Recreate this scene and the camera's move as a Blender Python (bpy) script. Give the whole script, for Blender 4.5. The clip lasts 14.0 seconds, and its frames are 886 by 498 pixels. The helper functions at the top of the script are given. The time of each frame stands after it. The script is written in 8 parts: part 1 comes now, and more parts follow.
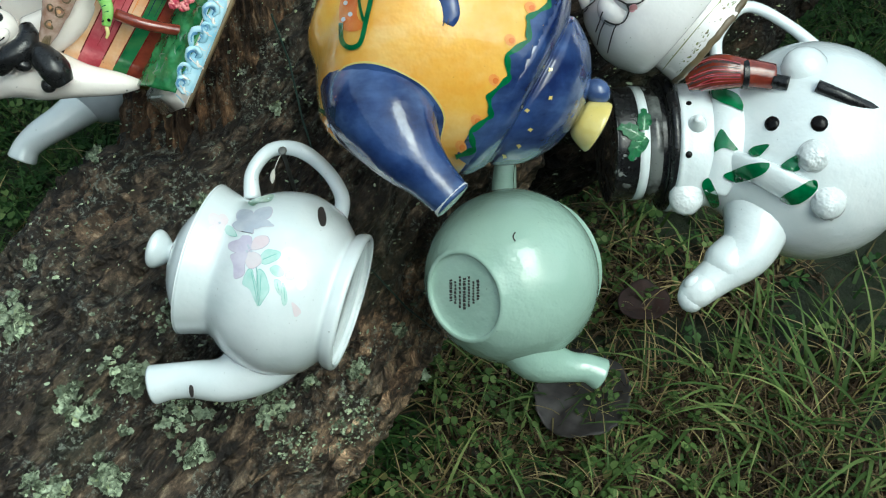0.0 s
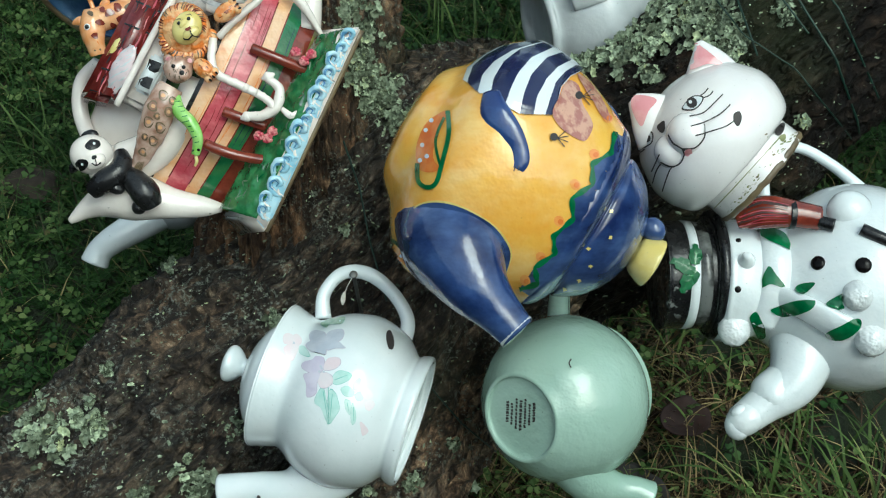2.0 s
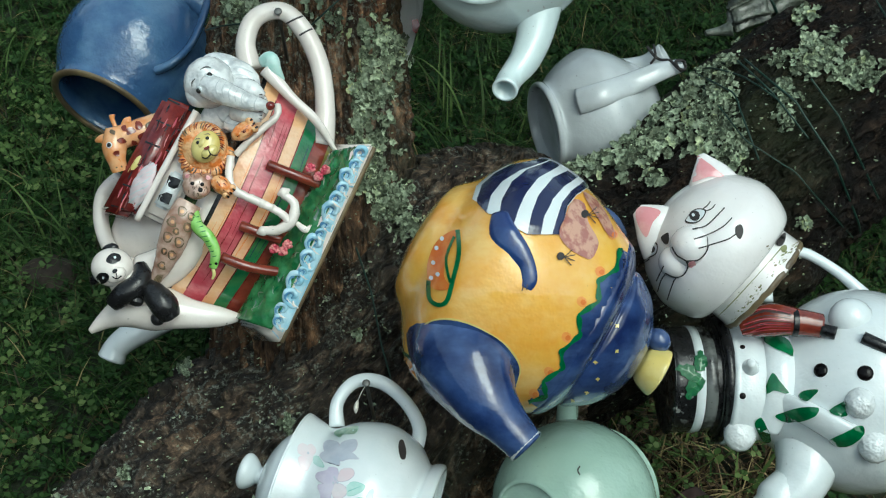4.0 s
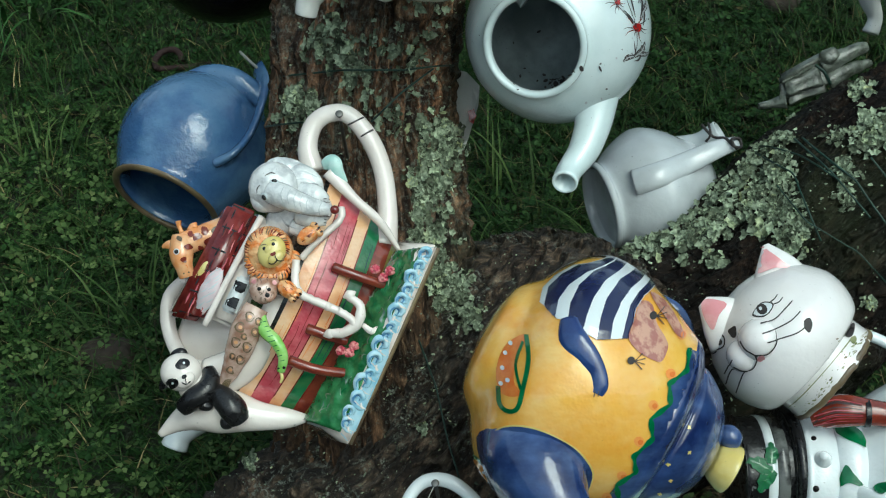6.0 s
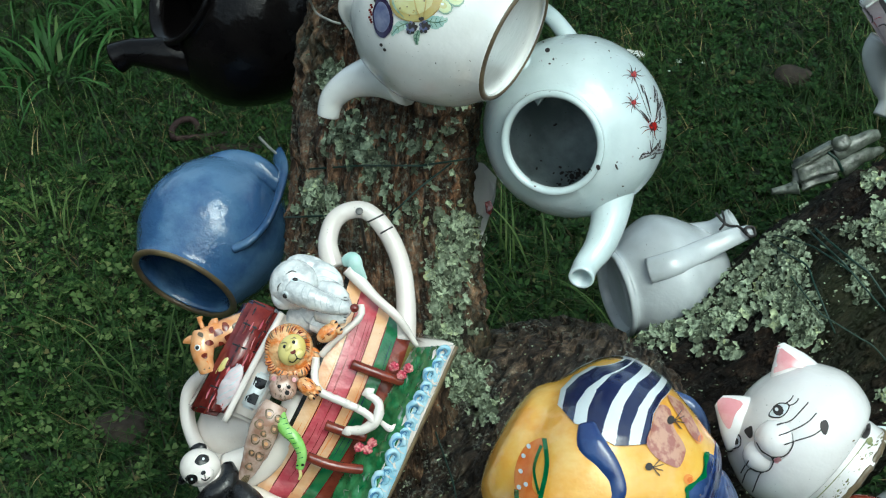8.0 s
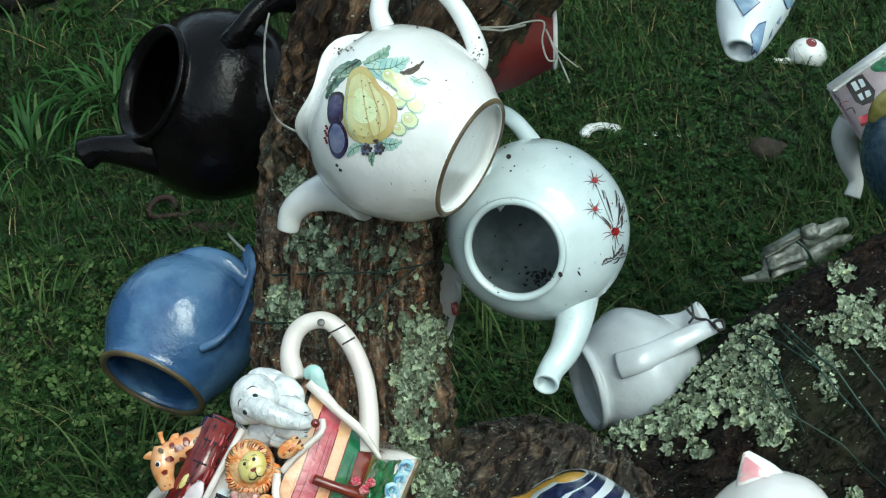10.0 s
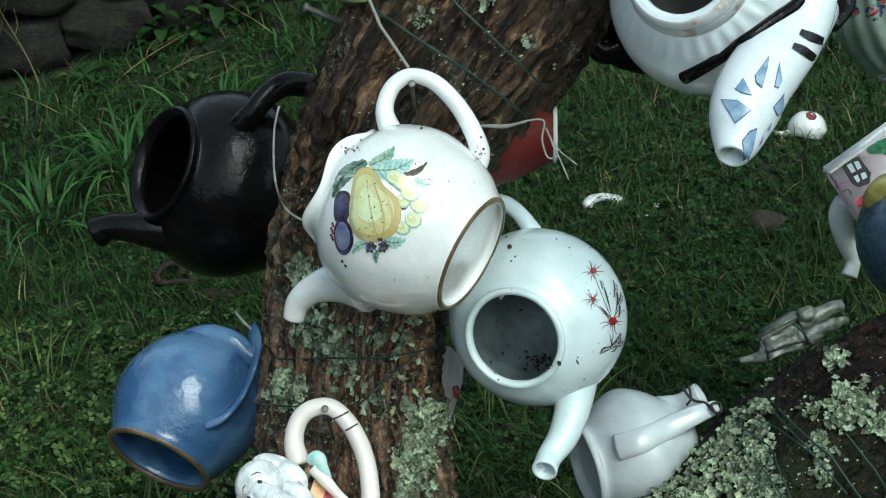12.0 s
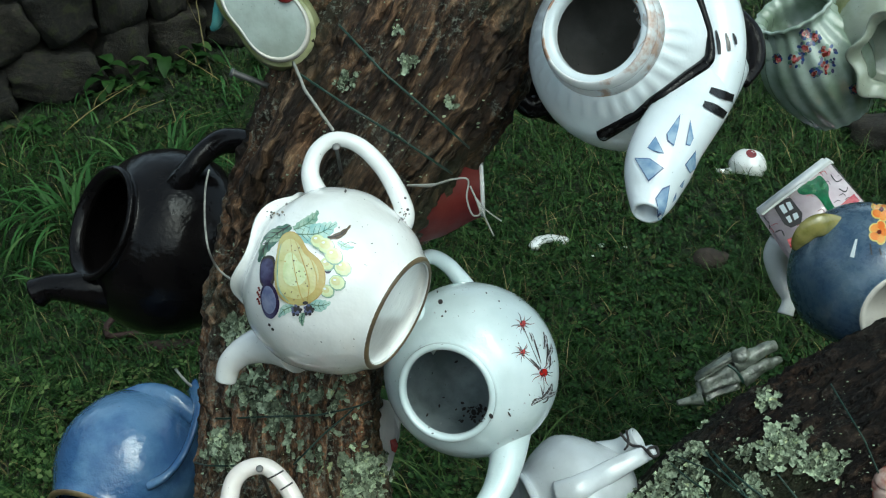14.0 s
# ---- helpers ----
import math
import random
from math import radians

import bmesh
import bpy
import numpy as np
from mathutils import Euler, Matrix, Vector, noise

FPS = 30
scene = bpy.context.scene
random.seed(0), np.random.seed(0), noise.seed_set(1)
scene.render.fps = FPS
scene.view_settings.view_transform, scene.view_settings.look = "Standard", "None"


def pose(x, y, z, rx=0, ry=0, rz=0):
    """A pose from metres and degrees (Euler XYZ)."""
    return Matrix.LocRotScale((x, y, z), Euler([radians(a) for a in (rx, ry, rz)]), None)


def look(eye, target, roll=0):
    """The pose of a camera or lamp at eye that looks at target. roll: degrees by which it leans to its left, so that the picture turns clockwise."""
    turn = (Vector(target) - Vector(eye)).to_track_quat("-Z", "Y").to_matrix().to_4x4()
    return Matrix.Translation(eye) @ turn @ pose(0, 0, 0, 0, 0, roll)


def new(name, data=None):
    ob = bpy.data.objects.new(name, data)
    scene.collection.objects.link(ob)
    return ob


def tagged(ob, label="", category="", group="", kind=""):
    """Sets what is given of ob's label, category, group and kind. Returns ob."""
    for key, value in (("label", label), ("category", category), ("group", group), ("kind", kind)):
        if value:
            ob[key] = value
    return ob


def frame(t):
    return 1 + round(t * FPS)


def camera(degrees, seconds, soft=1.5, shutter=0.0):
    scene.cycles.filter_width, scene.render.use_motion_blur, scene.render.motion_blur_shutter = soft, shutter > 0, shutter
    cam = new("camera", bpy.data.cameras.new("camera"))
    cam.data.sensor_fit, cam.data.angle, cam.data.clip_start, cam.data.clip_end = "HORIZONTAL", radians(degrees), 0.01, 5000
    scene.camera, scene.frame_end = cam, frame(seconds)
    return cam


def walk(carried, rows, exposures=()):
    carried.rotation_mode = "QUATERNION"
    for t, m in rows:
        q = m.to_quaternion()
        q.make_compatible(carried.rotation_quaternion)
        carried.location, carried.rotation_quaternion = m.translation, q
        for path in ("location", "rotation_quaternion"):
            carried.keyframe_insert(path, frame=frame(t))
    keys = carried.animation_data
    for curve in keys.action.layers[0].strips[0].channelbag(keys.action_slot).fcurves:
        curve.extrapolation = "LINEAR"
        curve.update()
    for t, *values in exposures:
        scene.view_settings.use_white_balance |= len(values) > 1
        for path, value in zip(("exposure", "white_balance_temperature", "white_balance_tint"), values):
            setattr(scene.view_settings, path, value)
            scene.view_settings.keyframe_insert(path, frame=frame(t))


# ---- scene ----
cam = camera(41.0, 14.0, 1.15)
ROWS = [
    (0.0, (0.0000, 0.0000, 1.4099), (0.0715, 0.6773, 0.6777), 2.50),
    (0.5, (-0.0100, -0.0044, 1.4328), (0.0528, 0.6875, 0.7135), 2.32),
    (1.0, (-0.0205, -0.0071, 1.4454), (0.0369, 0.6950, 0.7356), 2.38),
    (1.5, (-0.0313, -0.0127, 1.4634), (0.0201, 0.7038, 0.7677), 2.80),
    (2.0, (-0.0385, -0.0146, 1.4848), (0.0110, 0.7142, 0.8018), 2.80),
    (2.5, (-0.0408, -0.0087, 1.4987), (0.0049, 0.7306, 0.8269), 2.77),
    (3.0, (-0.0385, -0.0026, 1.5113), (0.0029, 0.7407, 0.8435), 2.53),
    (3.2, (-0.0396, -0.0040, 1.5173), (0.0010, 0.7433, 0.8541), 2.47),
    (5.3, (-0.0438, 0.0106, 1.5855), (-0.0091, 0.7864, 0.9555), 0.59),
    (5.5, (-0.0517, 0.0175, 1.5877), (-0.0265, 0.7949, 0.9592), -0.09),
    (6.0, (-0.0680, 0.0363, 1.5984), (-0.0590, 0.8195, 0.9768), -0.85),
    (6.5, (-0.0770, 0.0414, 1.6161), (-0.0710, 0.8307, 1.0021), -0.78),
    (7.0, (-0.0737, 0.0511, 1.6312), (-0.0737, 0.8469, 1.0256), -0.91),
    (7.5, (-0.0751, 0.0533, 1.6420), (-0.0750, 0.8562, 1.0459), -0.96),
    (8.0, (-0.0782, 0.0576, 1.6501), (-0.0753, 0.8655, 1.0607), -0.78),
    (8.2, (-0.0738, 0.0595, 1.6537), (-0.0682, 0.8687, 1.0662), -0.97),
    (10.3, (-0.0421, 0.1011, 1.7105), (-0.0313, 0.9364, 1.1607), -1.16),
    (10.5, (-0.0413, 0.1000, 1.7146), (-0.0329, 0.9381, 1.1691), -1.23),
    (11.0, (-0.0378, 0.0990, 1.7311), (-0.0327, 0.9431, 1.1950), -1.02),
    (11.5, (-0.0383, 0.0935, 1.7405), (-0.0329, 0.9427, 1.2124), -0.77),
    (12.0, (-0.0388, 0.0916, 1.7604), (-0.0319, 0.9459, 1.2407), -0.79),
    (12.5, (-0.0235, 0.0935, 1.7635), (0.0036, 0.9505, 1.2490), -0.99),
    (13.0, (-0.0082, 0.0955, 1.7694), (0.0317, 0.9519, 1.2547), -0.95),
    (13.5, (-0.0025, 0.0895, 1.7823), (0.0426, 0.9497, 1.2742), -0.99),
    (14.0, (0.0009, 0.0846, 1.7932), (0.0396, 0.9527, 1.2983), -1.19),
]
walk(cam, [(t, look(eye, aim, roll)) for t, eye, aim, roll in ROWS], [(0.0, 0.42, 6050, -10.0), (1.5, 0.30, 6050, -10.0), (3.2, 0.13, 6050, -10.0), (5.5, 0.05, 6000, -10.0), (7.5, 0.33, 5950, -10.0), (10.5, 0.38, 5960, -10.0), (14.0, 0.30, 5960, -10.0)])

# ---- light ----
world = bpy.data.worlds.new("sky")
scene.world = world
world.use_nodes = True
_n = world.node_tree.nodes
_sky = _n.new("ShaderNodeTexSky")
_sky.sky_type, _sky.sun_disc = "NISHITA", False
_sky.sun_elevation, _sky.sun_rotation = radians(52), radians(150)
_sky.air_density, _sky.dust_density = 1.0, 3.0
_cloud = _n.new("ShaderNodeHueSaturation")
_cloud.inputs["Saturation"].default_value = 0.5
world.node_tree.links.new(_sky.outputs[0], _cloud.inputs["Color"])
world.node_tree.links.new(_cloud.outputs[0], _n["Background"].inputs[0])
_n["Background"].inputs[1].default_value = 0.19
sun = new("sun", bpy.data.lights.new("sun", "SUN"))
sun.data.energy, sun.data.angle, sun.data.color = 0.95, radians(26), (1.0, 0.98, 0.95)
sun.matrix_world = look((1.3, -0.1, 4.8), (0.1, 1.1, 0.6))


# ---- materials ----
def mat_base(name):
    m = bpy.data.materials.new(name)
    m.use_nodes = True
    t = m.node_tree
    return m, t, t.nodes["Principled BSDF"]


def link(t, a, b):
    t.links.new(a, b)


def noise_node(t, scale, detail=4.0, rough=0.55, coord="Object", stretch=None):
    c = t.nodes.new("ShaderNodeTexCoord")
    out = c.outputs[coord]
    if stretch:
        mp = t.nodes.new("ShaderNodeMapping")
        mp.inputs["Scale"].default_value = stretch
        link(t, out, mp.inputs[0])
        out = mp.outputs[0]
    n = t.nodes.new("ShaderNodeTexNoise")
    n.inputs["Scale"].default_value, n.inputs["Detail"].default_value, n.inputs["Roughness"].default_value = scale, detail, rough
    link(t, out, n.inputs["Vector"])
    return n


def ramp(t, fac, stops):
    r = t.nodes.new("ShaderNodeValToRGB")
    e = r.color_ramp.elements
    while len(e) < len(stops):
        e.new(0.5)
    for k, (p, c) in zip(e, stops):
        k.position, k.color = p, (*c, 1)
    link(t, fac, r.inputs[0])
    return r.outputs[0]


def mix(t, fac, a, b, kind="MIX"):
    m = t.nodes.new("ShaderNodeMix")
    m.data_type, m.blend_type = "RGBA", kind
    for sock, v in ((m.inputs[0], fac), (m.inputs[6], a), (m.inputs[7], b)):
        if isinstance(v, (int, float)):
            sock.default_value = v
        elif isinstance(v, tuple):
            sock.default_value = (*v, 1)
        else:
            link(t, v, sock)
    return m.outputs[2]


def bump(t, b, height, strength, dist):
    n = t.nodes.new("ShaderNodeBump")
    n.inputs["Strength"].default_value, n.inputs["Distance"].default_value = strength, dist
    link(t, height, n.inputs["Height"])
    link(t, n.outputs[0], b.inputs["Normal"])


def glaze(name, col, col2=None, rough=0.10, patch=18.0, lo=0.38, hi=0.62, dirt=0.25, dirt_col=(0.12, 0.10, 0.06), wave=0.16, coat=0.6, detail=5, brush=None, brush_col=(1, 1, 1), spec=0.5):
    """Fired glaze: pooled colour at two scales, small specks of dirt, slightly uneven gloss."""
    m, t, b = mat_base(name)
    n1 = noise_node(t, patch, detail)
    c = ramp(t, n1.outputs[0], [(lo, col), (hi, col2 or tuple(x * 0.88 for x in col))])
    n2 = noise_node(t, 95, 5, 0.7)
    d = ramp(t, n2.outputs[0], [(0.66, (0, 0, 0)), (0.80, (dirt,) * 3)])
    c = mix(t, d, c, dirt_col)
    n3 = noise_node(t, 9, 3)
    g = ramp(t, n3.outputs[0], [(0.45, (0, 0, 0)), (0.75, (dirt * 0.5,) * 3)])
    c = mix(t, g, c, dirt_col)
    n5 = noise_node(t, 330, 2, 0.5)
    pin = ramp(t, n5.outputs[0], [(0.73, (0, 0, 0)), (0.77, (min(1.0, dirt * 3.2),) * 3)])
    c = mix(t, pin, c, tuple(x * 0.35 for x in dirt_col))
    if brush:
        nb = noise_node(t, 17, 4, 0.6, "Object", brush)
        sb = ramp(t, nb.outputs[0], [(0.42, (0, 0, 0)), (0.52, (0.15, 0.15, 0.15)), (0.68, (0.6, 0.6, 0.6))])
        c = mix(t, sb, c, brush_col)
    link(t, c, b.inputs["Base Color"])
    r = ramp(t, n2.outputs[0], [(0.3, (rough,) * 3), (0.75, (rough + 0.18,) * 3)])
    link(t, r, b.inputs["Roughness"])
    b.inputs["Coat Weight"].default_value = coat
    b.inputs["Specular IOR Level"].default_value = spec
    b.inputs["Coat Roughness"].default_value = 0.03
    n4 = noise_node(t, 48, 3, 0.6)
    bump(t, b, n4.outputs[0], wave * 1.35, 0.006)
    return m


def plain(name, col, rough=0.5, metal=0.0, var=0.25, scale=60.0):
    m, t, b = mat_base(name)
    n = noise_node(t, scale, 4)
    c = ramp(t, n.outputs[0], [(0.3, tuple(x * (1 - var) for x in col)), (0.7, tuple(min(1, x * (1 + var)) for x in col))])
    link(t, c, b.inputs["Base Color"])
    b.inputs["Roughness"].default_value, b.inputs["Metallic"].default_value = rough, metal
    bump(t, b, n.outputs[0], 0.15, 0.002)
    return m


WHITE = glaze("white_glaze", (0.78, 0.83, 0.85), (0.72, 0.79, 0.81), dirt=0.12, wave=0.10)
SNOWWHITE = glaze("snow_white_glaze", (0.80, 0.84, 0.85), (0.74, 0.80, 0.82), dirt=0.10, wave=0.22)
COOLWHITE = glaze("cool_white_glaze", (0.75, 0.86, 0.87), (0.68, 0.80, 0.81), dirt=0.2)
OLDWHITE = glaze("stained_white_glaze", (0.86, 0.87, 0.85), (0.80, 0.81, 0.78), dirt=0.24)
GREYWHITE = glaze("grey_white_glaze", (0.60, 0.64, 0.66), (0.52, 0.56, 0.58), dirt=0.2)
GREENWARE = glaze("pale_green_glaze", (0.37, 0.52, 0.44), (0.33, 0.48, 0.40), dirt=0.1, patch=8, wave=0.30)
YELLOW = glaze("yellow_glaze", (0.87, 0.53, 0.10), (0.80, 0.30, 0.018), patch=15, dirt=0.08, lo=0.30, hi=0.70, detail=8, brush=(0.8, 1.2, 1.0), brush_col=(0.92, 0.70, 0.28))
NAVY = glaze("navy_glaze", (0.018, 0.032, 0.13), (0.03, 0.07, 0.22), patch=26, dirt=0.03)
MIDBLUE = glaze("mottled_blue_glaze", (0.008, 0.019, 0.085), (0.038, 0.078, 0.225), patch=26, dirt=0.05, lo=0.40, hi=0.72, detail=8, brush=(0.65, 1.5, 1.1), brush_col=(0.10, 0.17, 0.36))
DARKSTRIPE = glaze("dark_navy_glaze", (0.012, 0.016, 0.06), (0.016, 0.026, 0.09), dirt=0.02)
STONEBLUE = glaze("stone_blue_glaze", (0.050, 0.118, 0.26), (0.115, 0.225, 0.39), patch=9, lo=0.46, hi=0.60, detail=8, dirt=0.15, rough=0.11, wave=0.42)
BLACKG = glaze("black_glaze", (0.004, 0.0035, 0.004), (0.007, 0.006, 0.006), rough=0.10, dirt=0.08, dirt_col=(0.03, 0.03, 0.03), coat=0.0, spec=0.16, wave=0.22)
BLACKPAINT = glaze("black_paint", (0.007, 0.007, 0.008), (0.012, 0.012, 0.013), rough=0.2, dirt=0.15, dirt_col=(0.10, 0.10, 0.10), coat=0.25, spec=0.35)
HATWORN = glaze("rubbed_hat_glaze", (0.16, 0.17, 0.165), (0.012, 0.012, 0.012), patch=22, lo=0.44, hi=0.56, dirt=0.2, coat=0.2)
LEAFGREEN = glaze("leaf_green_glaze", (0.006, 0.11, 0.035), (0.015, 0.17, 0.06), patch=60, dirt=0.05)
HOLLYGREEN = glaze("holly_green_glaze", (0.008, 0.10, 0.035), (0.02, 0.15, 0.055), patch=60, dirt=0.1, rough=0.4, coat=0.05, spec=0.25)
GRASSGREEN = glaze("moulded_green_glaze", (0.015, 0.13, 0.04), (0.05, 0.24, 0.08), patch=70, dirt=0.1, wave=0.5)
BRICKRED = glaze("brown_red_glaze", (0.14, 0.022, 0.015), (0.22, 0.04, 0.022), patch=70, dirt=0.1)
MAROON = glaze("maroon_glaze", (0.12, 0.009, 0.010), (0.22, 0.030, 0.026), patch=60, dirt=0.1)
ROSE = glaze("rose_glaze", (0.46, 0.055, 0.085), (0.66, 0.20, 0.20), patch=50, dirt=0.1)
PEACH = glaze("peach_glaze", (0.78, 0.42, 0.20), (0.84, 0.52, 0.30), patch=50, dirt=0.15)
PINK = glaze("pink_glaze", (0.72, 0.30, 0.33), (0.78, 0.48, 0.48), patch=30, dirt=0.05)
PALEYEL = glaze("pale_yellow_glaze", (0.76, 0.66, 0.26), (0.70, 0.56, 0.16), patch=40, dirt=0.15)
HULLROSE = glaze("brushed_rose_glaze", (0.50, 0.07, 0.10), (0.64, 0.17, 0.19), patch=40, lo=0.42, hi=0.60, detail=8, dirt=0.1, wave=0.35, brush=(0.5, 1.9, 1.4), brush_col=(0.30, 0.022, 0.045))
HULLPEACH = glaze("brushed_peach_glaze", (0.80, 0.47, 0.24), (0.84, 0.58, 0.37), patch=40, lo=0.42, hi=0.60, detail=8, dirt=0.15, wave=0.35, brush=(0.5, 1.9, 1.4), brush_col=(0.66, 0.24, 0.10))
HULLGREEN = glaze("brushed_green_glaze", (0.008, 0.11, 0.040), (0.02, 0.17, 0.065), patch=40, lo=0.42, hi=0.60, detail=8, dirt=0.05, wave=0.35, brush=(0.5, 1.9, 1.4), brush_col=(0.10, 0.22, 0.07))
ORANGE = glaze("orange_glaze", (0.72, 0.17, 0.03), (0.80, 0.28, 0.07), patch=50, dirt=0.1)
BROWNFUR = glaze("brown_fur_glaze", (0.36, 0.20, 0.14), (0.62, 0.45, 0.37), patch=60, lo=0.40, hi=0.60, dirt=0.15)
LILAC = glaze("washed_lilac_decal", (0.58, 0.53, 0.66), (0.65, 0.61, 0.71), patch=60, dirt=0.05)
GREYLILAC = glaze("washed_grey_lilac_decal", (0.47, 0.51, 0.60), (0.55, 0.59, 0.66), patch=60, dirt=0.05)
FADEDPINK = glaze("faded_pink_decal", (0.78, 0.66, 0.70), (0.76, 0.71, 0.74), patch=60, dirt=0.05)
BLUSH = glaze("washed_pink_decal", (0.74, 0.62, 0.66), (0.72, 0.67, 0.70), patch=60, dirt=0.05)
MINT = glaze("washed_mint_decal", (0.42, 0.68, 0.62), (0.56, 0.74, 0.70), patch=60, dirt=0.05)
SKYBLUE = glaze("sky_blue_glaze", (0.30, 0.58, 0.74), (0.48, 0.70, 0.80), patch=60, dirt=0.1)
WAVETEAL = glaze("dull_teal_glaze", (0.06, 0.24, 0.25), (0.12, 0.32, 0.30), patch=50, dirt=0.3)
WAVEBLUE = glaze("wave_blue_glaze", (0.09, 0.24, 0.46), (0.16, 0.36, 0.56), patch=50, dirt=0.1)
PEARGREEN = glaze("pear_green_decal", (0.50, 0.49, 0.21), (0.52, 0.40, 0.15), patch=34, dirt=0.1)
GRAPE = glaze("grape_green_decal", (0.58, 0.66, 0.34), (0.68, 0.74, 0.46), patch=60, dirt=0.05)
PLUM = glaze("plum_decal", (0.03, 0.02, 0.055), (0.09, 0.09, 0.17), patch=50, dirt=0.05)
REDG = glaze("red_glaze", (0.42, 0.018, 0.016), (0.50, 0.03, 0.025), dirt=0.15)
LIME = glaze("lime_glaze", (0.24, 0.56, 0.09), (0.38, 0.68, 0.20), patch=60, dirt=0.05, wave=0.4)
MOSSY = glaze("mossy_glaze", (0.17, 0.19, 0.055), (0.36, 0.37, 0.20), patch=30, dirt=0.5, rough=0.4)
STAINEDBASE = glaze("stained_pale_base", (0.34, 0.39, 0.36), (0.26, 0.31, 0.27), patch=30, dirt=0.7, rough=0.35)
BISQUE = glaze("unglazed_foot", (0.68, 0.66, 0.60), (0.60, 0.57, 0.50), rough=0.5, dirt=0.4)
RIMBROWN = glaze("brown_worn_rim", (0.09, 0.062, 0.035), (0.19, 0.14, 0.07), rough=0.4, dirt=0.4)
MAUVE = glaze("mauve_brown_glaze", (0.40, 0.16, 0.13), (0.60, 0.34, 0.24), patch=85, lo=0.44, hi=0.56, dirt=0.1)
ARKWHITE = glaze("warm_white_glaze", (0.86, 0.80, 0.75), (0.78, 0.71, 0.65), dirt=0.2)
CATWHITE = glaze("rosy_white_glaze", (0.88, 0.86, 0.85), (0.84, 0.81, 0.80), dirt=0.14)
GIRAFFE = glaze("giraffe_glaze", (0.74, 0.30, 0.10), (0.80, 0.46, 0.24), patch=60, dirt=0.12)
SPOTORANGE = glaze("faded_orange_spot", (0.82, 0.30, 0.07), (0.84, 0.42, 0.12), patch=50, dirt=0.05)
PINKWHITE = glaze("pinkish_white_glaze", (0.72, 0.62, 0.64), (0.62, 0.50, 0.53), patch=40, dirt=0.2)
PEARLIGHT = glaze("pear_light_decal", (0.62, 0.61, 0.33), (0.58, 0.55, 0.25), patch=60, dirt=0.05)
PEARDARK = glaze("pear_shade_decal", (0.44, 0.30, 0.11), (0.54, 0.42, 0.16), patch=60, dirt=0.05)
TEALPRINT = glaze("teal_leaf_decal", (0.30, 0.52, 0.50), (0.50, 0.66, 0.58), patch=80, dirt=0.05)
DEEPPRINT = glaze("deep_leaf_decal", (0.07, 0.15, 0.12), (0.20, 0.30, 0.20), patch=80, dirt=0.05)
PLUMBLUE = glaze("plum_bloom_decal", (0.12, 0.14, 0.26), (0.24, 0.26, 0.38), patch=70, dirt=0.05)
ROSERED = glaze("rose_relief_glaze", (0.50, 0.05, 0.09), (0.70, 0.25, 0.25), patch=120, lo=0.45, hi=0.55, dirt=0.1)
GREYWASH = glaze("grey_washed_glaze", (0.80, 0.82, 0.82), (0.44, 0.47, 0.50), patch=70, lo=0.45, hi=0.72, dirt=0.1, wave=0.6)
FURGLAZE = glaze("brushed_orange_glaze", (0.78, 0.24, 0.05), (0.84, 0.50, 0.24), patch=110, lo=0.42, hi=0.58, dirt=0.1, wave=1.0)
WEATHERED = glaze("weathered_grey_glaze", (0.165, 0.185, 0.155), (0.075, 0.085, 0.066), patch=60, lo=0.42, hi=0.6, dirt=0.6, rough=0.4, wave=0.7)
# Dark novelty-pot inside: shade of the hollow put into colour, plus grime.
DARKINSIDE = glaze("dark_shaded_inside", (0.24, 0.23, 0.21), (0.15, 0.145, 0.13), patch=24, dirt=0.6, rough=0.3)
DARKRED = glaze("dark_red_glaze", (0.085, 0.006, 0.008), (0.12, 0.010, 0.010), dirt=0.3, rough=0.45, coat=0.0, spec=0.25)
# White inside greyed for the shade in the mouth, plus dirt specks.
SHADEDINSIDE = glaze("shaded_inside", (0.37, 0.43, 0.45), (0.20, 0.25, 0.26), patch=20, dirt=0.5, rough=0.42, coat=0.1)
OLIVE = glaze("olive_yellow_glaze", (0.17, 0.16, 0.04), (0.28, 0.25, 0.08), patch=50, dirt=0.3)
# Pale celadon with the shade round the fluted teapot mixed into its colour.
SHADEGREEN = glaze("shaded_celadon_glaze", (0.35, 0.42, 0.365), (0.20, 0.27, 0.19), patch=14, dirt=0.3)
COPPERWASH = glaze("copper_washed_glaze", (0.76, 0.77, 0.76), (0.46, 0.28, 0.19), patch=30, lo=0.50, hi=0.60, dirt=0.25, detail=7)
SLATE = glaze("slate_blue_glaze", (0.045, 0.085, 0.15), (0.09, 0.14, 0.20), patch=24, dirt=0.3, rough=0.2)
PETALEDGE = glaze("petal_edge_decal", (0.50, 0.46, 0.56), (0.58, 0.52, 0.60), dirt=0.05)
MINTEDGE = glaze("leaf_edge_decal", (0.22, 0.52, 0.46), (0.34, 0.60, 0.55), dirt=0.05)
DULLGREEN = glaze("printed_leaf_decal", (0.20, 0.36, 0.26), (0.42, 0.54, 0.42), patch=90, dirt=0.05)
# Moss tint, darkened further for the shade the ruffled teapot hangs in.
SHADEWHITE = glaze("mossy_shaded_white_glaze", (0.40, 0.44, 0.36), (0.30, 0.34, 0.26), dirt=0.4)
FLUFF = glaze("rough_white_glaze", (0.78, 0.81, 0.81), (0.70, 0.74, 0.75), dirt=0.1, wave=1.0)
FACETBLUE = glaze("washed_blue_facet", (0.15, 0.26, 0.42), (0.32, 0.44, 0.56), patch=70, dirt=0.1)
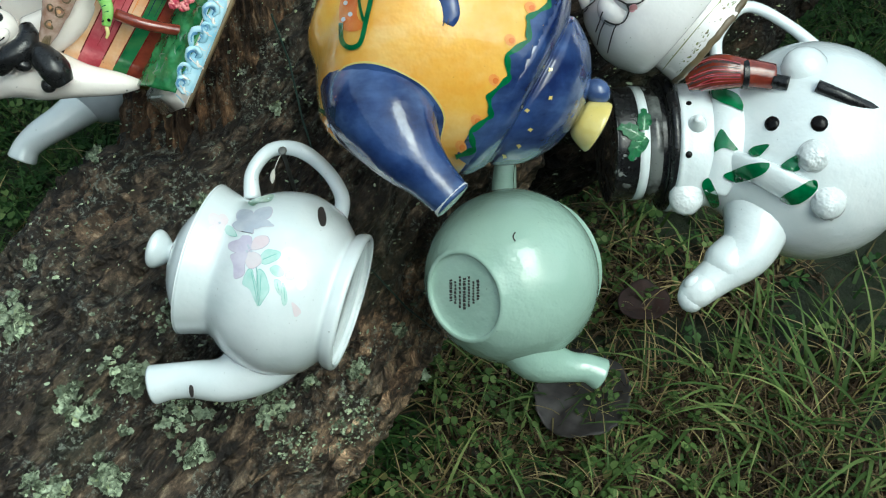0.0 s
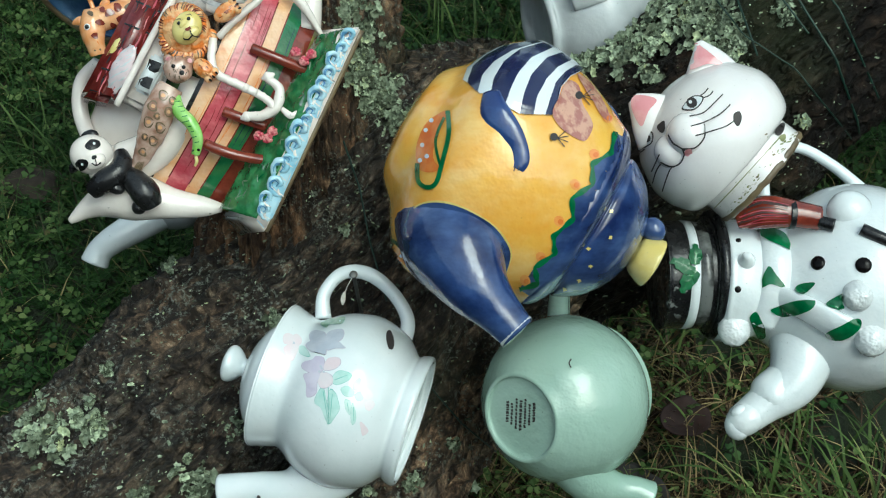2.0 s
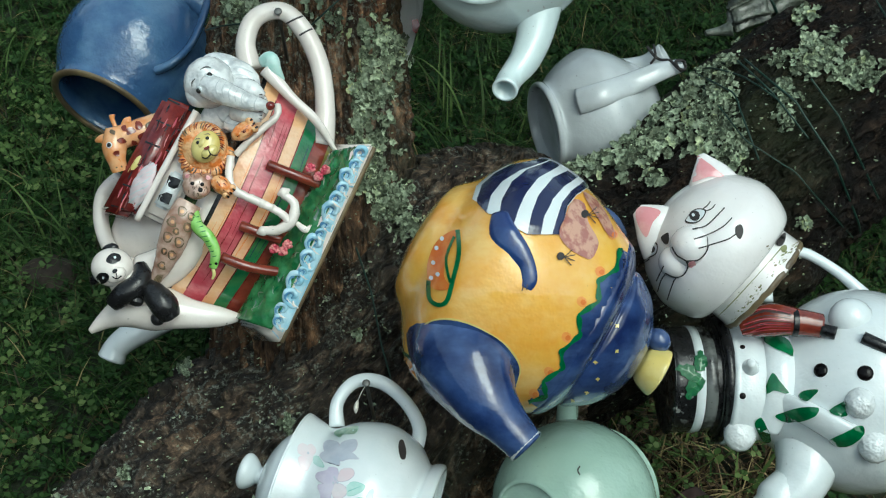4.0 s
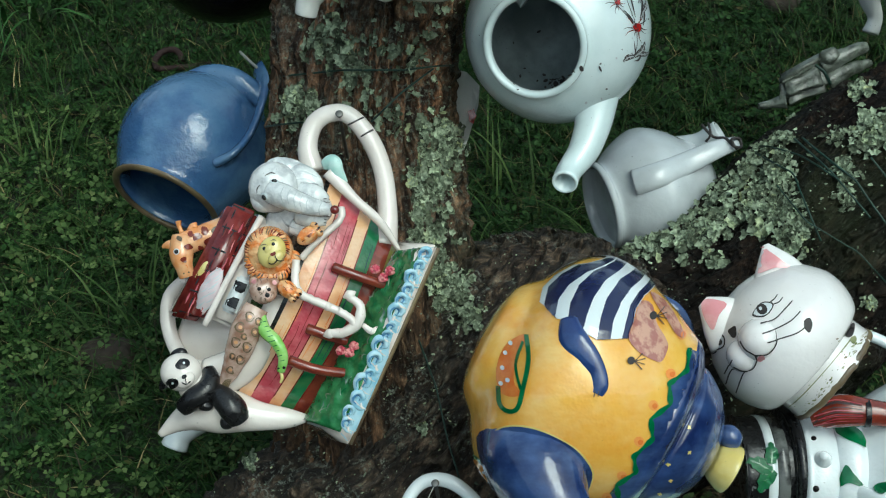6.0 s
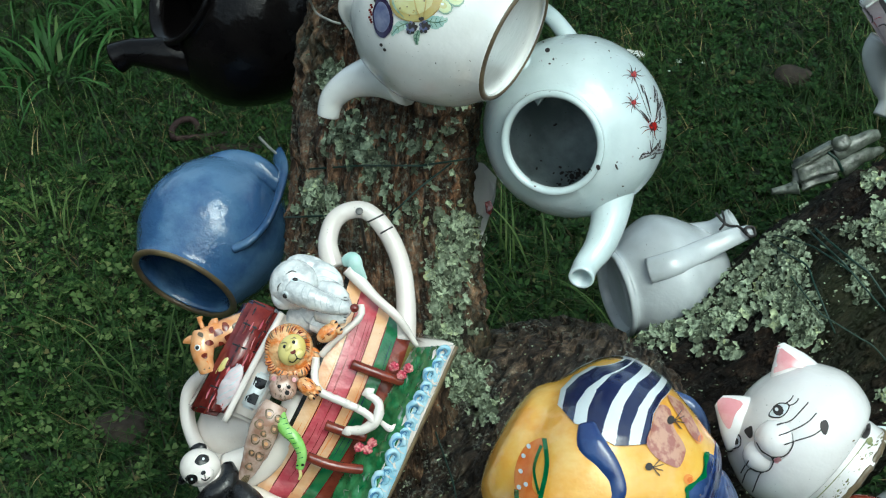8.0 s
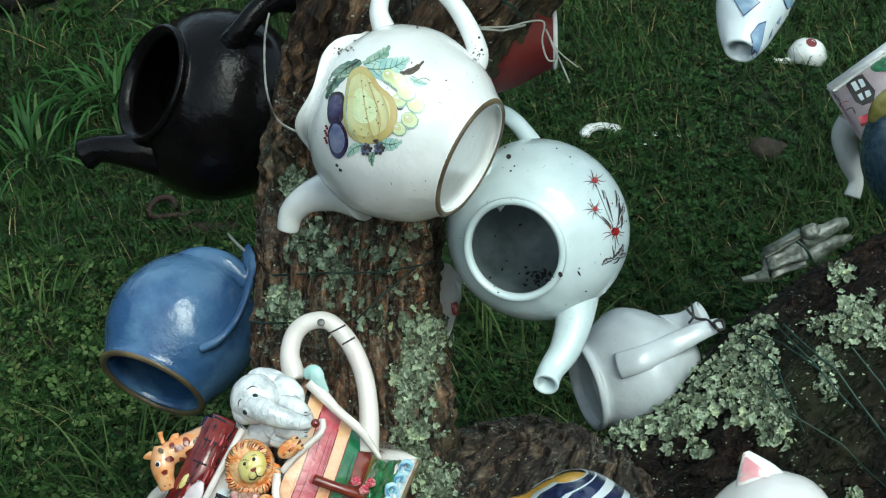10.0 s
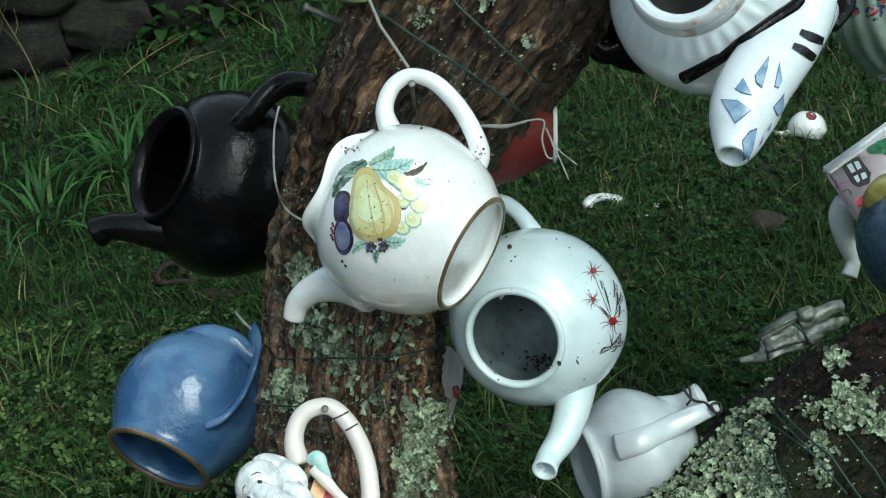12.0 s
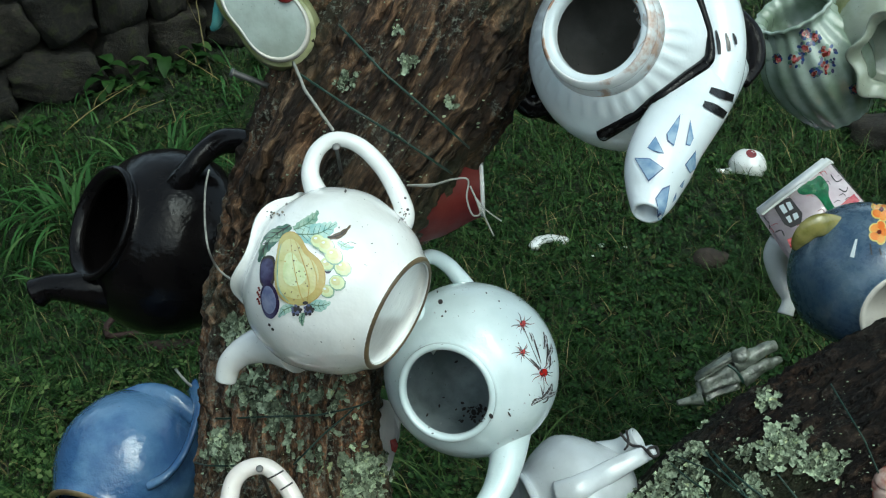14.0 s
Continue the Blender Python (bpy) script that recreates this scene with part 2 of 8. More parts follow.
RUSSET = glaze("russet_cream_glaze", (0.30, 0.055, 0.030), (0.62, 0.44, 0.38), patch=26, lo=0.44, hi=0.58, dirt=0.2)
SOOT = plain("dark_chip", (0.035, 0.03, 0.03), 0.6)
STEEL = plain("weathered_nail_steel", (0.20, 0.20, 0.19), 0.55, 0.7)
WIRE = plain("green_plastic_wire", (0.009, 0.036, 0.025), 0.45)
STRING = plain("grey_string", (0.30, 0.30, 0.27), 0.7)
RUST = plain("rusty_iron", (0.026, 0.011, 0.009), 0.85)
SOIL = plain("bare_soil", (0.03, 0.022, 0.016), 0.95, var=0.5)
DEADLEAF = plain("dead_brown_leaf", (0.024, 0.010, 0.008), 0.8, var=0.5)
DARKLEAF = plain("rotten_leaf", (0.030, 0.026, 0.025), 0.6, var=0.5)


def bark_material(name, tone, grey, slim, dry=None, wet=0.5, low=None, spec=0.5):
    m, t, b = mat_base(name)
    uv = (1.0, slim, 1.0)
    n1 = noise_node(t, 88, 10, 0.78, "UV", uv)
    n2 = noise_node(t, 13, 5, 0.6, "UV", uv)
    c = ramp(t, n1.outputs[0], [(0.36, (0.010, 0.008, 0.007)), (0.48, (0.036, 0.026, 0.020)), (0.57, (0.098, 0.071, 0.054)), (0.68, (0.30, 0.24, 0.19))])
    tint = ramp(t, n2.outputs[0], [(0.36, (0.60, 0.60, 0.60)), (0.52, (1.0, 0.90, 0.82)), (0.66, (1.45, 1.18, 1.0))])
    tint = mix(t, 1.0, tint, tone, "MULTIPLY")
    n7 = noise_node(t, 30, 4, 0.6, "UV", uv)
    crack = ramp(t, n7.outputs[0], [(0.42, (1.1, 1.1, 1.1)), (0.485, (0.26, 0.245, 0.24)), (0.515, (0.26, 0.245, 0.24)), (0.58, (1.15, 1.15, 1.15))])
    tint = mix(t, 1.0, tint, crack, "MULTIPLY")
    c = mix(t, 1.0, c, tint, "MULTIPLY")
    # Bark turns paler past this point of the girth, with a noisy edge.
    if dry:
        tc = t.nodes.new("ShaderNodeTexCoord")
        sep = t.nodes.new("ShaderNodeSeparateXYZ")
        link(t, tc.outputs["UV"], sep.inputs[0])
        nd = noise_node(t, 9, 5, 0.6, "UV")
        ad = t.nodes.new("ShaderNodeMath")
        ad.operation = "MULTIPLY_ADD"
        ad.inputs[1].default_value = 0.35
        link(t, nd.outputs[0], ad.inputs[0])
        link(t, sep.outputs[0], ad.inputs[2])
        band = ramp(t, ad.outputs[0], [(0.0, (0, 0, 0)), (dry / 2, (0, 0, 0)), (dry / 2 + 0.06, (1, 1, 1))])
        half = t.nodes.new("ShaderNodeMath")
        half.operation = "MULTIPLY"
        half.inputs[1].default_value = 0.5
        link(t, ad.outputs[0], half.inputs[0])
        link(t, half.outputs[0], band.node.inputs[0])
        c = mix(t, band, c, mix(t, 1.0, c, (3.7, 3.5, 3.3), "MULTIPLY"))
    n3 = noise_node(t, 190, 6, 0.7)
    s = ramp(t, n3.outputs[0], [(0.53, (0, 0, 0)), (0.60, (0.85, 0.85, 0.85))])
    n5 = noise_node(t, 15, 5, 0.65)
    s2 = ramp(t, n5.outputs[0], [(0.48, (0, 0, 0)), (0.58, (grey, grey, grey))])
    s = mix(t, 1.0, s, s2, "MULTIPLY")
    # Lightens a band of the limb, light put into colour, plus grey crust specks.
    if low:
        tl = t.nodes.new("ShaderNodeTexCoord")
        sl = t.nodes.new("ShaderNodeSeparateXYZ")
        link(t, tl.outputs["UV"], sl.inputs[0])
        old = ramp(t, sl.outputs[1], [(low - 0.48, (0, 0, 0)), (low - 0.34, (1, 1, 1)), (low - 0.15, (0.9, 0.9, 0.9)), (low + 0.1, (0, 0, 0))])
        n8 = noise_node(t, 150, 7, 0.7)
        s8 = ramp(t, n8.outputs[0], [(0.53, (0, 0, 0)), (0.60, (0.55, 0.55, 0.55))])
        c = mix(t, old, c, mix(t, 1.0, c, (1.8, 1.7, 1.75), "MULTIPLY"))
        s = mix(t, 1.0, s, mix(t, 1.0, s8, old, "MULTIPLY"), "LIGHTEN")
    c = mix(t, s, c, (0.27, 0.30, 0.25))
    n6 = noise_node(t, 4, 4)
    g = ramp(t, n6.outputs[0], [(0.50, (0, 0, 0)), (0.68, (0.45, 0.45, 0.45))])
    c = mix(t, g, c, (0.035, 0.045, 0.018))
    link(t, c, b.inputs["Base Color"])
    r = ramp(t, n2.outputs[0], [(0.4, (wet, wet, wet)), (0.6, (0.85, 0.85, 0.85))])
    link(t, r, b.inputs["Roughness"])
    n4 = noise_node(t, 120, 9, 0.75, "UV", uv)
    b.inputs["Specular IOR Level"].default_value = spec
    high = mix(t, 0.55, n4.outputs[0], crack)
    bump(t, b, high, 1.0, 0.014)
    return m


def lichen_material():
    m, t, b = mat_base("lichen")
    n = noise_node(t, 160, 5)
    c = ramp(t, n.outputs[0], [(0.3, (0.13, 0.155, 0.115)), (0.5, (0.33, 0.375, 0.285)), (0.75, (0.58, 0.62, 0.50))])
    g = t.nodes.new("ShaderNodeNewGeometry")
    v = ramp(t, g.outputs["Random Per Island"], [(0.0, (0.14, 0.15, 0.11)), (0.30, (0.46, 0.50, 0.42)), (0.65, (0.92, 0.98, 0.90)), (0.93, (1.28, 1.36, 1.18)), (1.0, (1.08, 1.06, 0.70))])
    link(t, mix(t, 1.0, c, v, "MULTIPLY"), b.inputs["Base Color"])
    b.inputs["Roughness"].default_value = 0.9
    bump(t, b, n.outputs[0], 0.6, 0.003)
    return m


def leaf_material(name, a, bcol, cc):
    m, t, b = mat_base(name)
    g = t.nodes.new("ShaderNodeNewGeometry")
    c = ramp(t, g.outputs["Random Per Island"], [(0.0, a), (0.6, bcol), (0.95, cc), (1.0, (0.09, 0.075, 0.03))])
    n = noise_node(t, 3, 3)
    tone = ramp(t, n.outputs[0], [(0.35, (0.75, 0.78, 0.75)), (0.65, (1.2, 1.15, 1.1))])
    link(t, mix(t, 1.0, c, tone, "MULTIPLY"), b.inputs["Base Color"])
    b.inputs["Roughness"].default_value = 0.5
    b.inputs["Specular IOR Level"].default_value = 0.12
    return m


def soil_material():
    m, t, b = mat_base("lawn_soil")
    n = noise_node(t, 30, 8, 0.7)
    c = ramp(t, n.outputs[0], [(0.3, (0.007, 0.009, 0.005)), (0.55, (0.015, 0.023, 0.009)), (0.75, (0.036, 0.040, 0.017))])
    link(t, c, b.inputs["Base Color"])
    b.inputs["Roughness"].default_value = 0.95
    bump(t, b, n.outputs[0], 0.8, 0.02)
    return m


def stone_material():
    m, t, b = mat_base("mossy_stone")
    n = noise_node(t, 14, 8, 0.65, "Object")
    c = ramp(t, n.outputs[0], [(0.3, (0.006, 0.006, 0.005)), (0.55, (0.019, 0.017, 0.013)), (0.78, (0.060, 0.054, 0.042))])
    oi = t.nodes.new("ShaderNodeObjectInfo")
    v = ramp(t, oi.outputs["Random"], [(0.0, (0.55, 0.55, 0.50)), (1.0, (1.2, 1.12, 0.98))])
    c = mix(t, 1.0, c, v, "MULTIPLY")
    n2 = noise_node(t, 6, 5)
    mo = ramp(t, n2.outputs[0], [(0.52, (0, 0, 0)), (0.66, (0.75, 0.75, 0.75))])
    c = mix(t, mo, c, (0.030, 0.034, 0.010))
    link(t, c, b.inputs["Base Color"])
    b.inputs["Roughness"].default_value = 0.92
    bump(t, b, n.outputs[0], 0.7, 0.02)
    return m


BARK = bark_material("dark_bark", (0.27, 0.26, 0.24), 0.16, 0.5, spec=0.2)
TRUNKBARK = bark_material("trunk_bark", (1.20, 1.32, 1.27), 1.0, 0.5, 1.02, 0.32)
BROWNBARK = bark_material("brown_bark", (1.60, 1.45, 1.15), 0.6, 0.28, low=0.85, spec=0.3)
LICHEN, SOILM, STONE = lichen_material(), soil_material(), stone_material()
CLOVER = leaf_material("clover_leaf", (0.011, 0.030, 0.008), (0.021, 0.054, 0.014), (0.046, 0.094, 0.027))
# Brighter copy of CLOVER: light on the near and left lawn as colour.
LITCLOVER = leaf_material("lit_clover_leaf", (0.030, 0.058, 0.016), (0.060, 0.105, 0.030), (0.12, 0.17, 0.06))
BLADE = leaf_material("grass_blade", (0.012, 0.033, 0.008), (0.025, 0.062, 0.014), (0.068, 0.112, 0.034))
TUFT = leaf_material("long_grass_blade", (0.034, 0.062, 0.018), (0.072, 0.120, 0.035), (0.18, 0.23, 0.085))
ARCH = leaf_material("arching_blade", (0.022, 0.060, 0.016), (0.040, 0.105, 0.030), (0.085, 0.165, 0.055))
LITTER = leaf_material("dead_grass_blade", (0.018, 0.012, 0.008), (0.058, 0.040, 0.024), (0.17, 0.125, 0.075))
THATCH = leaf_material("thatch_blade", (0.018, 0.016, 0.009), (0.038, 0.034, 0.018), (0.075, 0.066, 0.036))
STRAW = leaf_material("straw_blade", (0.13, 0.105, 0.05), (0.22, 0.18, 0.085), (0.33, 0.27, 0.14))

# ---- shaping helpers ----
from mathutils.bvhtree import BVHTree


class Draft:
    """A drawing sheet set in the place: x right, y down, w towards its reader, in units of s metres. All sight lines meet at the
    reader's eye, 2097 units before the sheet, over (ox, oy)."""

    def __init__(self, cx, cy, s, m, ox=784, oy=441):
        self.cx, self.cy, self.s, self.m, self.ox, self.oy = cx, cy, s, m, ox, oy
        self.eye = Vector(((ox - cx) * s, (cy - oy) * s, 2097 * s))

    def __call__(self, x, y, w=0.0):
        k = 1 - w / 2097
        return Vector((((x - self.ox) * k + self.ox - self.cx) * self.s, (self.cy - self.oy - (y - self.oy) * k) * self.s, w * self.s))

    def back(self, p):
        """The sheet point at which a place shows."""
        k = 1 - p.z / self.s / 2097
        return ((p.x / self.s + self.cx - self.ox) / k + self.ox, (self.cy - self.oy - p.y / self.s) / k + self.oy)

    def thing(self, name, label, category, group=""):
        ob = new(name)
        ob.empty_display_size = 0.03
        ob.matrix_world = self.m
        return tagged(ob, label, category, group)


def part(name, bm, material, parent, label="", smooth=True, kind=""):
    me = bpy.data.meshes.new(name)
    bmesh.ops.recalc_face_normals(bm, faces=bm.faces)
    for f in bm.faces:
        f.smooth = smooth
    bm.to_mesh(me)
    bm.free()
    for mm in material if isinstance(material, (list, tuple)) else (material,):
        me.materials.append(mm)
    ob = new(name, me)
    ob.parent = parent
    return tagged(ob, label, kind=kind)


def spline(pts, k=6, closed=False):
    """Points on a smooth curve through pts; each may carry any number of values."""
    p = [np.array(q, float) for q in pts]
    n = len(p)
    out = []
    for i in range(n if closed else n - 1):
        a, b, c, d = (p[(i + j) % n] if closed else p[min(max(i + j, 0), n - 1)] for j in (-1, 0, 1, 2))
        for j in range(k):
            t = j / k
            out.append(0.5 * (2 * b + (c - a) * t + (2 * a - 5 * b + 4 * c - d) * t * t + (3 * b - a - 3 * c + d) * t ** 3))
    if not closed:
        out.append(p[-1])
    return out


def square_to(axis):
    a = Vector(axis).normalized()
    u = a.cross(Vector((0, 0, 1)) if abs(a.z) < 0.9 else Vector((1, 0, 0))).normalized()
    return a, u, a.cross(u)


def rings(bm, loops, close_start=True, close_end=True):
    vs = [[bm.verts.new(q) for q in lp] for lp in loops]
    n = len(vs[0])
    for a, b in zip(vs, vs[1:]):
        for i in range(n):
            bm.faces.new((a[i], a[(i + 1) % n], b[(i + 1) % n], b[i]))
    if close_start:
        bm.faces.new(vs[0][::-1])
    if close_end:
        bm.faces.new(vs[-1])


def lathe(c, axis, prof, s, n=48, k=4, ripple=None, bm=None, ring=False, open_end=False):
    """A turned form: prof holds (radius, height along axis) in sheet units; ripple(angle, r, h) gives new r, h."""
    bm = bm or bmesh.new()
    a, u, v = square_to(axis)
    loops = []
    for r, h in spline(prof, k, ring) if k > 1 else prof + prof[:1] if ring else prof:
        r = max(r, 0.4)
        lp = []
        for i in range(n):
            q = 2 * math.pi * i / n
            r2, h2 = ripple(q, r, h) if ripple else (r, h)
            lp.append(c + a * (h2 * s) + (u * math.cos(q) + v * math.sin(q)) * (r2 * s))
        loops.append(lp)
    if ring and k > 1:
        loops.append([q.copy() for q in loops[0]])
    rings(bm, loops, not ring, not ring and not open_end)
    if ring:
        bmesh.ops.remove_doubles(bm, verts=bm.verts[:], dist=1e-6)
    return bm


def tube(d, pts, radii, n=16, k=6, flat=1.0, hole=False, bm=None, flat_axis=None):
    """A swept form along sheet points (x, y, w); hole: an open, hollow end."""
    bm = bm or bmesh.new()
    dat = spline([(*d(*p), r * d.s) for p, r in zip(pts, radii)], k)
    loops, u = [], None
    cs = [Vector(q[:3]) for q in dat]
    for i, q in enumerate(dat):
        tan = (cs[min(i + 1, len(cs) - 1)] - cs[max(i - 1, 0)]).normalized()
        if u is None:
            u = Vector(flat_axis) if flat_axis else square_to(tan)[1]
        u = (u - tan * u.dot(tan)).normalized()
        v = tan.cross(u)
        loops.append([cs[i] + (u * math.cos(e) + v * (math.sin(e) * flat)) * q[3] for e in (2 * math.pi * j / n for j in range(n))])
    if hole:
        tan = (cs[-1] - cs[-2]).normalized()
        r = dat[-1][3]
        base = loops[-1]
        loops.append([cs[-1] + tan * r * 0.10 + (q - cs[-1]) * 0.93 for q in base])
        loops.append([cs[-1] + tan * r * 0.06 + (q - cs[-1]) * 0.76 for q in base])
        loops.append([cs[-1] - tan * r * 1.6 + (q - cs[-1]) * 0.66 for q in base])
    rings(bm, loops)
    return bm


def ball(d, x, y, w, r, sx=1.0, sy=1.0, sw=1.0, turn=0.0, n=18, bm=None):
    """An egg at a sheet point, stretched along the sheet's own directions after a turn in degrees."""
    bm = bm or bmesh.new()
    m = Matrix.Translation(d(x, y, w)) @ Matrix.Rotation(radians(turn), 4, "Z") @ Matrix.Diagonal((sx * r * d.s, sy * r * d.s, sw * r * d.s, 1))
    bmesh.ops.create_uvsphere(bm, u_segments=n, v_segments=max(8, n * 2 // 3), radius=1.0, matrix=m)
    return bm


def tree_of(*objs):
    """A search tree over the meshes of parts that share one parent's frame."""
    bm = bmesh.new()
    for o in objs:
        bm.from_mesh(o.data)
    t = BVHTree.FromBMesh(bm)
    bm.free()
    return t


def drop_on(d, bm, t, lift):
    """Lays a flat drawing onto the form below it."""
    gone = []
    for v in bm.verts:
        way = (v.co - d.eye).normalized()
        hit, nor, _, _ = t.ray_cast(d.eye, way)
        if hit is None:
            gone.append(v)
        else:
            v.co = hit + (nor if nor.dot(way) < 0 else -nor) * lift
    if gone:
        bmesh.ops.delete(bm, geom=gone, context="VERTS")


def paint(name, d, outline, material, parent, t, lift=0.0006, curve=True, cuts=3, label=""):
    """A painted patch: a closed outline on the sheet laid onto the glaze."""
    pts = spline(outline, 5, True) if curve else outline
    bm = bmesh.new()
    bm.faces.new([bm.verts.new(d(p[0], p[1])) for p in pts])
    bmesh.ops.triangulate(bm, faces=bm.faces)
    for _ in range(cuts):
        far = [e for e in bm.edges if e.calc_length() > 12 * d.s]
        if far:
            bmesh.ops.subdivide_edges(bm, edges=far, cuts=1)
            bmesh.ops.triangulate(bm, faces=[f for f in bm.faces if len(f.verts) > 3])
    drop_on(d, bm, t, lift)
    return part(name, bm, material, parent, label)


def stroke(name, d, pts, width, material, parent, t, lift=0.0009, label="", k=5):
    """A brush line laid onto the glaze; width may taper as a list."""
    ws = width if isinstance(width, (list, tuple)) else [width] * len(pts)
    across = (-1, -0.6, -0.2, 0.2, 0.6, 1) if max(ws) > 12 else (-1, 0, 1)
    q = spline([(*p, w) for p, w in zip(pts, ws)], k * 2 if max(ws) > 12 else k)
    bm = bmesh.new()
    prev = None
    for i, (x, y, w) in enumerate(q):
        a, b = q[max(i - 1, 0)], q[min(i + 1, len(q) - 1)]
        tx, ty = b[0] - a[0], b[1] - a[1]
        ln = math.hypot(tx, ty) or 1
        nx, ny = -ty / ln * w / 2, tx / ln * w / 2
        cur = [bm.verts.new(d(x + nx * e, y + ny * e)) for e in across]
        if prev:
            for j in range(len(across) - 1):
                bm.faces.new((prev[j], prev[j + 1], cur[j + 1], cur[j]))
        prev = cur
    drop_on(d, bm, t, lift)
    return part(name, bm, material, parent, label)


def dot(name, d, x, y, r, material, parent, t, sy=1.0, turn=0.0, lift=0.0008):
    c, s = math.cos(radians(turn)), math.sin(radians(turn))
    o = [(x + r * (math.cos(a) * c - sy * math.sin(a) * s), y - r * (math.cos(a) * s + sy * math.sin(a) * c)) for a in (2 * math.pi * i / 10 for i in range(10))]
    return paint(name, d, o, material, parent, t, lift, False, 1)


def bead(name, d, x, y, r, material, parent, t, flat=0.6):
    """A small rounded eye or nose standing on the form below a sheet point."""
    hit, nor, _, _ = t.ray_cast(d.eye, (d(x, y) - d.eye).normalized())
    if hit is None:
        return None
    bm = bmesh.new()
    turn = nor.to_track_quat("Z", "Y").to_matrix().to_4x4()
    bmesh.ops.create_uvsphere(bm, u_segments=14, v_segments=8, radius=1.0, matrix=Matrix.Translation(hit) @ turn @ Matrix.Diagonal((r * d.s, r * d.s, r * d.s * flat, 1)))
    return part(name, bm, material, parent)


def face_w(d, t, x, y, lift=0.0):
    """How far the form stands out towards the reader at a sheet point."""
    hit = t.ray_cast(d.eye, (d(x, y) - d.eye).normalized())[0]
    return (hit.z / d.s if hit is not None else 0.0) + lift


def leaf_print(name, d, a, z, wide, material, vein, parent, t, lift=0.0010, teeth=7, bend=0.12):
    """A printed or moulded leaf from base a to tip z with a toothed edge, a midrib and side veins."""
    ax, ay = z[0] - a[0], z[1] - a[1]
    ln = math.hypot(ax, ay)
    tx, ty = ax / ln, ay / ln

    def at(f, e):
        k = bend * ln * math.sin(math.pi * f) + e
        return (a[0] + tx * ln * f - ty * k, a[1] + ty * ln * f + tx * k)

    def half(f):
        return wide * 0.5 * math.sin(math.pi * min(1, 0.04 + 0.96 * f ** 0.85)) ** 0.75

    up = [at((i + s) / teeth, half((i + 0.5) / teeth) * (1.12 if s else 0.86)) for i in range(teeth) for s in (0.15, 0.8)]
    dn = [at((i + s) / teeth, -half((i + 0.5) / teeth) * (1.12 if s else 0.86)) for i in range(teeth) for s in (0.15, 0.8)]
    paint(name, d, [a] + up + [z] + dn[::-1], material, parent, t, lift, False)
    stroke("leaf_vein", d, [at(0, 0), at(0.5, 0), at(0.97, 0)], [2.2, 1.8, 0.8], vein, parent, t, lift + 0.0005)
    for i in range(1, teeth - 1):
        f = i / teeth
        for e in (1, -1):
            stroke("leaf_vein", d, [at(f, 0), at(f + 0.11, e * half(f + 0.11) * 0.8)], [1.3, 0.7], vein, parent, t, lift + 0.0005, k=3)


def nested(name, d, outline, centre, steps, parent, t, lift):
    """A printed fruit: tones laid one inside the other towards its light side."""
    for k, (f, m) in enumerate(steps):
        paint(name, d, [(centre[0] + (x - centre[0]) * f, centre[1] + (y - centre[1]) * f) for x, y in outline], m, parent, t, lift + 0.0004 * k)


# -- drafts
D_WHITE = Draft(480, 500, 0.0005508, pose(-0.0854, 0.7707, 0.5371, 42.90, -1.70, -4.20))
D_GREEN = Draft(905, 490, 0.0005913, pose(0.1590, 0.8134, 0.4844, 42.90, -1.70, -4.20))
D_YELLOW = Draft(900, 390, 0.0005675, pose(0.0791, 0.8886, 0.7230, 47.76, -2.05, -1.68))
D_CAT = Draft(1260, 320, 0.0006057, pose(0.3047, 0.9711, 0.7100, 47.76, -2.05, -1.68))
D_SNOW = Draft(1430, 270, 0.0006009, pose(0.4805, 0.9002, 0.5688, 42.90, -1.70, -4.20))
D_ARK = Draft(560, 600, 0.0006247, pose(-0.2109, 1.0166, 0.7349, 52.12, 0.62, -0.91))
D_DAISY = Draft(955, 490, 0.0006963, pose(0.0880, 1.3113, 0.9178, 57.58, 0.86, -0.89))
D_GREY = Draft(1130, 730, 0.0008203, pose(0.2497, 1.4194, 0.6046, 57.58, 0.86, -0.89))
D_BLUE = Draft(375, 385, 0.0008393, pose(-0.4174, 1.4979, 0.6352, 53.40, 0.77, -0.58))
D_BLACK = Draft(270, 370, 0.0009156, pose(-0.3988, 1.7991, 0.8436, 59.02, 0.81, -3.16))
D_FRUIT = Draft(590, 420, 0.0005961, pose(-0.0733, 1.1788, 1.1384, 59.02, 0.81, -3.16))
D_TROOP = Draft(1120, 100, 0.0006343, pose(0.2744, 1.3342, 1.3190, 60.33, 1.03, -3.14))
D_HOUSE = Draft(1430, 360, 0.0010301, pose(0.7524, 1.9644, 0.7847, 60.33, 1.03, -3.14))
D_BLUEF = Draft(1540, 460, 0.0009156, pose(0.7655, 1.7048, 0.8154, 60.33, 1.03, -3.14))
D_SMALL = Draft(1300, 660, 0.0009061, pose(0.5327, 1.6105, 0.6721, 60.33, 1.03, -3.14))
D_FLUTE = Draft(1430, 80, 0.0009299, pose(0.6905, 1.9101, 1.1090, 60.33, 1.03, -3.14))
D_RUFF = Draft(1545, 90, 0.0009061, pose(0.7764, 1.8531, 1.1168, 60.33, 1.03, -3.14))
D_TOP = Draft(465, 40, 0.0006533, pose(-0.1429, 1.4146, 1.3466, 60.33, 1.03, -3.14))
D_RED = Draft(815, 360, 0.0006533, pose(0.0764, 1.2989, 1.1608, 60.33, 1.03, -3.14))
D_CREAM = Draft(690, 760, 0.0007440, pose(-0.0187, 1.3256, 0.8162, 60.33, 1.03, -3.14))
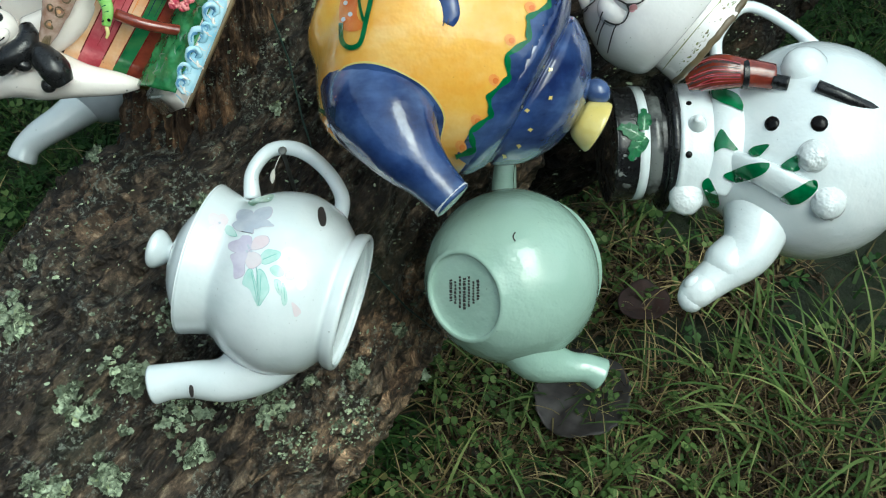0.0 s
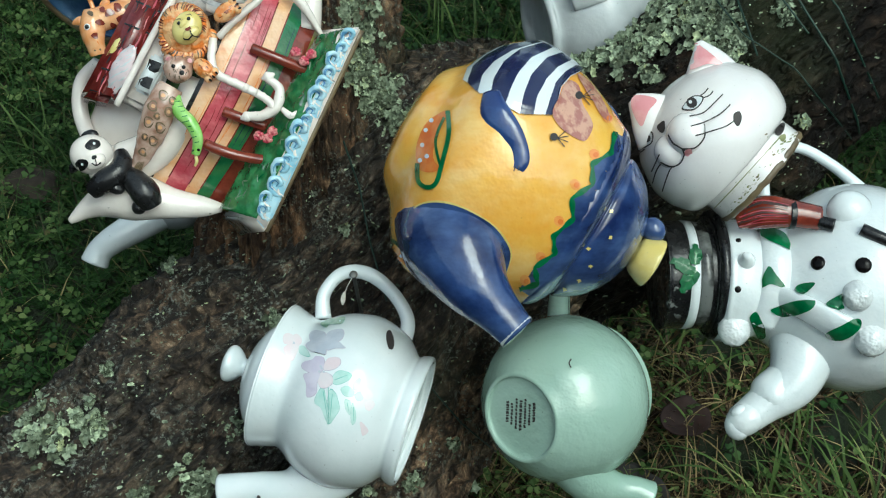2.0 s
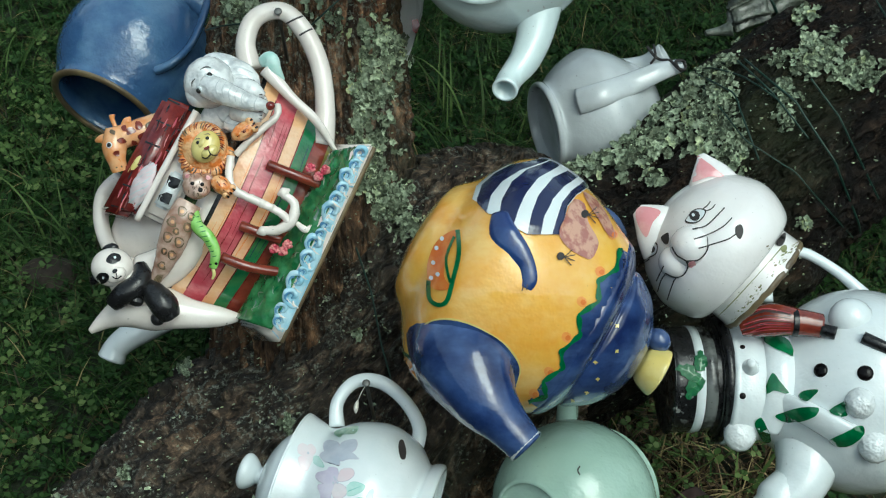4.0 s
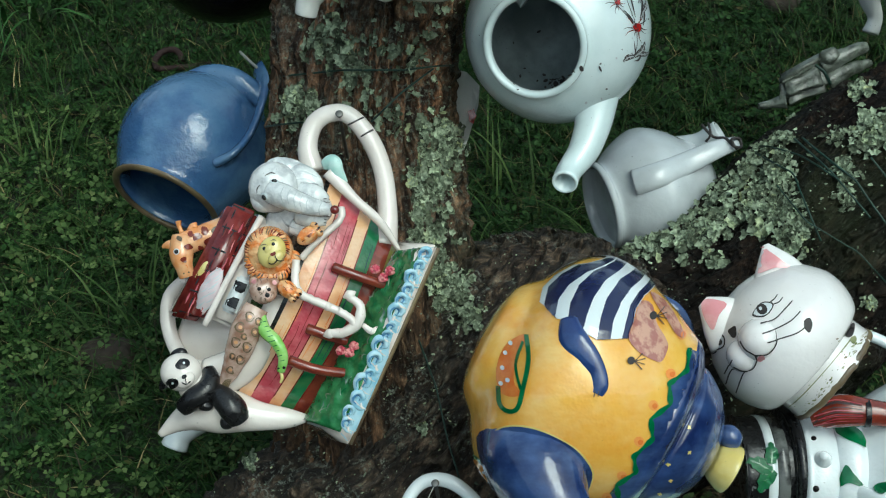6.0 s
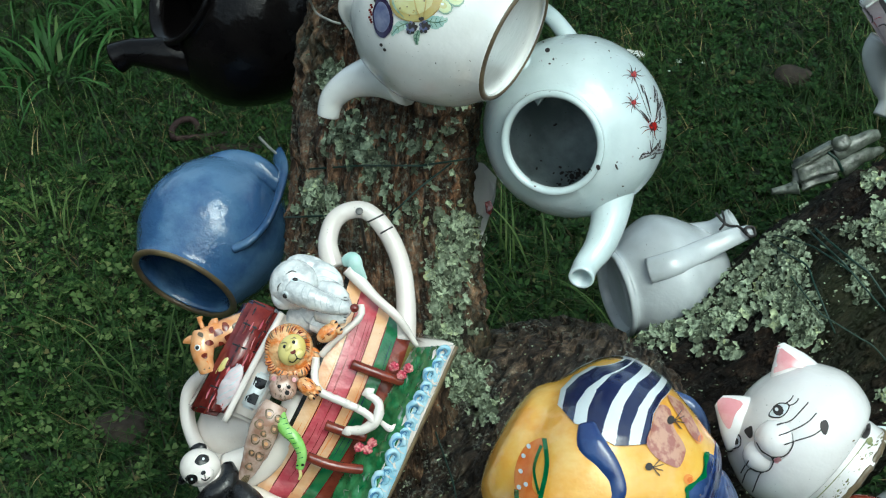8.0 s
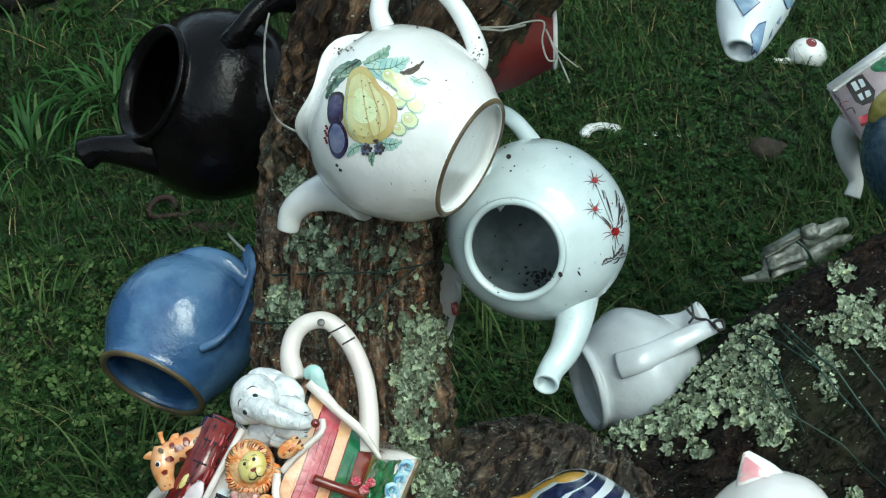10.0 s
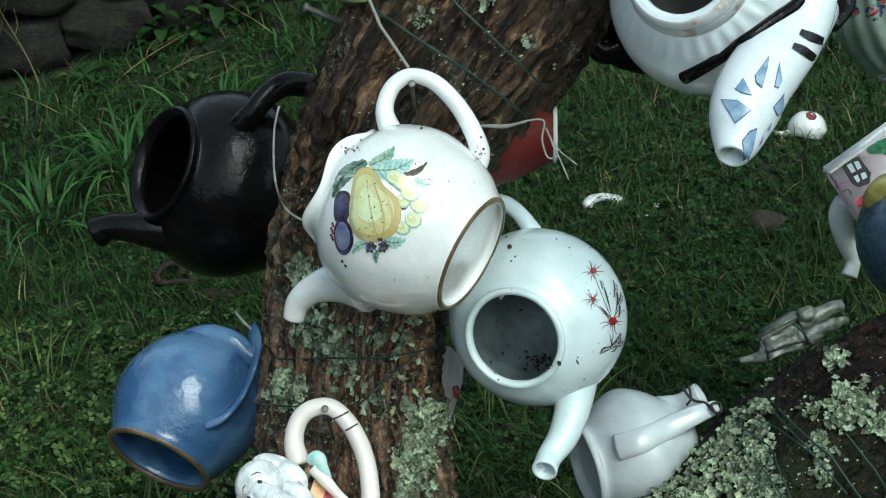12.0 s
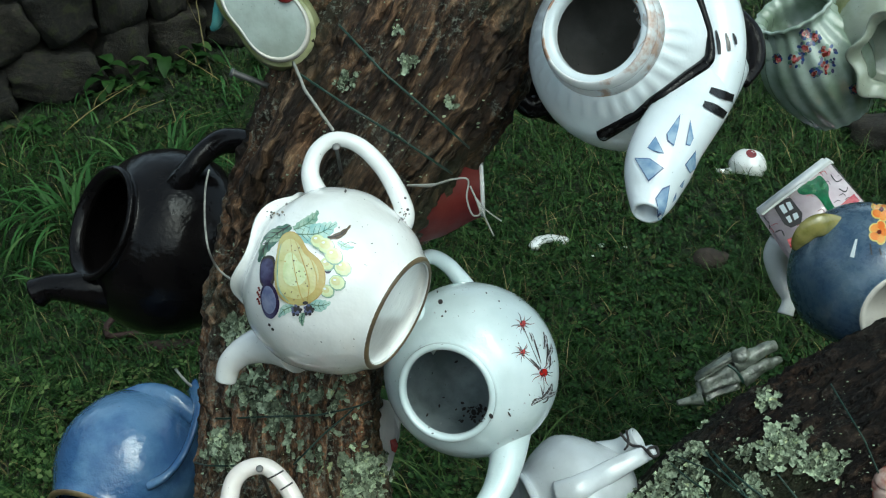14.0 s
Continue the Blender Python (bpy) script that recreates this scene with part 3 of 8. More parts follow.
D_HID = Draft(215, 500, 0.0008203, pose(-0.4333, 1.2556, 0.3115, 48.08, -1.88, -1.50))
D_DARK = Draft(960, 180, 0.0007726, pose(0.2080, 1.5829, 1.1642, 60.33, 1.03, -3.14))
# -- end of drafts

# ---- ground ----
def ground_z(x, y):
    def held(v, lim=7.0):
        return v if abs(v) < lim else math.copysign(lim + 1 - math.exp(lim - abs(v)), v)
    return 0.0944 * held(x) + 0.1033 * held(y) - 0.1033


def build_ground():
    xs = sorted({round(v, 3) for v in [-400, -150, -60, -25, -12, *np.arange(-8, 8.01, 0.16), 12, 25, 60, 150, 400]})
    bm = bmesh.new()
    grid = [[bm.verts.new((x, y, ground_z(x, y) + (0.012 * noise.noise((x * 3, y * 3, 0)) if abs(x) < 8 and abs(y) < 8 else 0))) for y in xs] for x in xs]
    for i in range(len(xs) - 1):
        for j in range(len(xs) - 1):
            bm.faces.new((grid[i][j], grid[i + 1][j], grid[i + 1][j + 1], grid[i][j + 1]))
    ob = part("ground", bm, SOILM, None)
    tagged(ob, "damp green lawn rising gently to a stone wall", "ground", kind="structure")


build_ground()
rng = np.random.default_rng(4)


def scatter(count, keep):
    """Random lawn places, densest round the tree."""
    out = []
    while len(out) < count:
        if rng.random() < 0.20:
            x, y = rng.uniform(-4.1, 5.9), rng.uniform(-2.5, 7.0)
        else:
            x, y = rng.normal(0.25, 1.55), rng.normal(2.35, 1.4)
        if y < 7.0 and keep(x, y):
            out.append((x, y, ground_z(x, y)))
    return np.array(out)


def wall_line(x):
    return 3.92 + 0.45 * (x + 1.31)


def on_lawn(x, y):
    bare = ((x - 0.66) / 0.42) ** 2 + ((y - 1.0) / 0.30) ** 2 < 1 and rng.random() < 0.78
    return y < wall_line(x) - 0.03 and not bare


def mesh_stuff(name, verts, faces, material, label, category):
    me = bpy.data.meshes.new(name)
    me.from_pydata(verts, [], faces)
    me.materials.append(material)
    for p in me.polygons:
        p.use_smooth = True
    return tagged(new(name, me), label, category, kind="stuff")


def build_clover(count):
    """Three-leaved clover over the whole lawn."""
    p = scatter(count, on_lawn)
    verts, faces = [], []
    for x, y, z in p:
        if 0.05 < x < 1.5 and y < 1.35 and rng.random() < 0.6:
            continue
        h, yaw, tilt, r = rng.uniform(0.004, 0.026), rng.uniform(0, 6.28), rng.uniform(-0.5, 0.5), rng.uniform(0.007, 0.0150)
        ty = rng.uniform(-0.5, 0.5)
        for k in range(3):
            a = yaw + k * 2.094
            ca, sa = math.cos(a), math.sin(a)
            b = len(verts)
            for u, v, w in ((0.05, 0, 0), (0.62, 0.52, 0.16), (1.05, 0.36, 0.10), (0.95, 0, -0.02), (1.05, -0.36, 0.10), (0.62, -0.52, 0.16)):
                lx, ly = r * (u * ca - v * sa), r * (u * sa + v * ca)
                verts.append((x + lx, y + ly, z + h + r * w + lx * tilt + ly * ty))
            faces += [(b, b + 3, b + 2, b + 1), (b, b + 5, b + 4, b + 3)]
    mesh_stuff("clover", verts, faces, CLOVER, "dense low carpet of green clover leaves in the lawn", "clover")


def blade(verts, faces, x, y, z, length, width, yaw, lean, segs=4, droop=1.2):
    ca, sa = math.cos(yaw), math.sin(yaw)
    b = len(verts)
    px, pz, ang = 0.0, 0.0, lean
    for i in range(segs + 1):
        f = i / segs
        w = width * (1 - f ** 1.6) * 0.5 + 0.0002
        verts.append((x + px * ca - w * sa, y + px * sa + w * ca, z + pz))
        verts.append((x + px * ca + w * sa, y + px * sa - w * ca, z + pz))
        px += math.sin(ang) * length / segs
        pz += math.cos(ang) * length / segs
        ang += droop / segs
    for i in range(segs):
        k = b + 2 * i
        faces.append((k, k + 1, k + 3, k + 2))


def build_grass(count, material, name, label):
    p = scatter(count, on_lawn)
    verts, faces = [], []
    for x, y, z in p:
        if 0.05 < x < 1.5 and y < 1.35 and material is BLADE and rng.random() < 0.78:
            continue
        near = noise.noise((x * 2.2, y * 2.2, 5.0))
        blade(verts, faces, x, y, z - 0.004, rng.uniform(0.04, 0.105) * (1 + 0.5 * near), rng.uniform(0.0016, 0.0036), rng.uniform(0, 6.28), rng.uniform(0.3, 1.15), 3, rng.uniform(0.4, 1.4))
    mesh_stuff(name, verts, faces, material, label, "grass")


build_clover(50000)
build_grass(150000, BLADE, "grass", "short damp grass blades growing through clover")
build_grass(7000, STRAW, "dry_grass", "dry straw-coloured grass blades among the green")
build_grass(14000, THATCH, "dead_grass", "dull brown thatch of old mown grass in the lawn")


def near_patch(tight=0.0):
    """A random place in the open patch beside the trunk, thick in clumps and bare between."""
    while True:
        x, y = rng.normal(0.60, 0.42), rng.normal(0.93, 0.25)
        shade = 0.55 if x > 0.60 and y > 0.98 else 0.0
        if noise.noise((x * 9.0, y * 9.0, 2.0)) + 0.5 * noise.noise((x * 23.0, y * 23.0, 7.0)) > tight + shade - rng.random() * 0.35:
            return x, y


def near_lawn(count, material, name, label, lo, hi, wide):
    """Longer, drier grass in the open patch beside the trunk."""
    verts, faces = [], []
    for _ in range(count):
        x, y = near_patch(0.05)
        blade(verts, faces, x, y, ground_z(x, y) - 0.004, rng.uniform(lo, hi), rng.uniform(wide * 0.5, wide), rng.uniform(0, 6.28), rng.uniform(0.15, 1.2), 5, rng.uniform(0.4, 1.9))
    mesh_stuff(name, verts, faces, material, label, "grass")


near_lawn(750, TUFT, "grass", "longer fresh grass beside the trunk", 0.05, 0.17, 0.0066)
near_lawn(2300, STRAW, "dry_grass", "dry yellowed grass beside the trunk", 0.04, 0.12, 0.0034)


def near_clover(count):
    """Small round weed leaves in the open patch beside the trunk."""
    verts, faces = [], []
    for _ in range(count):
        x, y = near_patch(-0.1)
        if x > 0.45 + rng.normal(0, 0.14):
            continue
        z, h, r = ground_z(x, y), rng.uniform(0.008, 0.05), rng.uniform(0.004, 0.011)
        yaw, tx, ty = rng.uniform(0, 6.28), rng.uniform(-0.6, 0.6), rng.uniform(-0.6, 0.6)
        for k in range(rng.integers(2, 5)):
            a = yaw + k * 1.9
            ca, sa = math.cos(a), math.sin(a)
            b = len(verts)
            for u, v, w in ((0.05, 0, 0), (0.5, 0.5, 0.14), (1.0, 0.42, 0.10), (1.25, 0, -0.06), (1.0, -0.42, 0.10), (0.5, -0.5, 0.14)):
                lx, ly = r * (u * ca - v * sa), r * (u * sa + v * ca)
                verts.append((x + lx, y + ly, z + h + r * w + lx * tx + ly * ty))
            faces += [(b, b + 3, b + 2, b + 1), (b, b + 5, b + 4, b + 3)]
    mesh_stuff("clover", verts, faces, LITCLOVER, "small clover leaves at the trunk foot, coloured as if lit", "clover")


near_clover(3600)
near_lawn(17000, LITTER, "dead_grass", "dead brown grass litter beside the trunk", 0.02, 0.08, 0.0044)


def left_clover(count):
    """Larger clover in the open lawn on the wall side of the trunk, coloured brighter for the light there."""
    verts, faces = [], []
    for _ in range(count):
        x, y = rng.uniform(-1.5, -0.15), rng.uniform(0.8, 2.5)
        if noise.noise((x * 5.0, y * 5.0, 11.0)) < rng.uniform(-0.4, 0.3):
            continue
        z, h, r, yaw = ground_z(x, y), rng.uniform(0.015, 0.045), rng.uniform(0.007, 0.015), rng.uniform(0, 6.28)
        tx, ty = rng.uniform(-0.5, 0.5), rng.uniform(-0.5, 0.5)
        for k in range(3):
            a = yaw + k * 2.094
            ca, sa = math.cos(a), math.sin(a)
            b = len(verts)
            for u, v, w in ((0.05, 0, 0), (0.62, 0.52, 0.16), (1.05, 0.36, 0.10), (0.95, 0, -0.02), (1.05, -0.36, 0.10), (0.62, -0.52, 0.16)):
                lx, ly = r * (u * ca - v * sa), r * (u * sa + v * ca)
                verts.append((x + lx, y + ly, z + h + r * w + lx * tx + ly * ty))
            faces += [(b, b + 3, b + 2, b + 1), (b, b + 5, b + 4, b + 3)]
    mesh_stuff("clover", verts, faces, LITCLOVER, "clover leaves standing above the lawn, coloured as if lit", "clover")


left_clover(5200)


def grass_tuft(x, y, count, length, width, spread, material=None, droop=2.3):
    verts, faces = [], []
    for _ in range(count):
        a = rng.uniform(0, 6.28)
        r = spread * math.sqrt(rng.random())
        px, py = x + r * math.cos(a), y + r * math.sin(a)
        blade(verts, faces, px, py, ground_z(px, py) - 0.004, length * rng.uniform(0.55, 1.1), width * rng.uniform(0.6, 1.1), a + rng.uniform(-0.9, 0.9), rng.uniform(0.05, 0.55), 10, rng.uniform(0.45, 1.0) * droop)
    return mesh_stuff("grass_tuft", verts, faces, material or TUFT, "tuft of long arching green grass blades", "grass")


for tx, ty, n_, ln_, w_, sp_ in ((0.58, 0.94, 36, 0.20, 0.0066, 0.13), (0.72, 0.88, 44, 0.22, 0.0068, 0.14), (0.46, 0.90, 22, 0.14, 0.005, 0.12), (0.64, 0.84, 40, 0.19, 0.0062, 0.12), (0.3, 0.84, 26, 0.10, 0.0036, 0.10), (0.15, 0.86, 22, 0.10, 0.0036, 0.10),
                                 (-0.95, 3.25, 56, 0.34, 0.0135, 0.12), (-0.72, 3.45, 46, 0.32, 0.012, 0.12), (-1.15, 3.0, 46, 0.32, 0.0135, 0.13), (-1.3, 3.55, 40, 0.26, 0.007, 0.2), (-0.5, 3.8, 40, 0.24, 0.006, 0.2), (-1.0, 3.8, 40, 0.22, 0.006, 0.2), (-0.1, 4.1, 34, 0.2, 0.006, 0.2),
                                 (-0.62, 1.78, 26, 0.22, 0.005, 0.12), (0.12, 2.0, 34, 0.24, 0.0055, 0.16), (0.3, 1.75, 26, 0.22, 0.005, 0.14), (-0.95, 2.3, 22, 0.2, 0.005, 0.12)):
    grass_tuft(tx, ty, n_, ln_, w_, sp_, *((ARCH, 3.4) if ty > 2.9 else ()))


# ---- tree ----
tree = tagged(new("leaning_tree"), "old leaning fruit tree with dark fissured bark and grey-green lichen", "tree")
tree.location = (-0.45, 0.7, -0.08)


def limb(name, axis, nu, nv, rough, seed, label, material, furrow=9.0):
    """A bark-covered limb along axis points (x, y, z, radius); its bark runs lengthwise in the map called bark."""
    q = spline(axis, 12)
    pos = np.linspace(0, len(q) - 1, nv)
    verts, along, u, s, prev = [], [], None, 0.0, None
    for f in pos:
        i = min(int(f), len(q) - 2)
        p = q[i] + (q[i + 1] - q[i]) * (f - i)
        c, r = Vector(p[:3]), p[3]
        tan = Vector(q[i + 1][:3] - q[i][:3]).normalized()
        if u is None:
            u = Vector((0.2, 1.0, -0.5)).normalized()
        u = (u - tan * u.dot(tan)).normalized()
        v = tan.cross(u)
        s += (c - prev).length if prev else 0
        prev = c
        along.append(s)
        for j in range(nu):
            e = 2 * math.pi * j / nu
            dr = u * math.cos(e) + v * math.sin(e)
            w = c + dr * r
            k = Vector((math.cos(e) * r * 40, math.sin(e) * r * 40, s * furrow)) + Vector((seed, 0, 0))
            warp = noise.noise_vector(k * 0.55) * 0.9
            ridge = 1 - abs(noise.noise(k + warp)) * 2.6
            plate = 1 - abs(noise.noise(Vector((k.x * 0.8, k.y * 0.8, s * 34 + 9)) + warp)) * 2.6
            fine = 1 - abs(noise.noise(Vector((k.x * 2.6, k.y * 2.6, s * furrow * 2.0)) + warp)) * 2.2
            big = noise.noise(w * 5.0 + Vector((seed, 3, 1)))
            grain = noise.noise(w * 140.0)
            verts.append(w + dr * (rough * (0.46 * max(ridge, -0.7) + 0.16 * max(plate, -0.4) + 0.24 * max(fine, -0.5) - 0.45 + 0.16 * grain) + 0.11 * r * big) - tree.location)
    faces = [(a * nu + j, a * nu + (j + 1) % nu, (a + 1) * nu + (j + 1) % nu, (a + 1) * nu + j) for a in range(nv - 1) for j in range(nu)]
    ends = [tuple(range(nu))[::-1], tuple(range((nv - 1) * nu, nv * nu))]
    me = bpy.data.meshes.new(name)
    me.from_pydata(verts, [], faces + ends)
    girth = 2 * math.pi * axis[len(axis) // 2][3]
    layer = me.uv_layers.new(name="bark")
    flat = np.zeros((len(me.loops), 2), np.float32)
    n = 0
    for a in range(nv - 1):
        for j in range(nu):
            x0, x1 = girth * j / nu, girth * (j + 1) / nu
            flat[n:n + 4] = ((x0, along[a]), (x1, along[a]), (x1, along[a + 1]), (x0, along[a + 1]))
            n += 4
    layer.data.foreach_set("uv", flat.ravel())
    me.polygons.foreach_set("use_smooth", np.ones(len(me.polygons), bool))
    me.materials.append(material)
    ob = new(name, me)
    ob.parent = tree
    return tagged(ob, label)


trunk = limb("trunk", [(-1.25, 0.42, -0.52, 0.34), (-0.90, 0.60, -0.22, 0.28), (-0.535, 0.735, 0.020, 0.278), (-0.318, 0.842, 0.146, 0.268), (-0.150, 0.982, 0.264, 0.243), (0.017, 1.126, 0.418, 0.205), (0.115, 1.233, 0.515, 0.18), (0.16, 1.30, 0.56, 0.10)], 430, 400, 0.026, 2.0, "thick dark trunk leaning low over the lawn", TRUNKBARK, 11.0)
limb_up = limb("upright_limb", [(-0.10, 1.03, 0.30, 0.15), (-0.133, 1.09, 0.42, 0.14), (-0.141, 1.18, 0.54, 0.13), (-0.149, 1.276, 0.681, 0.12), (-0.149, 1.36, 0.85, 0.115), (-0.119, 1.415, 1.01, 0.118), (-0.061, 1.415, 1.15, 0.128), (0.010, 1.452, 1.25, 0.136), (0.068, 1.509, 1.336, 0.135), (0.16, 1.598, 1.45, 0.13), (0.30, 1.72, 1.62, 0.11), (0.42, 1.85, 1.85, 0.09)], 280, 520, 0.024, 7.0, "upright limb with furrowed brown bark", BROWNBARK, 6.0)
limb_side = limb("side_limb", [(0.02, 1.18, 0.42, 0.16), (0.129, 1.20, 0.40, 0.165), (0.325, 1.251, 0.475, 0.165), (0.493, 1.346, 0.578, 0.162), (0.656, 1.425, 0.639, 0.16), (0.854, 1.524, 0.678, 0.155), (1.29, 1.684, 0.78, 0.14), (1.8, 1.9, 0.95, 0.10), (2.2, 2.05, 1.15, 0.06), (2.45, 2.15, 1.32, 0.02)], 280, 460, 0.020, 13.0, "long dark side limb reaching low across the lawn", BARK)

# ---- stone wall ----
def build_wall():
    core = bmesh.new()
    a, b = Vector((-4.5, wall_line(-4.5) + 0.16, 0)), Vector((6.0, wall_line(6.0) + 0.16, 0))
    n = Vector((-(b - a).y, (b - a).x, 0)).normalized()
    lo = [core.verts.new((p.x, p.y, ground_z(p.x, p.y) - 0.1)) for p in (a, b, b + n * 0.35, a + n * 0.35)]
    hi = [core.verts.new((v.co.x, v.co.y, v.co.z + 1.35)) for v in lo]
    core.faces.new(lo[::-1])
    core.faces.new(hi)
    for i in range(4):
        core.faces.new((lo[i], lo[(i + 1) % 4], hi[(i + 1) % 4], hi[i]))
    w = tagged(part("wall_back", core, SOIL, None, "", False), "dark mossy dry-stone wall behind the lawn", "wall", kind="structure")
    along = (b - a).normalized()
    shapes = []
    r2 = random.Random(8)
    for k in range(7):
        bm = bmesh.new()
        bmesh.ops.create_cube(bm, size=1.0)
        bmesh.ops.subdivide_edges(bm, edges=bm.edges[:], cuts=6, use_grid_fill=True)
        for v in bm.verts:
            v.co = v.co.lerp(v.co.normalized() * 0.56, 0.42)
            v.co += noise.noise_vector(v.co * 2.2 + Vector((k * 5, 0, 0))) * 0.15 + noise.noise_vector(v.co * 7.0 + Vector((k * 9, 2, 0))) * 0.035
        for f in bm.faces:
            f.smooth = True
        me = bpy.data.meshes.new("stone")
        bm.to_mesh(me)
        bm.free()
        me.materials.append(STONE)
        shapes.append(me)
    z, row = 0.0, 0
    turn = math.atan2(along.y, along.x)
    while z < 1.15:
        h = r2.uniform(0.16, 0.27)
        s = 1.6 + r2.uniform(0, 0.2)
        while s < 6.4:
            ln = r2.uniform(0.15, 0.34)
            p = a + along * (s + ln / 2)
            ob = new("stone", shapes[r2.randrange(7)])
            ob.matrix_world = Matrix.Translation((p.x, p.y + r2.uniform(-0.025, 0.02), ground_z(p.x, p.y) + z + h / 2)) @ Matrix.Rotation(turn, 4, "Z") @ Matrix.Rotation(r2.uniform(-0.2, 0.2), 4, "Y") @ Matrix.Diagonal((ln * 1.0, 0.30, h * r2.uniform(0.9, 1.15), 1))
            ob.parent = w
            s += ln
        z += h


build_wall()


def dry_stem(x, y, length, yaw, lean):
    """A dead weed stalk leaning at the foot of the wall, with two side shoots."""
    verts, faces = [], []
    for k, (f0, ln, tw) in enumerate(((0.0, 1.0, 0.0), (0.45, 0.35, 0.8), (0.62, 0.28, -0.9))):
        a = yaw + tw
        px, py = x + math.cos(yaw) * math.sin(lean) * length * f0, y + math.sin(yaw) * math.sin(lean) * length * f0
        z = ground_z(x, y) + math.cos(lean) * length * f0
        for turn in (0.0, 1.57):
            b = len(verts)
            for i in range(7):
                f = i / 6
                w = 0.0026 * (1 - 0.6 * f) * (0.7 if k else 1.0)
                s = math.sin(lean) * length * ln * f
                wob = 0.02 * math.sin(5 * f + x * 40) * length
                c = Vector((px + math.cos(a) * s - math.sin(a) * wob, py + math.sin(a) * s + math.cos(a) * wob, z + math.cos(lean) * length * ln * f - 0.1 * length * ln * f * f))
                o = Vector((-math.sin(a), math.cos(a), 0)) * w if turn == 0 else Vector((0, 0, w))
                verts += [tuple(c - o), tuple(c + o)]
            faces += [(b + 2 * i, b + 2 * i + 1, b + 2 * i + 3, b + 2 * i + 2) for i in range(6)]
    mesh_stuff("dry_stem", verts, faces, STRAW, "dead straw-coloured weed stalk at the foot of the wall", "weed")


def weed(x, y, count, size):
    """A clump of broad weed leaves on short stalks."""
    verts, faces = [], []
    for _ in range(count):
        a, ln, up = rng.uniform(0, 6.28), size * rng.uniform(0.5, 1.1), rng.uniform(0.3, 1.0)
        sx, sy, z = x + rng.normal(0, size * 0.7), y + rng.normal(0, size * 0.5), 0
        z = ground_z(sx, sy) + rng.uniform(0.01, size * 1.4)
        ca, sa = math.cos(a), math.sin(a)
        b = len(verts)
        for i in range(6):
            f = i / 5
            w = ln * 0.30 * math.sin(math.pi * (0.06 + 0.92 * f)) ** 0.8
            px, pz = ln * f, ln * (up * f - 0.9 * f * f)
            for e in (-1, 0, 1):
                verts.append((sx + px * ca - e * w * sa, sy + px * sa + e * w * ca, z + pz + abs(e) * w * 0.25))
        for i in range(5):
            k = b + 3 * i
            faces += [(k, k + 1, k + 4, k + 3), (k + 1, k + 2, k + 5, k + 4)]
    mesh_stuff("weed", verts, faces, LITCLOVER if size < 0.05 else BLADE, "clump of broad green weed leaves by the wall", "weed")


for sx_, off_, ln_, yw_, le_ in ((-1.52, 0.10, 0.42, 0.6, 0.35), (-1.34, 0.14, 0.34, 2.4, 0.5), (-1.10, 0.22, 0.30, 0.4, 1.0), (-0.98, 0.30, 0.26, 0.2, 1.1), (-0.62, 0.16, 0.40, 2.0, 0.45), (-0.55, 0.30, 0.24, 2.9, 0.9), (-0.36, 0.2, 0.3, 0.9, 0.8), (-1.22, 0.36, 0.2, 3.4, 0.9), (-1.62, 0.3, 0.26, 1.4, 0.4), (-0.80, 0.42, 0.22, 0.1, 1.2)):
    dry_stem(sx_, wall_line(sx_) - off_, ln_, yw_, le_)
for sx_, off_, n_, s_ in ((-0.92, 0.10, 26, 0.085), (-0.70, 0.08, 22, 0.08), (-0.45, 0.2, 20, 0.06), (-1.2, 0.18, 22, 0.055), (-0.2, 0.16, 24, 0.07), (0.1, 0.2, 24, 0.06), (-1.6, 0.12, 16, 0.06), (-1.42, 0.35, 20, 0.04), (-0.85, 0.40, 24, 0.04)):
    weed(sx_, wall_line(sx_) - off_, n_, s_)


def closing_wall(name, a, b):
    """An unseen plain wall, added to close the garden and block low sky light."""
    n = Vector((-(b[1] - a[1]), b[0] - a[0], 0)).normalized() * 0.3
    bm = bmesh.new()
    lo = [bm.verts.new((x, y, ground_z(x, y) - 0.2)) for x, y in (a, b, (b[0] + n.x, b[1] + n.y), (a[0] + n.x, a[1] + n.y))]
    hi = [bm.verts.new((v.co.x, v.co.y, 2.6)) for v in lo]
    bm.faces.new(lo[::-1])
    bm.faces.new(hi)
    for i in range(4):
        bm.faces.new((lo[i], lo[(i + 1) % 4], hi[(i + 1) % 4], hi[i]))
    tagged(part(name, bm, STONE, None, "", False), "unseen plain stone wall added to block low sky light", "wall", kind="structure")


closing_wall("wall_front", (-4.2, -2.6), (6.0, -2.6))
closing_wall("wall_left", (-4.2, 4.0), (-4.2, -2.6))
closing_wall("wall_right", (6.0, -2.6), (6.0, 8.0))

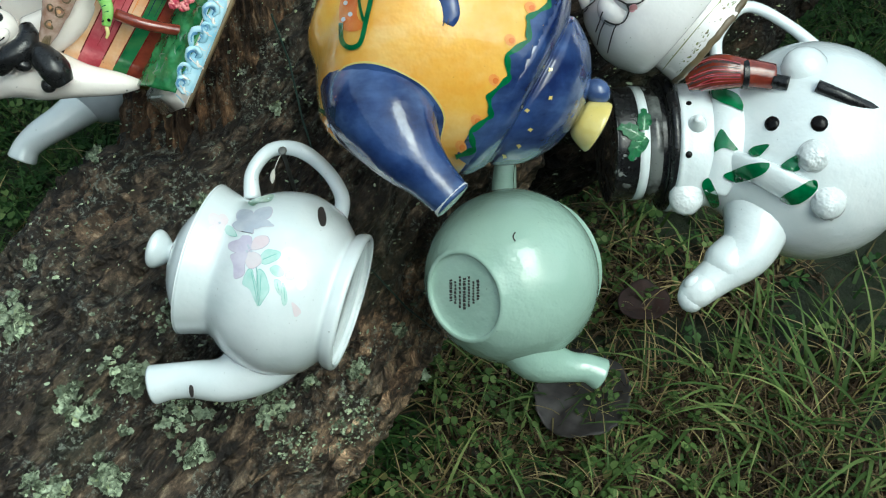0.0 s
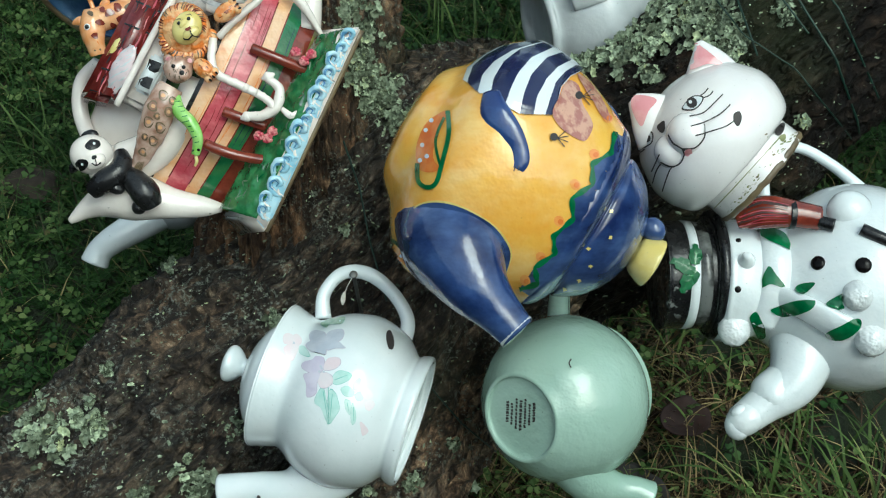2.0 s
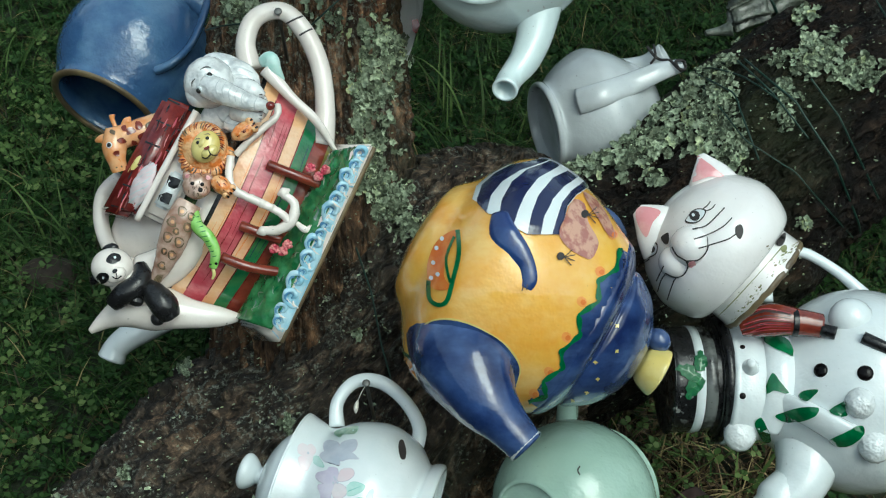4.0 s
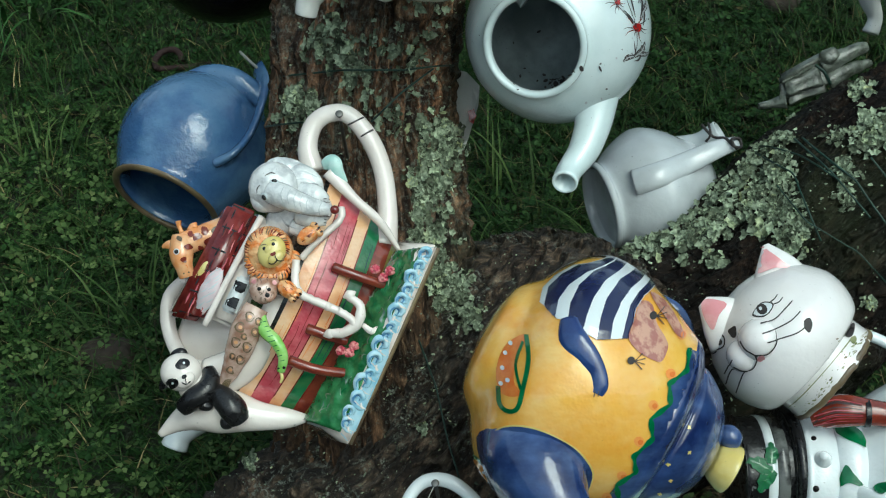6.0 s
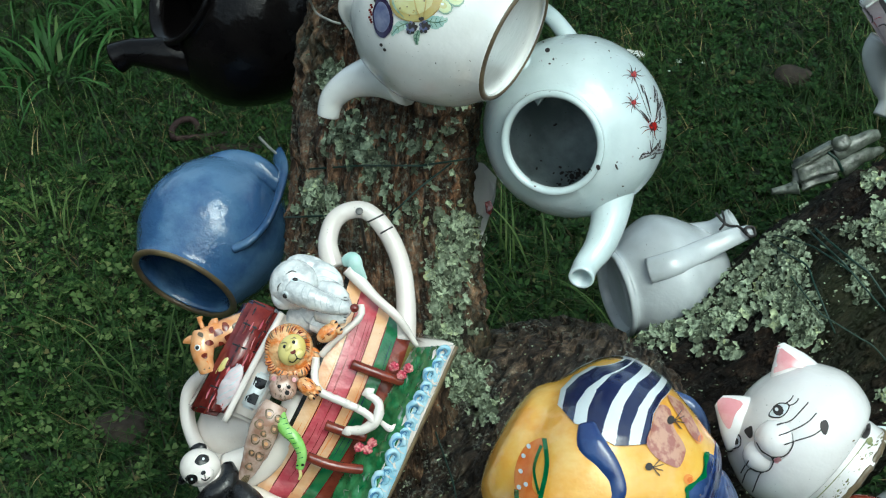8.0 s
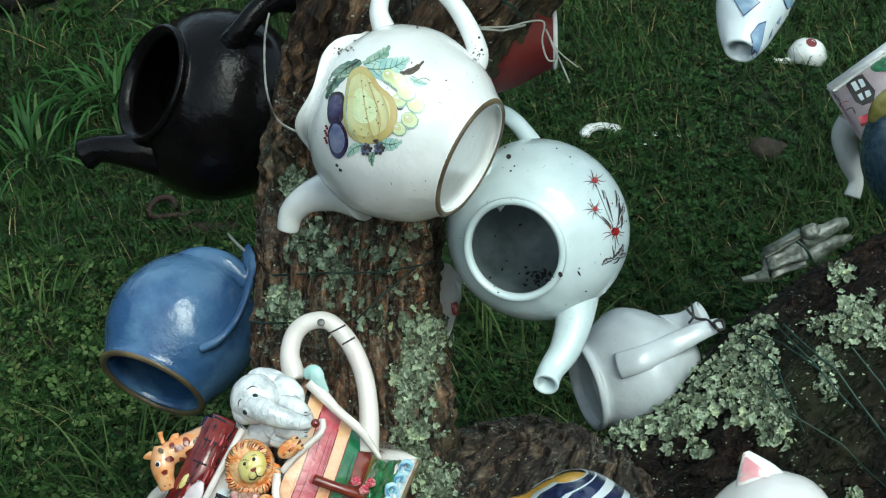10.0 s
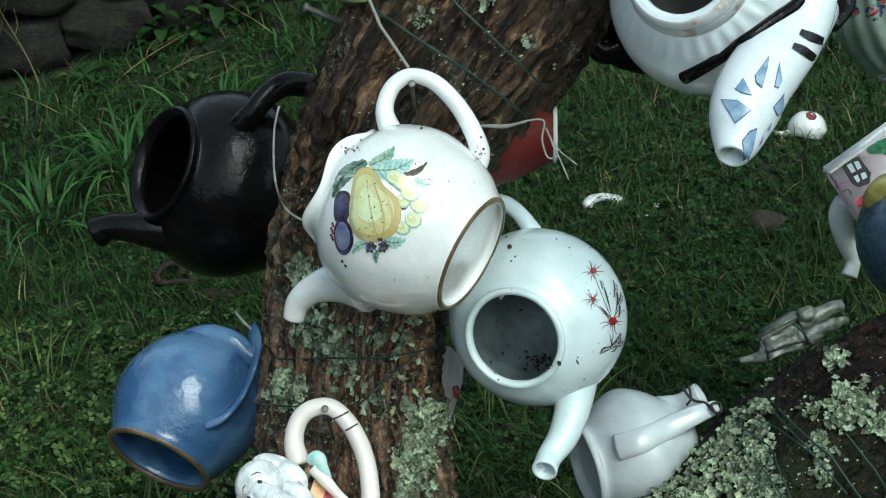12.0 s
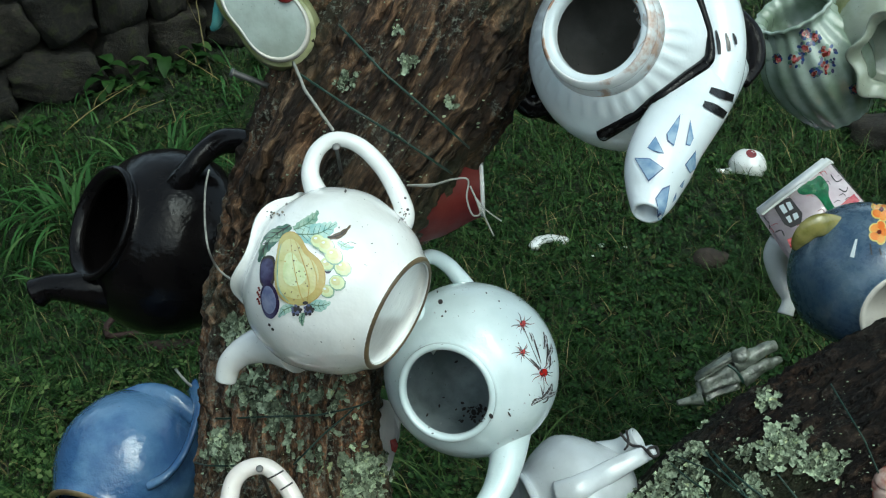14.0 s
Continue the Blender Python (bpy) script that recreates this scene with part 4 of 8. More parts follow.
# ---- teapots ----
def pot_white():
    d = D_WHITE
    s, ax = d.s, (-0.958, 0.275, -0.07)
    o = d.thing("teapot", "white teapot with faded pink flower decals, hung from a nail", "teapot", "teapots on the tree")
    body = part("body", lathe(d(481, 495), ax, [(0, -138), (108, -138), (113, -149), (120, -151), (125, -145), (122, -131), (117, -121), (132, -107), (149, -86), (165, -40), (162, 0), (149, 38), (130, 66), (125, 80), (129, 98), (136, 121), (137, 128), (124, 132), (0, 131)], s), WHITE, o)
    lid = part("lid", lathe(d(480, 500), ax, [(0, 125), (100, 127), (102, 136), (94, 153), (62, 172), (24, 181), (0, 182)], s), WHITE, o)
    part("knob", lathe(d(480, 500), ax, [(18, 177), (17, 189), (25, 197), (34, 209), (35, 220), (24, 227), (0, 229)], s, 28), WHITE, lid)
    part("spout", tube(d, [(492, 596, -5), (456, 640, 0), (402, 671, 0), (345, 672, -8), (304, 675, -14), (272, 681, -18)], [74, 60, 42, 34, 33, 36], 22, hole=True, flat=0.85), WHITE, o)
    part("handle", tube(d, [(447, 352, -15), (447, 305, -20), (480, 266, -25), (530, 266, -25), (578, 302, -25), (606, 352, -25), (596, 400, -20)], [16, 13, 13, 14, 13, 14, 15], 14), WHITE, o)
    t = tree_of(body)
    def print_patch(name, out, m, edge, k):
        """One washed tone with a thin darker outline."""
        cx, cy = sum(p[0] for p in out) / len(out), sum(p[1] for p in out) / len(out)
        paint(name + "_edge", d, [(cx + (px - cx) * 1.05, cy + (py - cy) * 1.05) for px, py in out], edge, o, t, 0.0004 + 0.00004 * k)
        paint("painted_" + name, d, out, m, o, t, 0.0008 + 0.00004 * k)

    petals = [
        (GREYLILAC, [(448, 398), (424, 394), (419, 380), (428, 372), (446, 374), (449, 386)]), (GREYLILAC, [(449, 396), (450, 378), (460, 370), (478, 367), (482, 376), (474, 388)]),
        (GREYLILAC, [(449, 398), (470, 390), (480, 396), (484, 401), (466, 402), (452, 406)]), (GREYLILAC, [(447, 392), (425, 390), (412, 399), (424, 410), (440, 408), (448, 414)]),
        (LILAC, [(440, 446), (420, 448), (406, 440), (408, 430), (424, 424), (430, 418), (444, 420), (446, 434)]), (BLUSH, [(446, 442), (450, 424), (462, 418), (474, 420), (476, 430), (464, 440)]),
        (BLUSH, [(444, 446), (460, 452), (463, 464), (452, 474), (440, 474), (434, 458)]), (LILAC, [(438, 448), (434, 466), (432, 486), (416, 492), (414, 470), (410, 452)]),
        (FADEDPINK, [(384, 398), (370, 396), (368, 384), (376, 378), (388, 384)]), (FADEDPINK, [(386, 396), (388, 382), (396, 380), (404, 390), (398, 400)]), (FADEDPINK, [(386, 398), (398, 402), (394, 416), (386, 428), (374, 420), (370, 404)]),
        (FADEDPINK, [(516, 482), (522, 472), (534, 478), (538, 488), (526, 494)]), (FADEDPINK, [(524, 498), (536, 494), (542, 504), (532, 514), (524, 508)]), (FADEDPINK, [(516, 536), (524, 540), (532, 552), (522, 560), (518, 548)]),
    ]
    for k, (m, out) in enumerate(petals):
        print_patch("petal", out, m, PETALEDGE if m is not FADEDPINK else BLUSH, k)
    leaves = [
        [(438, 480), (446, 477), (450, 492), (455, 512), (457, 540), (450, 530), (442, 512), (430, 502)], [(458, 478), (468, 484), (474, 500), (476, 514), (468, 528), (459, 540), (458, 520), (454, 500)],
        [(464, 450), (476, 442), (496, 448), (490, 460), (470, 468), (462, 462)], [(478, 476), (490, 470), (502, 478), (500, 488), (486, 488)], [(500, 470), (506, 458), (514, 456), (512, 472), (504, 476)], [(504, 486), (514, 480), (520, 492), (510, 496)],
        [(486, 496), (496, 498), (498, 510), (496, 522), (488, 512)], [(500, 502), (506, 514), (508, 532), (502, 540), (498, 528)], [(400, 402), (410, 402), (420, 418), (408, 418), (400, 412)], [(440, 360), (456, 352), (484, 346), (478, 358), (458, 360), (450, 366)],
    ]
    for k, out in enumerate(leaves):
        print_patch("leaf", out, MINT if k < 9 else DULLGREEN, MINTEDGE if k < 9 else MINT, k)
    for a, z in (((446, 482), (456, 532)), ((463, 486), (460, 534)), ((466, 460), (490, 450)), ((490, 500), (494, 516)), ((502, 508), (504, 534))):
        stroke("leaf_vein", d, [a, z], [1.6, 0.8], MINTEDGE, o, t, 0.0015, k=3)
    for x, y in ((442, 440), (438, 446), (446, 446), (440, 436), (450, 394), (388, 396)):
        dot("painted_stamen", d, x, y, 2.2, GREYLILAC, o, t, lift=0.0015)
    stroke("painted_stem", d, [(455, 474), (457, 500), (458, 536)], [1.6, 1.2, 0.8], MINTEDGE, o, t, 0.0014)
    paint("glaze_chip", d, [(563, 370), (571, 368), (577, 385), (575, 400), (567, 400), (562, 385)], SOOT, o, t)
    t2 = tree_of([c for c in o.children if c.name.startswith("spout")][0])
    paint("glaze_chip", d, [(336, 682), (342, 684), (343, 700), (338, 702), (335, 692)], SOOT, o, t2)
    return o


def pot_green():
    d = D_GREEN
    s, ax = d.s, (0.63, 0.23, -0.74)
    o = d.thing("teapot", "pale green round teapot hung upside down, printed base showing", "teapot", "teapots on the tree")
    body = part("body", lathe(d(905, 490), ax, [(0, -129), (70, -129), (74, -135), (80, -136), (88, -129), (122, -96), (149, -45), (156, 2), (150, 45), (128, 86), (100, 112), (98, 112), (0, 112)], s, 56), GREENWARE, o)
    lid = part("lid", lathe(d(905, 490), ax, [(0, 110), (112, 104), (114, 112), (90, 126), (40, 138), (0, 140)], s), GREENWARE, o)
    part("knob", lathe(d(905, 490), ax, [(14, 136), (14, 148), (26, 158), (26, 170), (0, 178)], s, 24), GREENWARE, lid)
    part("spout", tube(d, [(930, 590, 20), (955, 632, 20), (1000, 648, 10), (1038, 652, 5), (1062, 662, 0)], [72, 48, 30, 26, 30], 20, hole=True), GREENWARE, o)
    part("handle", tube(d, [(890, 352, -40), (890, 318, -55), (893, 292, -85), (896, 290, -140), (896, 345, -175)], [22, 20, 19, 19, 20], 14), GREENWARE, o)
    t = tree_of(body)
    rr = random.Random(3)
    for k in range(7):
        x, y = 798 + k * 8.0, 486 + abs(k - 3) * 3 + 6 * (k % 2)
        while y < 544 - abs(k - 3) * 4:
            ln = rr.uniform(2.5, 6)
            stroke("print_bar", d, [(x + rr.uniform(-0.6, 0.6), y), (x + 1, y + ln)], 3.6 if k % 3 else 5.0, SOOT, o, t, 0.0006, k=2)
            y += ln + rr.uniform(0.8, 1.8)
    stroke("scratch", d, [(912, 412), (908, 420), (912, 428)], 2.5, SOOT, o, t)
    return o


def pot_yellow():
    d = D_YELLOW
    s, ax = d.s, (0.862, -0.507, 0.0)
    c = d(1041, 452)
    o = d.thing("teapot", "large yellow teapot with striped cat, blue spout and lid", "teapot", "teapots on the tree")
    prof = [(0, -362), (48, -360), (84, -353), (104, -346), (121, -332), (140, -312), (182, -286), (214, -258), (230, -226), (233, -188), (226, -138), (211, -92), (190, -45), (176, -18)]
    body = part("body", lathe(c, ax, prof + [(160, -17), (60, -18), (0, -18)], s, 72), YELLOW, o)
    lid = part("lid", lathe(c, ax, [(0, 8), (128, 9), (137, 13), (138, 23), (127, 42), (108, 66), (72, 90), (36, 102), (0, 105)], s, 56), MIDBLUE, o, "dark blue lid with small yellow stars")
    knob = part("knob", lathe(c, ax, [(20, 92), (20, 104), (33, 111), (45, 138), (40, 148), (0, 149)], s, 28), PALEYEL, lid, "pale yellow knob")
    part("spout_lip", tube(d, [(922, 645, 214.8), (926, 649, 216)], [33, 33.2], 22), GREYWHITE, o, "worn pale spout lip")
    part("knob_top", ball(d, 1166, 466, 4, 24, 0.9, 1.0, 0.9, 30), MIDBLUE, knob)
    spout = part("spout", tube(d, [(800, 452, 70), (818, 496, 150), (850, 560, 196), (889, 608, 210), (925, 648, 216)], [88, 86, 59, 39, 32], 28, hole=True), MIDBLUE, o, "dark blue spout")
    part("handle", tube(d, [(1000, 238, -130), (1036, 232, -190), (1078, 250, -205), (1100, 290, -180), (1088, 330, -120)], [18, 16, 16, 16, 18], 14), MIDBLUE, o)
    tw = tree_of(body)
    paint("painted_wing", d, [(699, 480), (716, 490), (729, 506), (733, 526), (722, 530), (707, 516), (697, 498)], SPOTORANGE, o, tw, 0.0010)
    stroke("wing_edge", d, [(697, 476), (714, 487), (728, 502), (736, 522)], [3, 6, 6, 4], GRASSGREEN, o, tw, 0.0014)
    for x, y, r in ((717, 521, 4), (704, 498, 3.5), (724, 510, 3)):
        dot("wing_spot", d, x, y, r, WHITE, o, tw, lift=0.0016)
    part("shoulder", lathe(c, ax, [(183, -30), (175, -12), (166, -3), (150, 7), (139, 11), (126, 10), (126, 2), (160, -12), (180, -30)], s, 72, 1, ring=True), MIDBLUE, o, "blue band under the lid")
    a_, up_, out_ = Vector(ax).normalized(), Vector((0.507, 0.862, 0)).normalized(), Vector((0, 0, 1))
    edges = [((838, 205), (846, 182), (870, 162), (903, 145), (949, 137)), ((856, 224), (863, 198), (883, 175), (916, 155), (956, 143)),
             ((878, 232), (883, 205), (900, 175), (929, 153), (969, 141)), ((905, 247), (913, 222), (926, 195), (949, 168), (986, 150)),
             ((930, 262), (936, 232), (949, 198), (976, 168), (1006, 157)), ((954, 265), (959, 238), (976, 205), (996, 184), (1022, 170)),
             ((975, 265), (983, 238), (992, 212), (1009, 192), (1032, 178)), ((989, 265), (996, 242), (1002, 218), (1019, 198), (1042, 186))]

    def edge_x(q, y):
        """Where a stripe's edge stands at a height of the sheet."""
        if y >= q[0][1]:
            return q[0][0]
        for (x0, y0), (x1, y1) in zip(q, q[1:]):
            if y >= y1:
                return x0 + (x1 - x0) * (y - y0) / (y1 - y0)
        (x0, y0), (x1, y1) = q[-2:]
        return x1 + (x1 - x0) * (y - y1) / (y1 - y0)

    hem = ((820, 196), (838, 207), (858, 226), (880, 233), (906, 249), (932, 264), (1000, 266))

    def in_cat(x, y):
        low = next((y0 + (y1 - y0) * (x - x0) / (x1 - x0) for (x0, y0), (x1, y1) in zip(hem, hem[1:]) if x0 <= x <= x1), 266)
        return y < low and edge_x(edges[0], y) - 7 < x < edge_x(edges[-1], y) + 1

    sm = spline(prof, 8)

    def cat_at(h, ang, rise):
        r = float(np.interp(h, [q[1] for q in sm[8:]], [q[0] for q in sm[8:]]))
        return c + a_ * (h * s) + (up_ * math.sin(ang) + out_ * math.cos(ang)) * ((r + rise) * s)

    cb = bmesh.new()
    nh, na = 290, 230
    grid = []
    for i in range(nh + 1):
        row = []
        for j in range(na + 1):
            h, ang = -338 + 300 * i / nh, radians(18 + 116 * j / na)
            p = cat_at(h, ang, 0)
            row.append((h, ang, d.back(p)))
        grid.append(row)
    ins = [[in_cat(*q[2]) for q in row] for row in grid]
    vs = [[None] * (na + 1) for _ in range(nh + 1)]

    def vert(i, j):
        if vs[i][j] is None:
            near = [ins[min(max(i + u, 0), nh)][min(max(j + v, 0), na)] for u in (-6, -2, 0, 2, 6) for v in (-6, -2, 0, 2, 6)]
            h, ang, _ = grid[i][j]
            vs[i][j] = cb.verts.new(cat_at(h, ang, 4.5 * (sum(near) / 25) ** 0.8 + 0.6))
        return vs[i][j]

    for i in range(nh):
        for j in range(na):
            if ins[i][j] or ins[i + 1][j + 1] or ins[i + 1][j] or ins[i][j + 1]:
                x, y = grid[i][j][2]
                f = cb.faces.new((vert(i, j), vert(i + 1, j), vert(i + 1, j + 1), vert(i, j + 1)))
                f.material_index = sum(x > edge_x(q, y) for q in edges) % 2
    cat = part("cat_relief", cb, [WHITE, DARKSTRIPE], o, "raised cat with navy and white stripes")
    t = tree_of(body, cat)
    # blue spout root spreading on the yellow
    root = [(731, 476), (738, 440), (756, 422), (790, 417), (830, 427), (876, 452), (902, 478), (916, 508), (908, 540), (890, 570), (800, 570), (742, 530)]
    paint("painted_patch", d, root, MIDBLUE, o, t)
    stroke("patch_edge", d, root[:9], [1.5, 3, 2.5, 3.5, 3, 2.5, 3.5, 3, 1.5], PALEYEL, o, t, 0.0010)
    # zigzag band beside the lid
    zz = [(1098, 295), (1090, 332), (1058, 352), (1058, 388), (1022, 412), (1024, 448), (990, 478), (992, 508), (957, 532), (962, 560), (930, 570)]
    paint("painted_band", d, zz + [(968, 596), (1000, 560), (1045, 470), (1090, 385), (1126, 312)], MIDBLUE, o, t, curve=False)
    zl = [zz[0]]
    for a, b in zip(zz, zz[1:]):
        zl += [(a[0] + (b[0] - a[0]) * f, a[1] + (b[1] - a[1]) * f) for f in (0.2, 0.5, 0.8)] + [b]
    stroke("painted_zigzag", d, zl, [8 + 3 * math.sin(k * 1.9) for k in range(len(zl))], LEAFGREEN, o, t, 0.0013, k=3)
    tail = [(882, 226), (888, 262), (913, 294), (928, 321), (932, 346), (926, 361)]
    part("tail_relief", tube(d, [(x, y, face_w(d, t, x, y, -3)) for x, y in tail], [15, 24, 20, 16, 15, 11], 18, flat=0.5, flat_axis=(0.8, 0.6, 0.0)), NAVY, o, "raised navy cat tail")
    for k in (-4, 3):
        stroke("claw_line", d, [(924 + k, 354), (922 + k, 364)], 2, SOOT, o, t, 0.008, k=2)
    paint("painted_mouse", d, [(988, 264), (999, 235), (1014, 206), (1034, 214), (1040, 244), (1056, 274), (1058, 290), (1046, 311), (1030, 307), (1004, 290)], MAUVE, o, t, 0.0011)
    paint("painted_mouse", d, [(1032, 194), (1050, 204), (1068, 225), (1085, 258), (1088, 276), (1074, 268), (1058, 240), (1046, 222)], MAUVE, o, t, 0.0012)
    for x, y in ((990, 305), (1034, 232)):
        dot("painted_nose", d, x, y, 7, SOOT, o, t, lift=0.0018)
        for a in (-40, -10, 20, 50):
            stroke("painted_whisker", d, [(x + 6, y + 2), (x + 6 + 20 * math.cos(radians(a)), y + 2 + 20 * math.sin(radians(a)))], 1.6, SOOT, o, t, 0.0018, k=2)
    # butterfly ring with dots
    paint("painted_wing", d, [(790, 262), (806, 258), (800, 275), (785, 300), (780, 340), (792, 360), (770, 366), (752, 355), (750, 320), (765, 282)], ORANGE, o, t)
    stroke("painted_ring", d, [(806, 258), (808, 300), (796, 350), (785, 385), (768, 392), (754, 380), (753, 350)], 8, LEAFGREEN, o, t, 0.0013)
    stroke("painted_ring", d, [(800, 270), (785, 310), (792, 352)], 5, LEAFGREEN, o, t, 0.0013)
    for x, y in ((768, 292), (778, 275), (762, 318), (770, 338), (758, 345)):
        dot("painted_spot", d, x, y, 4, WHITE, o, t, lift=0.0016)
    for x, y in ((1028, 388), (1000, 452), (968, 515), (940, 555), (1062, 335), (1085, 270)):
        dot("painted_spot", d, x, y, 9, SPOTORANGE, o, t, 1.15, 40)
        dot("painted_spot", d, x + 2, y + 1, 5, ORANGE, o, t, 1.0, 40, 0.0012)
    paint("painted_wing", d, [(695, 480), (712, 495), (728, 520), (722, 528), (705, 515), (694, 495)], ORANGE, o, t)
    tl = tree_of(lid)
    for x, y in ((1065, 400), (1092, 435), (1100, 360), (1052, 500), (1055, 530), (1090, 480), (1035, 555), (1010, 570), (1120, 330)):
        dot("painted_star", d, x, y, 4.2, PALEYEL, lid, tl, 0.45, 30 + x)
        dot("painted_star", d, x, y, 3.6, PALEYEL, lid, tl, 0.45, 115 + x, 0.0012)
    return o


def pot_cat():
    d = D_CAT
    s, ax = d.s, (-0.764, 0.645, -0.05)
    c = d(1357, 372)
    o = d.thing("cat_teapot", "white cat-head teapot with pink ears, tipped against the trunk", "teapot", "teapots on the tree")
    body = part("body", lathe(c, ax, [(0, 60), (70, 56), (84, 36), (87, 2), (90, -2), (97, -2), (99, 5), (98, 40), (101, 44), (113, 46), (123, 54), (132, 72), (139, 98), (138, 128), (122, 167), (107, 188), (72, 213), (30, 227), (0, 230)], s, 64), CATWHITE, o)
    part("rim", lathe(c, ax, [(84, -1), (90, -4), (97, -4), (100.5, 2), (99, 7), (92, 4), (85, 8)], s, 110, 2, ring=True, ripple=lambda q, r, h: (r * (1 + 0.03 * noise.noise((math.cos(q) * 9, math.sin(q) * 9, 1))), h + 2.4 * noise.noise((math.cos(q) * 7, math.sin(q) * 7, 4)))), RIMBROWN, o, "chipped stained base rim")
    tb = tree_of(body)
    muzzle = bmesh.new()
    ball(d, 1227, 297, face_w(d, tb, 1227, 297, -14), 37, bm=muzzle)
    ball(d, 1198, 326, face_w(d, tb, 1198, 326, -14), 30, bm=muzzle)
    mz = part("muzzle", muzzle, CATWHITE, o)
    ears = []
    for pts, rr in (([(1272, 205, 20), (1262, 170, 25), (1247, 133, 20)], [58, 38, 6]), ([(1182, 282, 20), (1157, 256, 25), (1130, 233, 20)], [58, 40, 12])):
        ears.append(part("ear", tube(d, pts, rr, 20, flat=0.5, flat_axis=(0.8, 0.6, 0.0)), CATWHITE, o))
    te = tree_of(ears[0])
    paint("inner_ear", d, [(1242, 138), (1252, 145), (1288, 175), (1262, 174), (1228, 184), (1234, 155)], PINK, ears[0], te, 0.002)
    te = tree_of(ears[1])
    paint("inner_ear", d, [(1128, 236), (1140, 228), (1172, 236), (1158, 256), (1146, 282), (1132, 260)], PINK, ears[1], te, 0.001)
    t = tree_of(body, mz)
    for out, (x, y) in (([(1217, 254), (1226, 239), (1238, 230), (1255, 232), (1250, 246), (1236, 256)], (1235, 243)), ([(1146, 320), (1148, 302), (1158, 290), (1167, 295), (1166, 310), (1157, 318)], (1157, 304))):
        mx, my = sum(q[0] for q in out) / 6, sum(q[1] for q in out) / 6
        paint("eye", d, out, SOOT, o, t, 0.0008)
        paint("eye_white", d, [(mx + (q[0] - mx) * 0.86, my + (q[1] - my) * 0.82) for q in out], WHITE, o, t, 0.0012)
        dot("pupil", d, x, y, 9.5 if x > 1200 else 7, SOOT, o, t, 1.0, lift=0.0016)
        dot("glint", d, x - 2, y - 1, 3.0, WHITE, o, t, lift=0.0020)
    for p in ([(1250, 230), (1258, 224), (1263, 217)], [(1252, 235), (1265, 230), (1272, 222)], [(1152, 322), (1148, 326), (1142, 328)]):
        stroke("lash", d, p, 2, SOOT, o, t)
    paint("nose", d, [(1174, 284), (1182, 276), (1188, 275), (1188, 290), (1182, 295)], SOOT, o, t, 0.0014)
    stroke("mouth_line", d, [(1194, 298), (1202, 312), (1215, 320), (1222, 325)], 2.6, SOOT, o, t, 0.0012)
    stroke("mouth_line", d, [(1218, 322), (1240, 320), (1255, 302), (1256, 280)], 2.6, SOOT, o, t, 0.0012)
    stroke("mouth_line", d, [(1218, 322), (1221, 335), (1212, 350), (1195, 352), (1180, 345)], 2.6, SOOT, o, t, 0.0012)
    paint("tongue", d, [(1223, 324), (1232, 322), (1234, 330), (1228, 336), (1222, 332)], PINK, o, t, 0.0016)
    for p in ([(1230, 267), (1255, 260), (1275, 242), (1289, 228)], [(1232, 284), (1258, 276), (1285, 262), (1302, 246)], [(1240, 300), (1270, 292), (1298, 282), (1320, 264)],
              [(1164, 362), (1172, 345), (1178, 332)], [(1166, 382), (1172, 362), (1180, 348)], [(1183, 396), (1190, 375), (1199, 352)]):
        stroke("whisker", d, p, 2.2, SOOT, o, t, 0.0010)
    rr = random.Random(31)
    for k in range(120):
        f, e = rr.random(), abs(rr.gauss(0, 7)) if k % 3 else rr.uniform(0, 46)
        x, y = 1421 - 124 * f - e * 0.764, 297 + 146 * f - e * 0.645
        moss = f < 0.3
        dot("dirt_stain", d, x, y, rr.uniform(0.7, 3.4 if e < 8 else 1.6 + 2.5 * moss), (MOSSY, BISQUE, RIMBROWN, BISQUE, MOSSY)[k % 5], o, t, rr.uniform(0.25, 0.6), 40 + rr.uniform(-25, 25), 0.0005)
    paint("broken_hole", d, [(1380, 290), (1388, 280), (1397, 278), (1396, 290), (1390, 299), (1382, 299)], SOOT, o, t, 0.0010)
    paint("broken_hole", d, [(1388, 302), (1397, 298), (1399, 306), (1392, 311)], MOSSY, o, t, 0.0010)
    stroke("grime_line", d, [(1392, 300), (1350, 346), (1300, 400), (1262, 438)], [2.5, 1.2, 2.0, 0.8], MOSSY, o, t, 0.0007)
    paint("glaze_chip", d, [(1308, 262), (1318, 258), (1322, 270), (1316, 284), (1308, 276)], SOOT, o, t)
    return o


